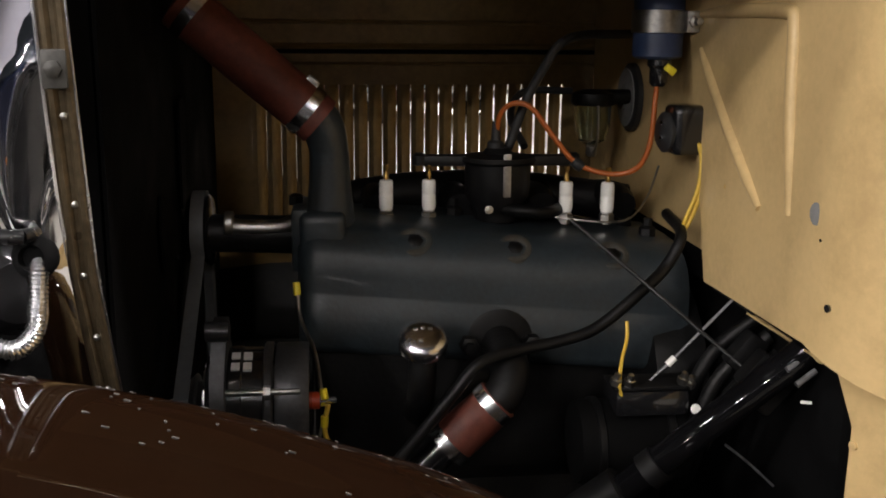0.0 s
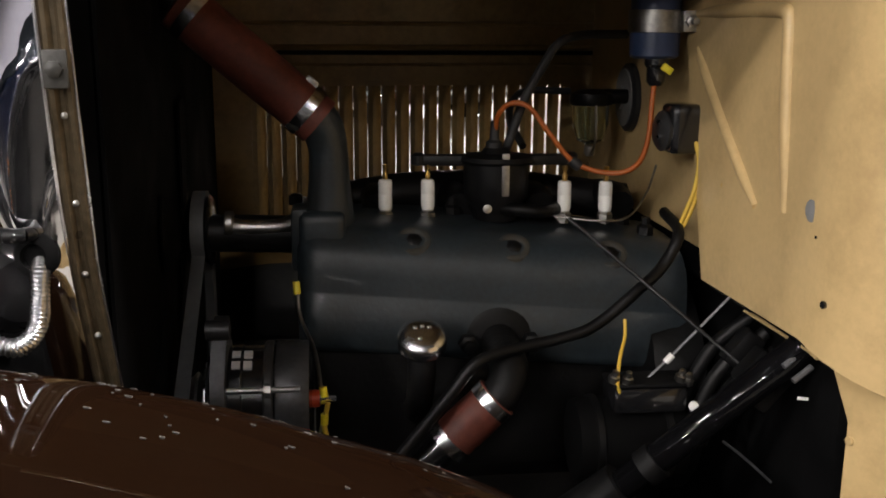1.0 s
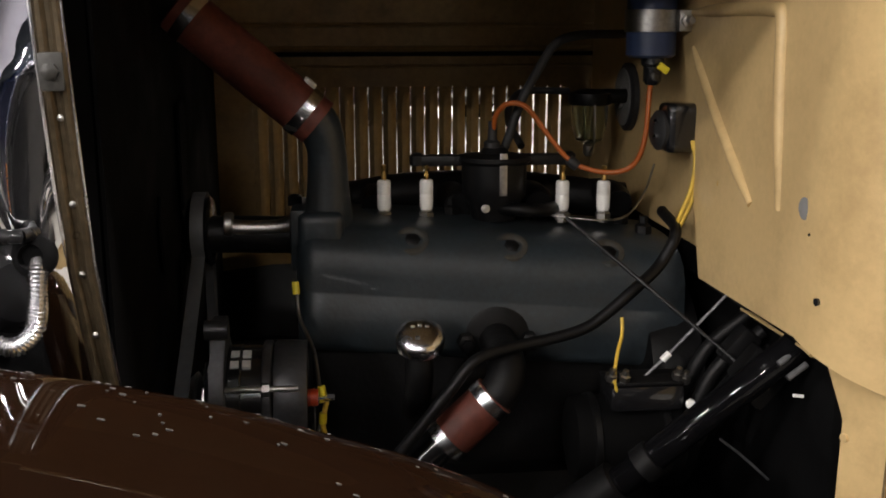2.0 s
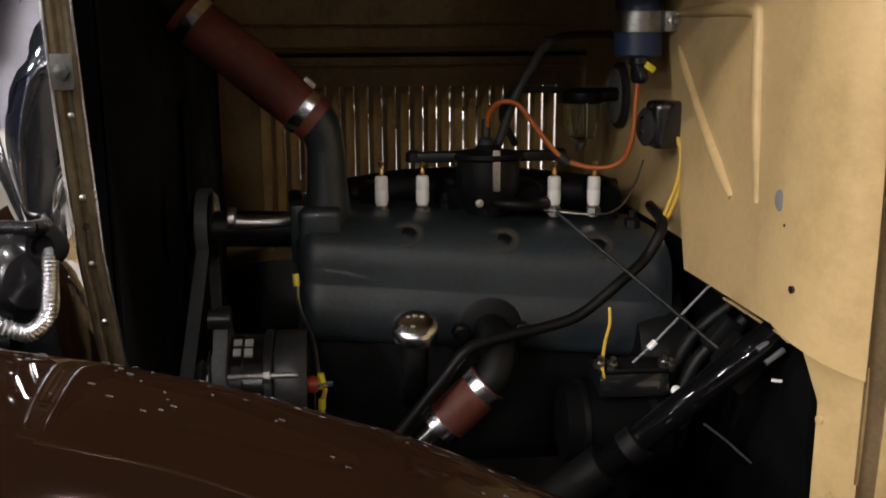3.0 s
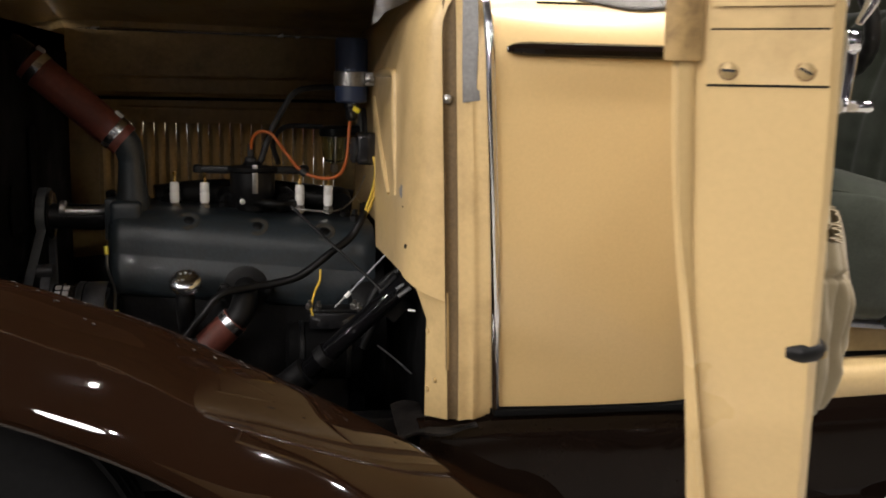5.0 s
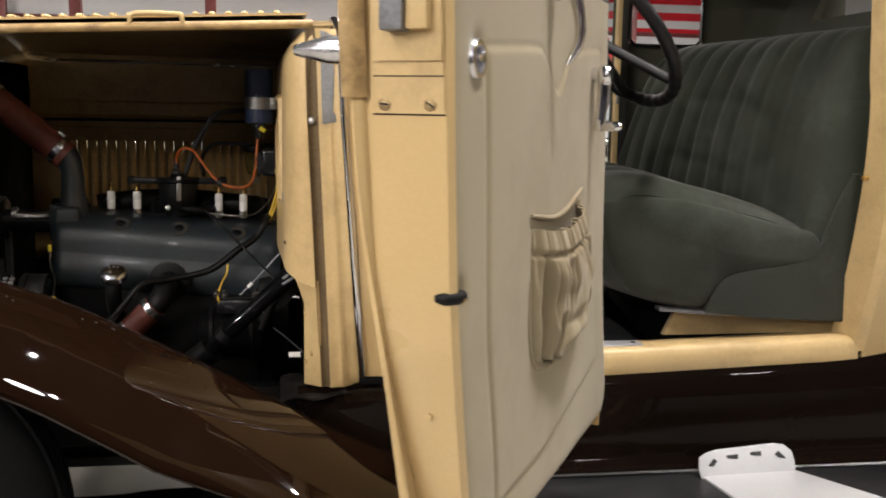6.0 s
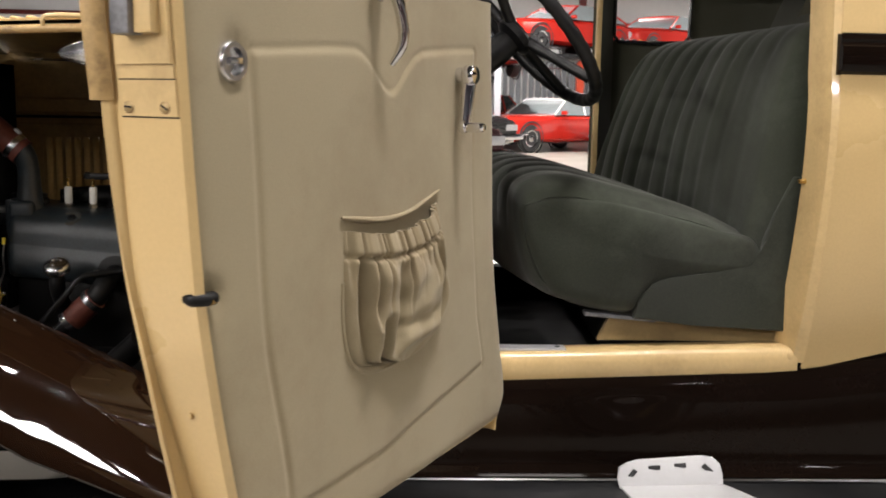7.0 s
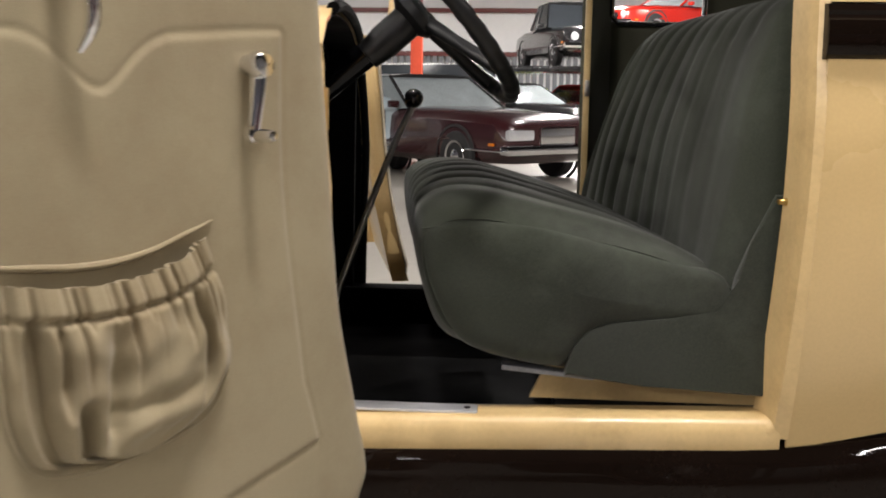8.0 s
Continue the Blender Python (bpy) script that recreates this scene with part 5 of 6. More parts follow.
# spark plugs
for x, y in ((0.0, 0.0), (0.061, 0.005), (0.259, 0.001), (0.3195, 0.0)):
    z = 0.884 - 0.018 * x
    b = B()
    bm_lathe(b, [(0.0075, -0.040), (0.0075, -0.036), (0.0115, -0.036), (0.0115, -0.026), (0.009, -0.024), (0.009, -0.020)], (x, y, z), (0, 0, 1), 6)
    plug = part("spark_plug", b, STEEL, engine, "spark plug with white insulator")
    b = B()
    bm_lathe(b, [(0.0085, -0.022), (0.0099, -0.017), (0.0099, 0.0), (0.0094, 0.001), (0.0099, 0.002), (0.0099, 0.017), (0.0088, 0.021), (0.006, 0.022)], (x, y, z), (0, 0, 1), 18)
    part("insulator", b, CERAMIC, plug, "white porcelain insulator")
    b = B()
    bm_lathe(b, [(0.0038, 0.022), (0.0038, 0.030), (0.0026, 0.032), (0.0026, 0.036), (0.0042, 0.038), (0.0042, 0.043), (0.0, 0.044)], (x, y, z), (0, 0, 1), 10)
    part("terminal", b, BRASS, plug)
# distributor
b = B()
bm_lathe(b, [(0.032, -0.04), (0.036, -0.02), (0.046, -0.005), (0.047, 0.015), (0.047, 0.042), (0.043, 0.046), (0.0, 0.048)], (0.16, 0.012, 0.885), (0, 0, 1), 28)
dist = part("distributor", b, WHEEL_BLACK, engine, "black distributor with flat arms")
b = B()
bm_lathe(b, [(0.05, 0.0), (0.055, 0.004), (0.052, 0.010), (0.022, 0.014), (0.016, 0.022), (0.0, 0.023)], (0.16, 0.012, 0.927), (0, 0, 1), 28)
bm_box(b, (0.157, 0.012, 0.931), (0.215, 0.024, 0.016), 0.006)
for x in (0.048, 0.268):
    bm_lathe(b, [(0.008, -0.006), (0.011, -0.004), (0.011, 0.008), (0.006, 0.012), (0.0, 0.012)], (x, 0.010, 0.930), (0, 0, 1), 14)
part("distributor_cap", b, WHEEL_BLACK, dist)
b = B()
bm_lathe(b, [(0.012, 0.0), (0.012, 0.016), (0.007, 0.020), (0.0065, 0.046), (0.0, 0.047)], (0.156, 0.010, 0.940), (0.03, 0, 1), 16)
part("cable_boot", b, RUBBER, dist)
b = B()
bm_box(b, (0.166, -0.037, 0.915), (0.011, 0.004, 0.060), 0.0015)
part("cap_clip", b, STEEL, dist)
b = B()
bm_lathe(b, [(0.006, 0), (0.006, 0.008), (0, 0.009)], (0.14, -0.04, 0.868), (0, -1, 0.2), 10)
part("advance_screw", b, STEEL, dist)
b = B()
bm_tube(b, [(0.12, 0.05, 0.86), (0.17, -0.02, 0.865), (0.22, -0.03, 0.862), (0.26, 0.02, 0.86)], 0.0095, 10)
part("advance_lever", b, DARK_GRIME, dist)
# water outlet with gooseneck
b = B()
bm_box(b, (-0.088, -0.045, 0.845), (0.062, 0.10, 0.060), 0.014, segs=3)
bm_tube(b, [(-0.078, -0.05, 0.85), (-0.078, -0.052, 0.91), (-0.079, -0.053, 0.955), (-0.087, -0.055, 0.985), (-0.104, -0.057, 1.005)], [0.034, 0.028, 0.026, 0.029, 0.031], 20, flat=0.95)
part("water_outlet", b, ENGINE, engine, "grey green water outlet elbow", angle=60)
b = B()
bm_box(b, (-0.119, -0.02, 0.835), (0.022, 0.12, 0.085), 0.006)
part("outlet_flange", b, ENGINE, engine)
b = B()
bm_lathe(b, [(0.011, 0), (0.011, 0.012), (0.006, 0.015), (0, 0.016)], (-0.125, -0.02, 0.875), (0, 0, 1), 6)
part("flange_nut", b, DARK_GRIME, engine)
HA, HB_ = Vector((-0.090, -0.056, 0.992)), Vector((-0.268, -0.062, 1.145))


def hose_with_clamps(a, c, r, label):
    d = (c - a).normalized()
    h = part("water_hose", bm_lathe(B(), [(r * 0.8, 0), (r * 1.02, 0.0), (r, 0.004), (r * 1.03, (c - a).length * 0.5), (r, (c - a).length - 0.004), (r * 0.8, (c - a).length)], a, d, 28), HOSE, engine, label)
    for k in (0.10, 0.90):
        p = a.lerp(c, k)
        b = B()
        bm_lathe(b, [(r * 1.0, -0.008), (r * 1.06, -0.0075), (r * 1.07, 0), (r * 1.06, 0.0075), (r * 1.0, 0.008)], p, d, 28, caps=False)
        part("hose_clamp", b, SATIN, h, "bright steel hose clamp")
        b = B()
        up = Vector((0.25, -0.1, 1)).normalized()
        bm_box(b, p + up * (r * 1.15), (0.018, 0.014, 0.010), 0.003, turn=d.to_track_quat("X", "Z").to_matrix())
        part("clamp_screw", b, STEEL, h)
    return h


hose_with_clamps(HA, HB_, 0.0335, "red rubber upper radiator hose")
b = B()
bm_tube(b, [tuple(HB_), (-0.30, -0.063, 1.165), (-0.34, -0.063, 1.17)], 0.034, 16)
part("tank_neck", b, DARK_GRIME, engine)
# fan shaft, pulley and belt
b = B()
bm_tube(b, [(-0.125, -0.03, 0.835), (-0.244, -0.03, 0.838)], 0.026, 20, smooth=False)
part("pump_body", b, DARK_GRIME, engine)
b = B()
bm_tube(b, [(-0.128, -0.046, 0.853), (-0.150, -0.046, 0.848), (-0.200, -0.046, 0.848), (-0.217, -0.044, 0.853)], [0.013, 0.011, 0.012, 0.011], 14)
bm_lathe(b, [(0.016, -0.006), (0.018, -0.004), (0.018, 0.004), (0.016, 0.006)], (-0.214, -0.044, 0.853), (1, 0, 0), 16)
part("pump_tube", b, STEEL, engine, "bare steel water pump tube")
b = B()
bm_lathe(b, [(0.02, -0.02), (0.046, -0.016), (0.050, -0.012), (0.040, 0.0), (0.050, 0.012), (0.046, 0.016), (0.02, 0.02)], (-0.256, -0.01, 0.838), (1, 0, 0), 36)
part("fan_pulley", b, BLACK, engine)
AC = Vector((-0.165, -0.215, 0.665))
b = B()
belt = [Vector((-0.256, -0.01 + 0.052 * math.cos(a), 0.838 + 0.052 * math.sin(a))) for a in (math.radians(215 - 24 * k) for k in range(10))]
belt += [Vector((-0.256, 0.05, 0.50)), Vector((-0.256, 0.02, 0.455)), Vector((-0.256, -0.05, 0.45)), Vector((-0.256, -0.205, 0.60))]
belt += [Vector((-0.256, -0.213 + 0.040 * math.cos(a), 0.665 + 0.040 * math.sin(a))) for a in (math.radians(285 - 25 * k) for k in range(6))] + [belt[0]]
rings = []
for i, p in enumerate(belt):
    d = (belt[(i + 1) % (len(belt) - 1)] - belt[i - 1 if i else len(belt) - 2]).normalized()
    out = Vector((1, 0, 0)).cross(d)
    rings.append([p + Vector((-0.009, 0, 0)) + out * 0.004, p + Vector((0.009, 0, 0)) + out * 0.004, p + Vector((0.006, 0, 0)) - out * 0.004, p + Vector((-0.006, 0, 0)) - out * 0.004])
bm_rings(b, rings, caps=False)
part("fan_belt", b, mat("belt_rubber", (0.075, 0.078, 0.083), 0.5, vary=0.15, big=10, fine=90, bump=0.1), engine, "worn grey fan belt")
for k in range(4):
    b = B()
    a = k * math.pi / 2 + 1.385
    c, s = math.cos(a), math.sin(a)
    bm_plate(b, [(0.03, -0.02), (0.17, -0.045), (0.185, 0.0), (0.17, 0.05), (0.03, 0.02)], lambda p, q, d: Vector((-0.278 - d + 0.05 * q, -0.01 + p * c - q * s, 0.838 + p * s + q * c)), 0.003)
    part("fan_blade", b, VOID_BLACK, engine)
# oil filler
b = B()
bm_tube(b, [(0.034, -0.10, 0.60), (0.034, -0.16, 0.63), (0.034, -0.203, 0.675), (0.034, -0.208, 0.722)], 0.018, 16)
part("filler_pipe", b, DARK_GRIME, engine)
b = B()
bm_lathe(b, [(0.028, -0.016), (0.031, -0.014), (0.0315, -0.003), (0.029, 0.003), (0.022, 0.007), (0.012, 0.009), (0.0, 0.0095)], (0.035, -0.208, 0.737), (0, -0.47, 0.88), 36)
part("filler_cap", b, SATIN, engine, "chrome oil filler cap with worn lettering")
b = B()
for dx, dy in ((-0.009, 0.008), (0.0, 0.009), (0.009, 0.008), (-0.004, -0.012)):
    bm_box(b, (0.035 + dx, -0.2125 + dy * 0.88, 0.7455 + dy * 0.47 - abs(dx) * 0.08), (0.006, 0.005, 0.002), 0.0008, turn=Matrix.Rotation(radians(28), 3, 'X'), segs=1)
part("cap_stamp", b, STEEL, engine)
# lower hose, elbow and pipe
hose_with_clamps(Vector((0.128, -0.226, 0.661)), Vector((0.062, -0.226, 0.597)), 0.0285, "red rubber lower radiator hose")
b = B()
bm_tube(b, [(0.12, -0.226, 0.652), (0.138, -0.224, 0.672), (0.146, -0.205, 0.692), (0.147, -0.16, 0.698), (0.147, -0.09, 0.70)], [0.024, 0.025, 0.025, 0.025, 0.025], 20)
bm_lathe(b, [(0.045, 0), (0.047, 0.004), (0.047, 0.012), (0.04, 0.015), (0.0, 0.015)], (0.147, -0.105, 0.70), (0, -1, 0), 24)
for dx in (-0.043, 0.043):
    bm_lathe(b, [(0.013, 0), (0.013, 0.02), (0.008, 0.022), (0.008, 0.032), (0, 0.033)], (0.147 + dx, -0.115, 0.70), (0, -1, 0), 6)
part("inlet_elbow", b, DARK_GRIME, engine, "grimy water inlet elbow")
b = B()
bm_tube(b, [(0.07, -0.226, 0.605), (0.0, -0.226, 0.545), (-0.10, -0.23, 0.50), (-0.26, -0.23, 0.49)], 0.021, 16)
part("return_pipe", b, BLACK, engine, "glossy black return pipe")

# ---- alternator ----
ALLOY = mat("sooty_cast_alloy", (0.05, 0.05, 0.053), 0.38, 0.5, vary=0.3, big=25, fine=160, bump=0.1)
alt = thing("alternator", (-0.16, -0.215, 0.60), "glossy black alternator on the side of the engine", "alternator")
b = B()
bm_lathe(b, [(0.03, -0.065), (0.055, -0.062), (0.066, -0.052), (0.068, -0.02), (0.066, -0.018), (0.066, 0.018), (0.068, 0.020), (0.066, 0.05), (0.058, 0.060), (0.03, 0.064)], AC, (1, 0, 0), 40)
part("housing", b, BLACK, alt)
b = B()
for k in range(10):
    a = k * 0.62 + 0.2
    bm_box(b, AC + Vector((-0.064, 0.042 * math.cos(a), 0.042 * math.sin(a))), (0.004, 0.010, 0.018), 0.001, turn=Matrix.Rotation(a, 3, "X"), segs=1)
part("vent_ribs", b, STEEL, alt)
b = B()
bm_plate(b, [(-0.05, -0.075), (-0.068, -0.05), (-0.074, 0.0), (-0.066, 0.05), (-0.03, 0.085), (-0.026, 0.104), (0.012, 0.104), (0.014, 0.075), (0.05, 0.04), (0.05, -0.05)], lambda a, c, d: AC + Vector((-0.054 + d, a, c)), 0.018, 0.002)
bm_lathe(b, [(0.012, -0.014), (0.012, 0.014)], AC + Vector((-0.046, -0.030, 0.098)), (1, 0, 0), 16)
part("mounting_ear", b, ALLOY, alt, "dull black cast mounting bracket")
b = B()
bm_tube(b, [AC + Vector((-0.036, -0.0625, 0.033)), AC + Vector((0.050, -0.0625, 0.033))], 0.0035, 10, smooth=False)
bm_lathe(b, [(0.0085, 0), (0.0085, 0.008)], AC + Vector((0.008, -0.0645, 0.033)), (1, 0, 0), 6)
part("through_bolt", b, STEEL, alt, "bright through bolt")
b = B()
bm_lathe(b, [(0.069, -0.006), (0.0715, -0.004), (0.0715, 0.004), (0.069, 0.006)], AC + Vector((0.012, 0, 0)), (1, 0, 0), 40, caps=False)
bm_lathe(b, [(0.069, -0.02), (0.0705, -0.018), (0.0705, 0.018), (0.069, 0.02)], AC + Vector((0.040, 0, 0)), (1, 0, 0), 40, caps=False)
part("end_frame", b, ALLOY, alt)
b = B()
bm_lathe(b, [(0.01, -0.016), (0.033, -0.012), (0.035, -0.009), (0.026, 0.0), (0.035, 0.009), (0.033, 0.012), (0.01, 0.016)], AC + Vector((-0.086, 0, 0)), (1, 0, 0), 28)
part("pulley", b, STEEL, alt)
b = B()
bm_lathe(b, [(0.012, 0), (0.012, 0.010), (0.006, 0.012), (0.006, 0.02), (0, 0.021)], AC + Vector((-0.100, 0, -0.008)), (-1, 0, 0), 6)
part("shaft_nut", b, STEEL, alt)
for dx in (-0.008, 0.006):
    for dz in (0.0, 0.009):
        b = B()
        up = radians(56 + dz * 1700)
        bm_box(b, AC + Vector((-0.018 + dx, -0.0675 * math.cos(up), 0.0675 * math.sin(up))), (0.010, 0.004, 0.0105), 0.0, turn=Matrix.Rotation(-up, 3, "X"))
        part("label_bar", b, WHITE, alt, "pale printed bar")
b = B()
bm_lathe(b, [(0.010, 0), (0.011, 0.004), (0.010, 0.010)], AC + Vector((0.062, -0.028, 0.008)), (1, 0, 0), 16)
part("terminal_insulator", b, mat("red_plastic", (0.5, 0.06, 0.02), 0.4, vary=0.05), alt, "orange red terminal insulator")
b = B()
bm_lathe(b, [(0.0075, 0.010), (0.0075, 0.017), (0.004, 0.018), (0.004, 0.030), (0, 0.031)], AC + Vector((0.062, -0.028, 0.008)), (1, 0, 0), 6)
part("terminal_stud", b, CHROME, alt)

# ---- starter, below the column ----
starter = thing("starter_motor", (0.31, -0.24, 0.55), "black starter motor with a wired switch on top", "starter motor")
b = B()
bm_lathe(b, [(0.03, -0.075), (0.052, -0.07), (0.055, -0.06), (0.055, 0.06), (0.05, 0.07), (0.02, 0.074)], (0.300, -0.215, 0.595), (1, 0, 0), 32)
part("motor_case", b, VOID_BLACK, starter)
for dx in (-0.045, 0.045):
    b = B()
    bm_lathe(b, [(0.054, -0.006), (0.058, -0.004), (0.058, 0.004), (0.054, 0.006)], (0.300 + dx, -0.215, 0.595), (1, 0, 0), 32, caps=False)
    part("case_band", b, DARK_GRIME, starter)
b = B()
bm_box(b, (0.315, -0.235, 0.663), (0.095, 0.06, 0.034), 0.008)
part("switch_case", b, BLACK, starter)
b = B()
bm_box(b, (0.315, -0.24, 0.683), (0.10, 0.05, 0.005), 0.002)
part("switch_lid", b, DARK_GRIME, starter)
for x, z in ((0.268, 0.688), (0.285, 0.686), (0.353, 0.687), (0.362, 0.682)):
    b = B()
    bm_lathe(b, [(0.0075, 0), (0.0075, 0.008), (0.004, 0.009), (0.004, 0.016), (0, 0.017)], (x, -0.258, z), (0.1, -0.3, 1), 6)
    part("terminal_nut", b, STEEL, starter)
b = B()
bm_lathe(b, [(0.0055, 0), (0.0068, 0.003), (0.0055, 0.006), (0.0, 0.007)], (0.369, -0.265, 0.655), (0, -1, 0.3), 16)
part("white_cap", b, CERAMIC, starter, "white plastic end cap")

# ---- rods and cables ----
def cable(name, pts, r, material, label, category="cable"):
    b = B()
    bm_tube(b, pts, r, 10, per=8)
    return single(name, b, material, label, category)


b = B()
bm_tube(b, [(0.305, -0.238, 0.672), (0.343, -0.240, 0.709), (0.421, -0.245, 0.795)], 0.0020, 8, smooth=False)
rod = tagged(new("throttle_rod", finish("throttle_rod", b, STEEL_DARK)), "thin worn steel throttle rod with a white ferrule", "rod")
b = B()
bm_tube(b, [(0.339, -0.2402, 0.705), (0.348, -0.2404, 0.7145)], 0.0046, 12, smooth=False)
part("ferrule", b, CERAMIC, rod, "white ferrule")
b = B()
bm_tube(b, [(0.238, -0.12, 0.868), (0.427, -0.30, 0.707)], 0.0028, 8, smooth=False)
single("linkage_rod", b, DARK_GRIME, "thin black linkage rod", "rod")
b = B()
bm_tube(b, [(0.396, -0.30, 0.622), (0.424, -0.302, 0.600), (0.462, -0.30, 0.565)], 0.0017, 8)
single("brake_rod", b, STEEL_DARK, "worn steel brake rod", "rod")
cable("battery_cable", [(0.392, -0.05, 0.862), (0.380, -0.148, 0.852), (0.355, -0.165, 0.812), (0.313, -0.19, 0.784), (0.256, -0.20, 0.742), (0.205, -0.205, 0.727), (0.161, -0.212, 0.721), (0.104, -0.238, 0.713), (0.069, -0.245, 0.676), (0.027, -0.25, 0.625), (-0.022, -0.25, 0.563), (-0.05, -0.245, 0.51)], 0.0078, DARK_GRIME, "thick black battery cable across the engine")
cable("orange_lead", [(0.158, 0.008, 0.972), (0.160, 0.0, 0.995), (0.175, -0.01, 1.012), (0.20, -0.02, 1.008), (0.228, -0.03, 0.972), (0.262, -0.04, 0.933), (0.305, -0.06, 0.92), (0.338, -0.075, 0.93), (0.352, -0.083, 0.965), (0.357, -0.080, 1.025), (0.360, -0.076, 1.044)], 0.0037, ORANGE, "orange ignition lead from distributor to coil")
b = B()
bm_lathe(b, [(0.007, -0.008), (0.008, 0), (0.007, 0.008)], (0.264, -0.041, 0.931), (0.6, -0.1, -0.5), 12)
single("cable_clip", b, RUBBER, "small black clip on the orange lead", "clip")
cable("black_lead", [(0.168, 0.03, 0.925), (0.18, 0.02, 0.957), (0.20, 0.02, 1.014), (0.226, 0.02, 1.062), (0.25, 0.03, 1.094), (0.29, 0.06, 1.106), (0.37, 0.10, 1.108)], 0.0068, RUBBER, "black cable rising behind the distributor")
cable("black_hose", [(0.215, 0.10, 0.94), (0.205, 0.17, 0.98), (0.235, 0.22, 1.015), (0.32, 0.25, 1.015)], 0.006, RUBBER, "thin black hose behind the plugs")
for dx in (0.0, 0.007):
    cable("yellow_wire", [(0.398, -0.128, 0.978), (0.406 + dx * 0.6, -0.135, 0.95), (0.402 + dx * 0.8, -0.138, 0.91), (0.390 + dx, -0.135, 0.872), (0.383 + dx * 0.3, -0.13, 0.846)], 0.0030, YELLOW, "yellow wire from the regulator box")
cable("yellow_wire", [(0.292, -0.215, 0.755), (0.290, -0.225, 0.735), (0.279, -0.245, 0.715), (0.272, -0.262, 0.69), (0.276, -0.262, 0.672)], 0.0024, YELLOW, "yellow wire down to the starter switch")
cable("plug_wire", [(0.24, -0.02, 0.853), (0.30, -0.045, 0.850), (0.345, -0.03, 0.852), (0.38, 0.0, 0.88), (0.40, 0.02, 0.92)], 0.0016, STEEL, "thin bare wire over the head")
cable("sender_wire", [(-0.122, -0.112, 0.775), (-0.118, -0.135, 0.745), (-0.10, -0.18, 0.715), (-0.092, -0.235, 0.688), (-0.09, -0.243, 0.672)], 0.0026, STEEL, "pale wire to the alternator")
cable("charging_wire", [(-0.083, -0.245, 0.668), (-0.088, -0.25, 0.64), (-0.08, -0.252, 0.61), (-0.07, -0.25, 0.58), (-0.065, -0.24, 0.54)], 0.0032, YELLOW, "yellow charging wire at the alternator")
cable("ground_wire", [(-0.088, -0.246, 0.655), (-0.095, -0.25, 0.625), (-0.105, -0.25, 0.60), (-0.11, -0.24, 0.57)], 0.0022, STEEL, "pale wire below the alternator")
for p, q in (((-0.1235, -0.112, 0.787), (-0.122, -0.117, 0.771)), ((-0.089, -0.245, 0.688), (-0.087, -0.247, 0.676)), ((-0.0875, -0.25, 0.655), (-0.088, -0.251, 0.642))):
    b = B()
    bm_tube(b, [p, q], 0.0048, 10, smooth=False)
    single("wire_tag", b, TAG, "bright yellow tape on a wire", "wire tag", group="yellow wire tags")

# ---- things on the firewall ----
coil = thing("ignition_coil", (0.372, -0.07, 1.07), "blue ignition coil can strapped to the firewall", "ignition coil")
CC = Vector((0.362, -0.062, 0))
b = B()
bm_lathe(b, [(0.028, 1.076), (0.0335, 1.080), (0.0335, 1.20), (0.031, 1.207), (0.0, 1.207)], CC, (0, 0, 1), 32)
part("can", b, BLUE, coil)
b = B()
bm_lathe(b, [(0.0345, 1.110), (0.0362, 1.111), (0.0362, 1.139), (0.0345, 1.140)], CC, (0, 0, 1), 32, caps=False)
part("strap", b, STEEL, coil, "grey metal strap")
b = B()
bm_box(b, (0.398, -0.085, 1.125), (0.02, 0.03, 0.028), 0.003)
bm_lathe(b, [(0.0085, 0), (0.0085, 0.007), (0.005, 0.009), (0.005, 0.018), (0, 0.019)], (0.398, -0.098, 1.125), (0.1, -1, 0), 6)
part("strap_bolt", b, STEEL, coil)
b = B()
bm_lathe(b, [(0.016, 1.079), (0.016, 1.068), (0.0125, 1.064), (0.0125, 1.046), (0.008, 1.040), (0.0, 1.039)], CC + Vector((0, -0.012, 0)), (0, 0, 1), 18)
part("coil_tower", b, BLACK, coil)
b = B()
bm_box(b, (0.370, -0.096, 1.063), (0.016, 0.006, 0.010), 0.002, turn=Matrix.Rotation(radians(35), 3, "Y"))
part("tape_tag", b, TAG, coil, "yellow tape tag")
box_ = thing("regulator_box", (0.39, -0.11, 0.985), "small black electrical box with terminals on the firewall", "electrical box")
b = B()
bm_box(b, (0.391, -0.108, 0.986), (0.046, 0.05, 0.066), 0.011, segs=3)
part("case", b, BLACK, box_)
for z in (0.975, 0.995):
    b = B()
    bm_lathe(b, [(0.006, 0), (0.006, 0.006), (0.0035, 0.007), (0.0035, 0.014), (0, 0.015)], (0.368, -0.112, z), (-1, -0.3, 0), 6)
    part("terminal_screw", b, CHROME, box_)
b = B()
bm_lathe(b, [(0.026, 0), (0.027, 0.006), (0.022, 0.010), (0.0, 0.012)], (0.369, -0.105, 0.982), (-1, -0.1, 0), 20)
part("cap", b, RUBBER, box_)
badge = thing("firewall_grommet", (0.42, 0.225, 1.006), "worn round cover plate on the firewall", "cover plate")
b = B()
bm_lathe(b, [(0.056, 0), (0.056, 0.008), (0.050, 0.012), (0.0, 0.012)], (0.419, 0.225, 1.006), (-1, 0, 0), 28)
part("rim", b, RUBBER, badge)
b = B()
bm_lathe(b, [(0.047, 0), (0.047, 0.004), (0.02, 0.006), (0.018, 0.011), (0.0, 0.012)], (0.409, 0.225, 1.006), (-1, 0, 0), 24)
part("face", b, GREY, badge, "scratched grey face")
GLASS = bpy.data.materials.new("clear_glass")
GLASS.use_nodes = True
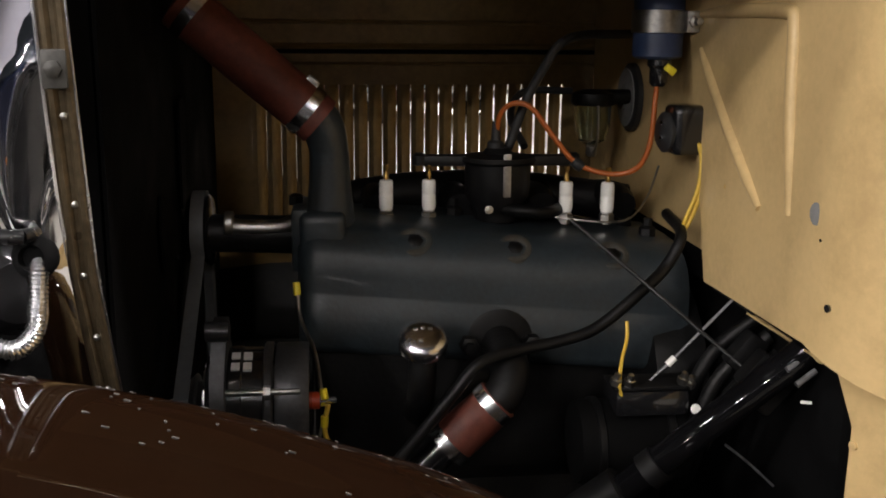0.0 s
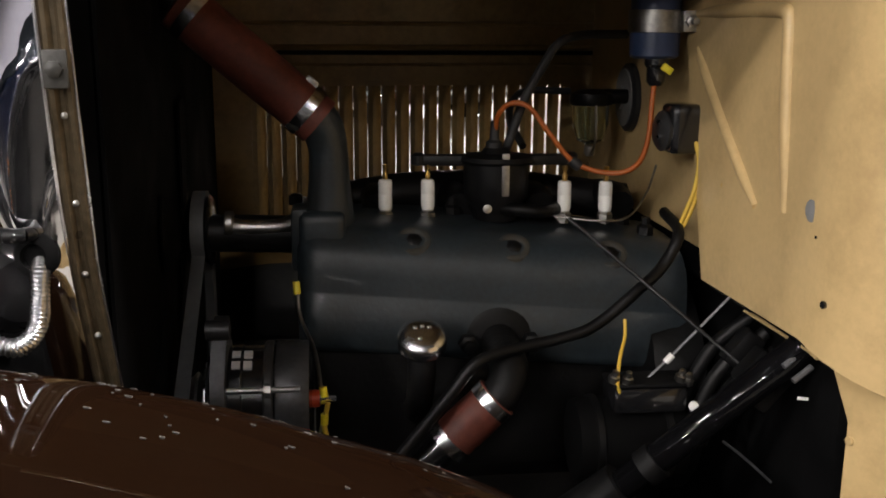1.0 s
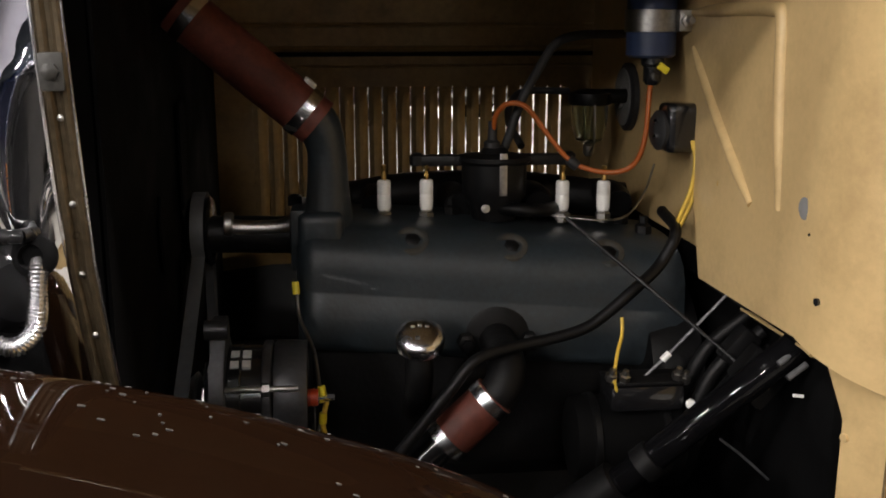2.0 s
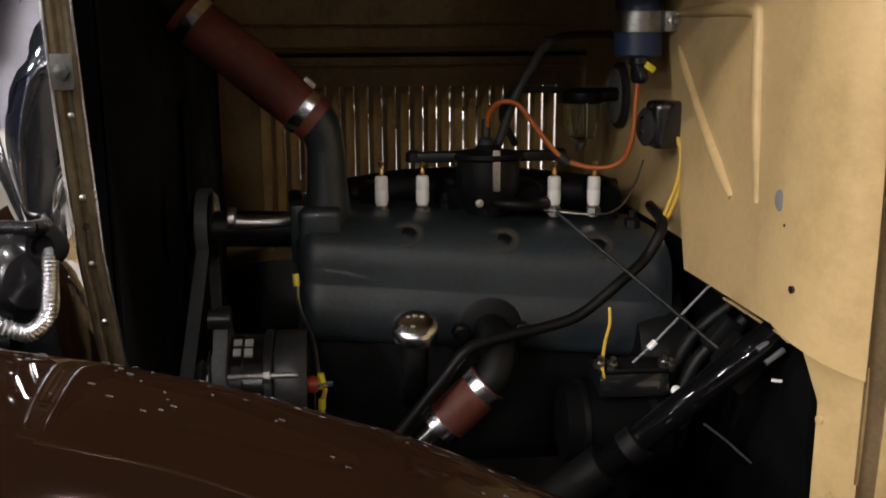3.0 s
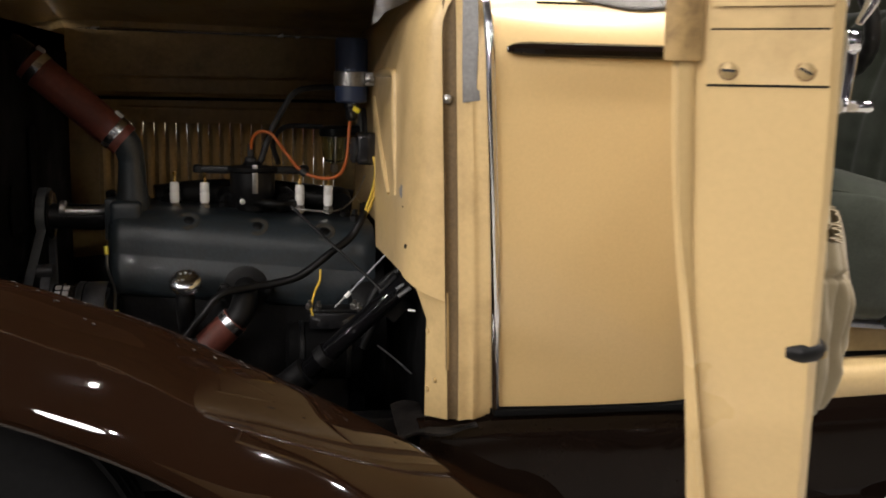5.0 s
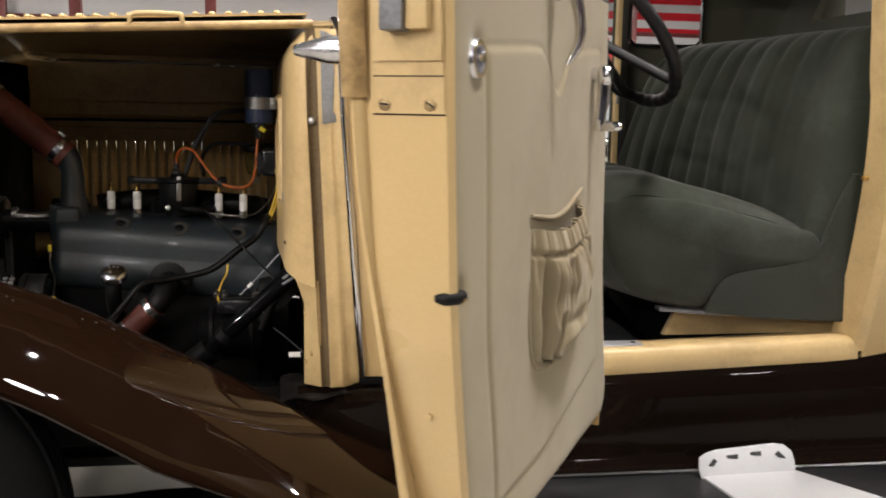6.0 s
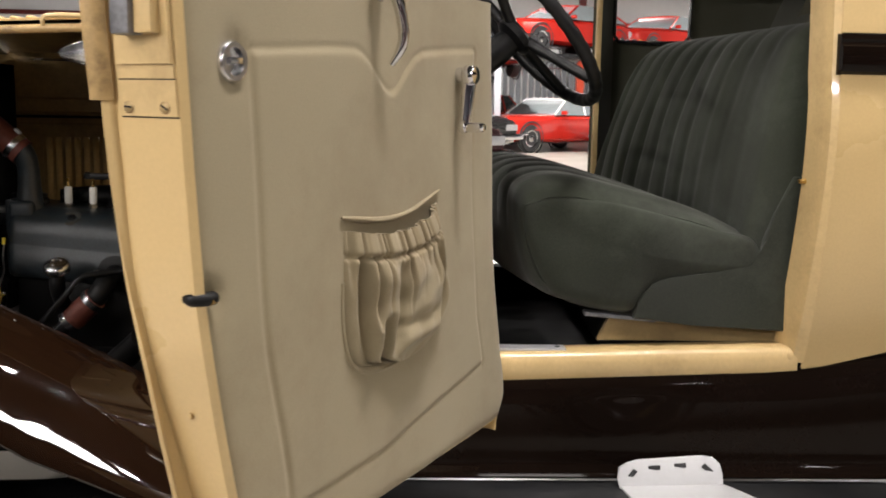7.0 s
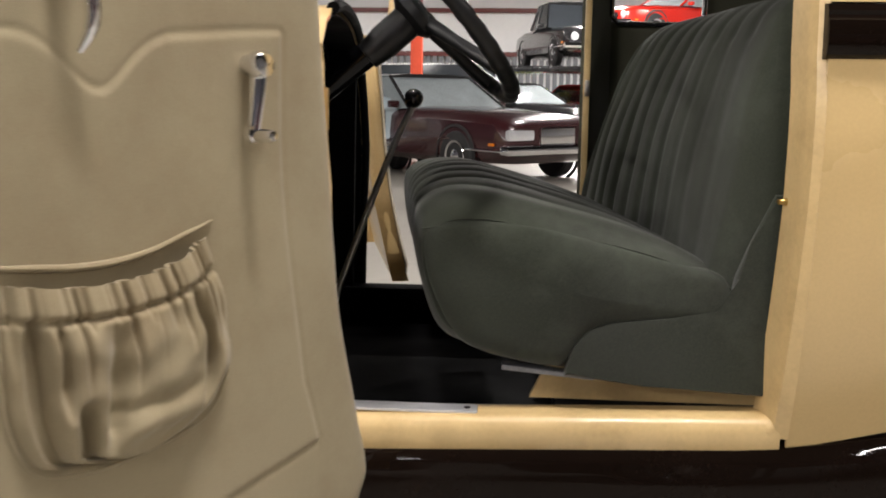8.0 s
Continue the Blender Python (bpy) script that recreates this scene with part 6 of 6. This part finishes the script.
gp = GLASS.node_tree.nodes["Principled BSDF"]
gp.inputs["Base Color"].default_value = (0.85, 0.92, 0.8, 1)
gp.inputs["Transmission Weight"].default_value = 1.0
gp.inputs["Roughness"].default_value = 0.03
gp.inputs["IOR"].default_value = 1.45
bowl = thing("sediment_bowl", (0.37, 0.22, 0.95), "glass fuel sediment bowl under a dark cast head", "fuel filter")
b = B()
bm_lathe(b, [(0.030, 0.995), (0.029, 0.962), (0.022, 0.938), (0.010, 0.932), (0.0, 0.931), (0.0, 0.934), (0.02, 0.941), (0.026, 0.964), (0.027, 0.994)], (0.345, 0.20, 0), (0, 0, 1), 24)
part("bowl", b, GLASS, bowl)
b = B()
bm_lathe(b, [(0.034, 0.996), (0.036, 1.002), (0.034, 1.014), (0.018, 1.020), (0.0, 1.021)], (0.345, 0.20, 0), (0, 0, 1), 24)
bm_tube(b, [(0.345, 0.20, 1.008), (0.425, 0.20, 1.01)], 0.012, 12, smooth=False)
part("bowl_head", b, DARK_GRIME, bowl)
b = B()
bm_lathe(b, [(0.006, 0.912), (0.009, 0.917), (0.009, 0.928), (0.0, 0.931)], (0.345, 0.20, 0), (0, 0, 1), 14)
bm_tube(b, [(0.345, 0.168, 1.005), (0.345, 0.165, 0.94), (0.345, 0.2, 0.918), (0.345, 0.235, 0.94), (0.345, 0.232, 1.005)], 0.002, 6)
part("bail", b, STEEL, bowl)
# pedal shafts and clutter at the column's foot
clutter = thing("pedal_linkage", (0.40, -0.30, 0.68), "dirty black pedal shafts through the toe board", "linkage")
for y, z0 in ((-0.235, 0.765), (-0.27, 0.75), (-0.30, 0.735)):
    b = B()
    bm_tube(b, [(0.455, y, z0), (0.40, y + 0.005, z0 - 0.05), (0.37, y + 0.01, z0 - 0.12)], 0.009, 10)
    part("pedal_shaft", b, DARK_GRIME, clutter)
for y, z in ((-0.27, 0.74), (-0.31, 0.728), (-0.345, 0.716)):
    b = B()
    bm_box(b, (0.425, y, z - 0.01), (0.03, 0.026, 0.05), 0.006, turn=Matrix.Rotation(radians(40), 3, "Y"))
    part("pedal_boot", b, DARK_GRIME, clutter)
for y, z in ((-0.205, 0.80), (-0.395, 0.765), (-0.42, 0.757)):
    b = B()
    bm_tube(b, [(0.44, y, z), (0.418, y - 0.004, z - 0.014)], 0.0036, 8, smooth=False)
    part("floor_bolt", b, STEEL_DARK, clutter)
# dark strip for the shade beneath the firewall's lower edge
b = B()
bm_plate(b, [(0.40, -0.20), (0.48, -0.46), (0.50, -0.46), (0.43, -0.19)], lambda a, c, d: Vector((a + 0.006, c, spread(c, [-0.47, -0.19], [0.752, 0.806]) - d)), 0.012)
part("lip_shade_strip", b, DARK_GRIME, clutter)
b = B()
bm_tube(b, [Vector(wall_fn(0.13 + 0.15 * i / 8, 0.0)) + Vector((0.016, 0.004, -0.017)) for i in range(9)], 0.0036, 8, smooth=False, flat=0.6)
part("toe_board_edge", b, CREAM_OLD, clutter, "bare cream edge of the toe board")
tag = B()
bm_box(tag, (0.447, -0.392, 0.710), (0.013, 0.0012, 0.0035), 0.0, turn=Matrix.Rotation(radians(8), 3, "Y"))
part("white_strip", tag, CERAMIC, clutter, "small white strip")

# ---- other cars and fittings of the hall ----
GLASS_DARK = mat("dark_car_glass", (0.03, 0.035, 0.04), 0.06, vary=0.1, big=3, fine=40, bump=0.0, coat=0.5)
GLASS_PALE = mat("pale_car_glass", (0.25, 0.28, 0.29), 0.08, vary=0.15, big=3, fine=40, bump=0.0, coat=0.5)
TYRE = mat("tyre_rubber", (0.02, 0.02, 0.021), 0.7, vary=0.2, big=6, fine=60, bump=0.05)
LENS = mat("headlamp_lens", (0.75, 0.76, 0.78), 0.12, 0.5, vary=0.1, big=20, fine=80, bump=0.05)
AMBER = mat("amber_lens", (0.75, 0.22, 0.02), 0.25, vary=0.05)


def paint(name, base):
    return mat(name, base, 0.22, vary=0.06, big=1.5, fine=60, bump=0.005, coat=0.8)


def ring_at(x, half, low, high, crown, n=18):
    pts = []
    for i in range(n):
        a = 2 * math.pi * i / n
        c, s = math.cos(a), math.sin(a)
        sq = 0.38
        y = half * math.copysign(abs(c) ** sq, c)
        z = (low + high) / 2 + (high - low) / 2 * math.copysign(abs(s) ** sq, s)
        if s > 0:
            z += crown * (1 - abs(y / half) ** 2) * s
        pts.append(Vector((x, y, z)))
    return pts


def make_car(name, label, colour, length, width, hood, roof, cabin, m, glass=None, top=None, round_lamps=False, wheel=0.33, grille_w=0.7, tall_grille=0.16, bumper=True):
    """A car that points along +x before the pose m. cabin: (rear, rear top, front top, front) as shares of the length from the tail."""
    ob = thing(name, (0, 0, 0), label, "car", "cars in the hall")
    L, W = length, width / 2
    b = B()
    st = [(-L / 2, 0.80, 0.34, hood * 0.80), (-L / 2 + 0.12, 0.93, 0.28, hood * 0.95), (-L * 0.3, 1.0, 0.22, hood * 1.02), (0, 1.0, 0.20, hood * 1.03), (L * 0.12, 1.0, 0.20, hood * 1.02), (L * 0.3, 0.99, 0.22, hood * 0.98), (L / 2 - 0.25, 0.95, 0.25, hood * 0.93), (L / 2 - 0.06, 0.90, 0.30, hood * 0.86), (L / 2, 0.84, 0.36, hood * 0.80)]
    bm_rings(b, [ring_at(x, W * k, lo, hi, 0.02) for x, k, lo, hi in st])
    body = part("body", b, colour, ob)
    xs = [-L / 2 + L * c for c in cabin]
    b = B()
    lo = hood * 1.0
    quad = [(xs[0], lo, 0.90), (xs[1], roof - 0.03, 0.74), (xs[2], roof - 0.02, 0.74), (xs[3], lo, 0.92)]
    bm_plate(b, [(x, z) for x, z, k in quad], lambda a, c, d: Vector((a, (W * spread(c, [lo, roof], [0.91, 0.73])) * (2 * d - 1), c)), 1.0)
    part("greenhouse", b, glass or GLASS_DARK, ob)
    b = B()
    bm_rings(b, [ring_at(x, W * 0.75, roof - 0.07, roof - 0.02, 0.03) for x in (xs[1] - 0.05, xs[1] + 0.1, xs[2] - 0.1, xs[2] + 0.05)])
    part("roof", b, top or colour, ob)
    for sy in (-1, 1):
        for xa, za, xb, zb in ((xs[3], lo, xs[2], roof - 0.04), (xs[0], lo, xs[1], roof - 0.04), ((xs[1] + xs[2]) / 2 - 0.1, lo, (xs[1] + xs[2]) / 2 - 0.12, roof - 0.04)):
            b = B()
            bm_tube(b, [(xa, sy * W * 0.915, za), (xb, sy * W * 0.745, zb)], 0.028, 8, smooth=False)
            part("pillar", b, top or colour, ob)
    for sy in (-1, 1):
        for x in (-L * 0.29, L * 0.32):
            b = B()
            bm_lathe(b, [(wheel * 0.6, -0.09), (wheel * 0.93, -0.09), (wheel, -0.06), (wheel, 0.06), (wheel * 0.93, 0.09), (wheel * 0.6, 0.09)], (x, sy * (W - 0.10), wheel), (0, 1, 0), 28)
            wh = part("wheel", b, TYRE, ob)
            b = B()
            bm_lathe(b, [(wheel * 0.62, 0), (wheel * 0.60, 0.012), (wheel * 0.5, 0.0), (wheel * 0.3, -0.006), (wheel * 0.16, 0.016), (0.0, 0.018)], (x, sy * (W - 0.10) + sy * 0.088, wheel), (0, sy, 0), 24)
            part("rim", b, CHROME, wh, "bright wheel rim")
            b = B()
            bm_lathe(b, [(wheel * 1.10, -0.012), (wheel * 1.2, -0.012), (wheel * 1.2, 0.012), (wheel * 1.10, 0.012)], (x, sy * (W - 0.02), wheel * 1.02), (0, 1, 0), 28, caps=False)
            part("wheel_arch", b, TYRE, ob)
    z_l = hood * 0.66
    for sy in (-1, 1):
        b = B()
        if round_lamps:
            bm_lathe(b, [(0.095, 0), (0.10, 0.02), (0.085, 0.04), (0.0, 0.055)], (L / 2 - 0.03, sy * W * 0.70, z_l + 0.03), (1, 0, 0), 20)
        else:
            bm_box(b, (L / 2 - 0.05, sy * W * 0.64, z_l + 0.02), (0.14, W * 0.46, 0.14), 0.035)
        part("headlamp", b, LENS, ob)
        b = B()
        bm_box(b, (L / 2 - 0.22, sy * W * 0.955, z_l - 0.10), (0.10, 0.03, 0.035), 0.01)
        part("marker_lamp", b, AMBER, ob)
    b = B()
    bm_box(b, (L / 2 + 0.0, 0, z_l), (0.06, W * grille_w, tall_grille), 0.015)
    part("grille", b, CHROME if tall_grille > 0.2 else BLACK, ob)
    if bumper:
        b = B()
        bm_box(b, (L / 2 + 0.03, 0, 0.45), (0.18, W * 1.94, 0.13), 0.05)
        part("front_bumper", b, CHROME, ob)
        b = B()
        bm_box(b, (L / 2 - 0.35, 0, 0.44), (0.7, W * 2.03, 0.025), 0.008)
        part("side_trim", b, CHROME, ob)
    for sy in (-1, 1):
        b = B()
        bm_box(b, (xs[3] - 0.25, sy * (W * 0.98 + 0.04), hood + 0.06), (0.1, 0.16, 0.10), 0.03)
        part("mirror", b, colour, ob)
    ob.matrix_basis = m
    return ob


def heading(x, y, z, hx, hy):
    return Matrix.Translation((x, y, z)) @ Matrix.Rotation(math.atan2(hy, hx), 4, "Z")


MAROON, RED, WHITE_CAR, PALE_BLUE = paint("maroon_paint", (0.035, 0.008, 0.010)), paint("red_paint", (0.50, 0.02, 0.012)), paint("white_paint", (0.75, 0.75, 0.75)), paint("pale_blue_paint", (0.42, 0.50, 0.54))
BLACK_CAR, LIME, IVORY, SILVER = paint("black_paint", (0.012, 0.012, 0.013)), paint("lime_paint", (0.38, 0.45, 0.03)), paint("ivory_paint", (0.55, 0.50, 0.30)), paint("silver_paint", (0.42, 0.44, 0.47))
make_car("sedan_car", "maroon sedan with chrome grille and bumper", MAROON, 5.2, 1.9, 0.93, 1.42, (0.06, 0.20, 0.46, 0.60), heading(-0.05, 12.8, 0, 0.66, -0.75), GLASS_PALE, BLACK_CAR, False, 0.34, 0.62, 0.24)
make_car("muscle_car", "red sports coupe with black grille and white top", RED, 4.7, 1.85, 0.90, 1.32, (0.18, 0.32, 0.52, 0.64), heading(4.55, 22.9, 0, -0.78, -0.62), GLASS_PALE, WHITE_CAR, True, 0.34, 1.0, 0.15)
make_car("sports_car", "white low sports car", WHITE_CAR, 4.5, 1.8, 0.80, 1.18, (0.15, 0.33, 0.50, 0.66), heading(6.9, 22.9, 0, -0.35, -0.94), GLASS_DARK, None, False, 0.32, 0.9, 0.10)
make_car("red_car", "red hatchback car behind the white one", RED, 4.2, 1.75, 0.95, 1.42, (0.06, 0.2, 0.5, 0.66), heading(2.7, 25.5, 0, -0.5, -0.87), GLASS_DARK)
make_car("pickup_car", "pale blue old truck", PALE_BLUE, 4.8, 1.95, 1.15, 1.75, (0.40, 0.42, 0.60, 0.68), heading(-2.15, 14.0, 0, 0.45, -0.9), GLASS_PALE, None, True, 0.38, 0.8, 0.3)
make_car("black_car", "black sedan among the parked cars", BLACK_CAR, 4.8, 1.85, 0.95, 1.38, (0.10, 0.24, 0.52, 0.66), heading(1.0, 20.0, 0, 0.75, -0.66), GLASS_PALE)
make_car("lime_car", "lime yellow coupe among the parked cars", LIME, 4.6, 1.8, 0.95, 1.35, (0.15, 0.3, 0.55, 0.66), heading(1.1, 26.5, 0, 0.6, -0.8), GLASS_PALE)
make_car("silver_car", "silver sedan among the parked cars", SILVER, 4.8, 1.85, 0.92, 1.38, (0.10, 0.24, 0.52, 0.66), heading(9.7, 23.5, 0, -0.3, -0.95), GLASS_PALE)
make_car("ivory_car", "ivory sedan parked beyond the hood", IVORY, 4.8, 1.8, 1.0, 1.55, (0.10, 0.22, 0.58, 0.70), heading(-3.0, 6.8, 0, 0.96, -0.28), GLASS_PALE)
make_car("white_van", "white van parked beyond the hood", WHITE_CAR, 5.0, 1.95, 1.2, 1.9, (0.04, 0.06, 0.66, 0.76), heading(-0.6, 9.6 + 14, 0, 0.9, -0.4), GLASS_DARK)

NAVY, DARK_GREEN = paint("navy_paint", (0.008, 0.012, 0.03)), paint("dark_green_paint", (0.006, 0.018, 0.011))
# cars out of view, added so chrome and enamel reflect something dark
for cx, cy, pt, nm, lb in ((-6.8, -3.9, NAVY, "navy_sedan", "navy sedan parked behind the viewer"), (-4.3, 0.1, BLACK_CAR, "black_coupe", "unseen black coupe added ahead of the radiator"), (-1.65, -3.9, BLACK_CAR, "black_sedan", "black sedan parked behind the viewer"), (3.6, -4.6, MAROON, "maroon_coupe", "maroon coupe parked behind the viewer"), (8.8, -4.8, DARK_GREEN, "green_sedan", "dark green sedan parked behind the viewer")):
    make_car(nm, lb, pt, 4.9, 1.85, 0.95, 1.42, (0.10, 0.24, 0.52, 0.66), heading(cx, cy, 0, -1, 0.03), GLASS_DARK)


def parking_lift(x0, x1, y0, y1, z, label):
    ob = thing("parking_lift", ((x0 + x1) / 2, (y0 + y1) / 2, 0), label, "car lift", "parking lifts")
    b = B()
    bm_box(b, ((x0 + x1) / 2, (y0 + y1) / 2, z - 0.07), (x1 - x0, y1 - y0, 0.14), 0.02)
    part("platform", b, BLACK, ob)
    for x in (x0, x1):
        for y in (y0, y1):
            b = B()
            bm_box(b, (x, y, (z + 0.2) / 2), (0.16, 0.16, z + 0.2), 0.01)
            part("lift_post", b, SILVER, ob, "grey steel post")
    return ob


parking_lift(0.6, 3.1, 21.4, 26.0, 1.80, "four post parking lift with a black deck")
parking_lift(3.2, 9.6, 23.2, 29.4, 2.45, "wide parking lift with a black deck")
make_car("lifted_pickup", "black pickup raised on a parking lift", BLACK_CAR, 4.8, 1.9, 0.95, 1.6, (0.34, 0.38, 0.56, 0.66), heading(2.35, 23.6, 1.80, 0.25, -0.97), GLASS_DARK, None, True)
make_car("lifted_coupe", "red muscle coupe raised on a parking lift", RED, 4.7, 1.85, 0.90, 1.32, (0.12, 0.28, 0.5, 0.64), heading(5.0, 24.6, 2.45, -0.80, -0.6), GLASS_PALE, None, True, 0.34, 1.0, 0.15)
make_car("lifted_red_car", "second red coupe on the parking lift", RED, 4.6, 1.85, 0.90, 1.32, (0.12, 0.28, 0.5, 0.64), heading(8.3, 27.0, 2.45, -0.75, -0.66), GLASS_PALE, None, True)

# columns and beams of the hall
for x, y in ((-1.28, 21.0), (7.2, 33.5), (-9.0, 33.5), (13.0, 33.5), (-4.0, 20.0)):
    col = thing("steel_column", (x, y, 0), "red painted steel column of the hall", "column", "hall columns")
    b = B()
    bm_box(b, (x, y, 1.3), (0.26, 0.26, 2.6), 0.01)
    part("lower_shaft", b, RED_BRIGHT, col, "orange red lower shaft")
    b = B()
    bm_box(b, (x, y, 4.4), (0.24, 0.24, 3.9), 0.01)
    part("upper_shaft", b, RED_STEEL, col, "dark red upper shaft")
for z in (2.6, 4.2):
    b = B()
    bm_box(b, (3, 35.85, z), (59, 0.12, 0.16), 0.01)
    structure("wall_rail", b, RED_STEEL, "dark red steel rail along the wall", "rail")
# lower part of the wall: grey ribbed sheets
b = B()
for i in range(90):
    bm_box(b, (-6 + i * 0.25, 35.9, 1.35), (0.16, 0.12, 2.7))
tagged(new("wall_ribs", finish("wall_ribs", b, DARKWALL)), "grey ribbed wall sheets", "wall", "", "structure")
# large striped banner on the wall
banner = thing("striped_banner", (17.0, 35.9, 3.2), "large red and white striped banner hung on the wall", "banner")
for i in range(10):
    b = B()
    bm_box(b, (17.0, 35.86, 3.05 + 0.31 * i), (8.4, 0.04, 0.31))
    part("stripe", b, paint("banner_red", (0.5, 0.02, 0.03)) if i % 2 == 0 and i == 0 else (bpy.data.materials["banner_red"] if i % 2 == 0 else WHITE), banner)

# coupe's underside: far fender and added dark sheets keep light out of the bay
b = B()
bm_sheet(b, lambda u, v: (fender_fn(u, v)[0], 2 * MID - fender_fn(u, v)[1], fender_fn(u, v)[2]), 40, 24, 0.004)
part("far_fender", b, BROWN, car, "glossy brown far front fender")
b = B()
bm_sheet(b, lambda u, v: (-0.35 + 0.83 * u, 0.40 + (0.055 + 0.055 * u) * v, 0.46 + 0.22 * v), 4, 3, 0.004)
part("far_bay_sheet", b, DARK_GRIME, car)
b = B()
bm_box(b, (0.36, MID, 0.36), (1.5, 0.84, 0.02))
part("under_bay_sheet", b, DARK_GRIME, car, "added dark sheet closing the bay from below")
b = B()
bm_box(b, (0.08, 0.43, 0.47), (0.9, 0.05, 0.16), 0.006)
part("frame_rail", b, DARK_GRIME, car)
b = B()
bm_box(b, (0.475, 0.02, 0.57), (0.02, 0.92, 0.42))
part("toe_panel", b, VOID_BLACK, car, "added black sheet below the firewall")
# black tube running low along the near frame rail
b = B()
bm_tube(b, [(-0.30, -0.452, 0.262), (0.05, -0.452, 0.265), (0.20, -0.452, 0.275), (0.70, -0.44, 0.275)], 0.034, 12)
part("low_tube", b, VOID_BLACK, car, "black tube low under the near frame rail")
b = B()
bm_box(b, (0.78, -0.489, 0.5455), (0.40, 0.022, 0.013), 0.004)
part("body_welt", b, VOID_BLACK, car, "black welt under the cowl")
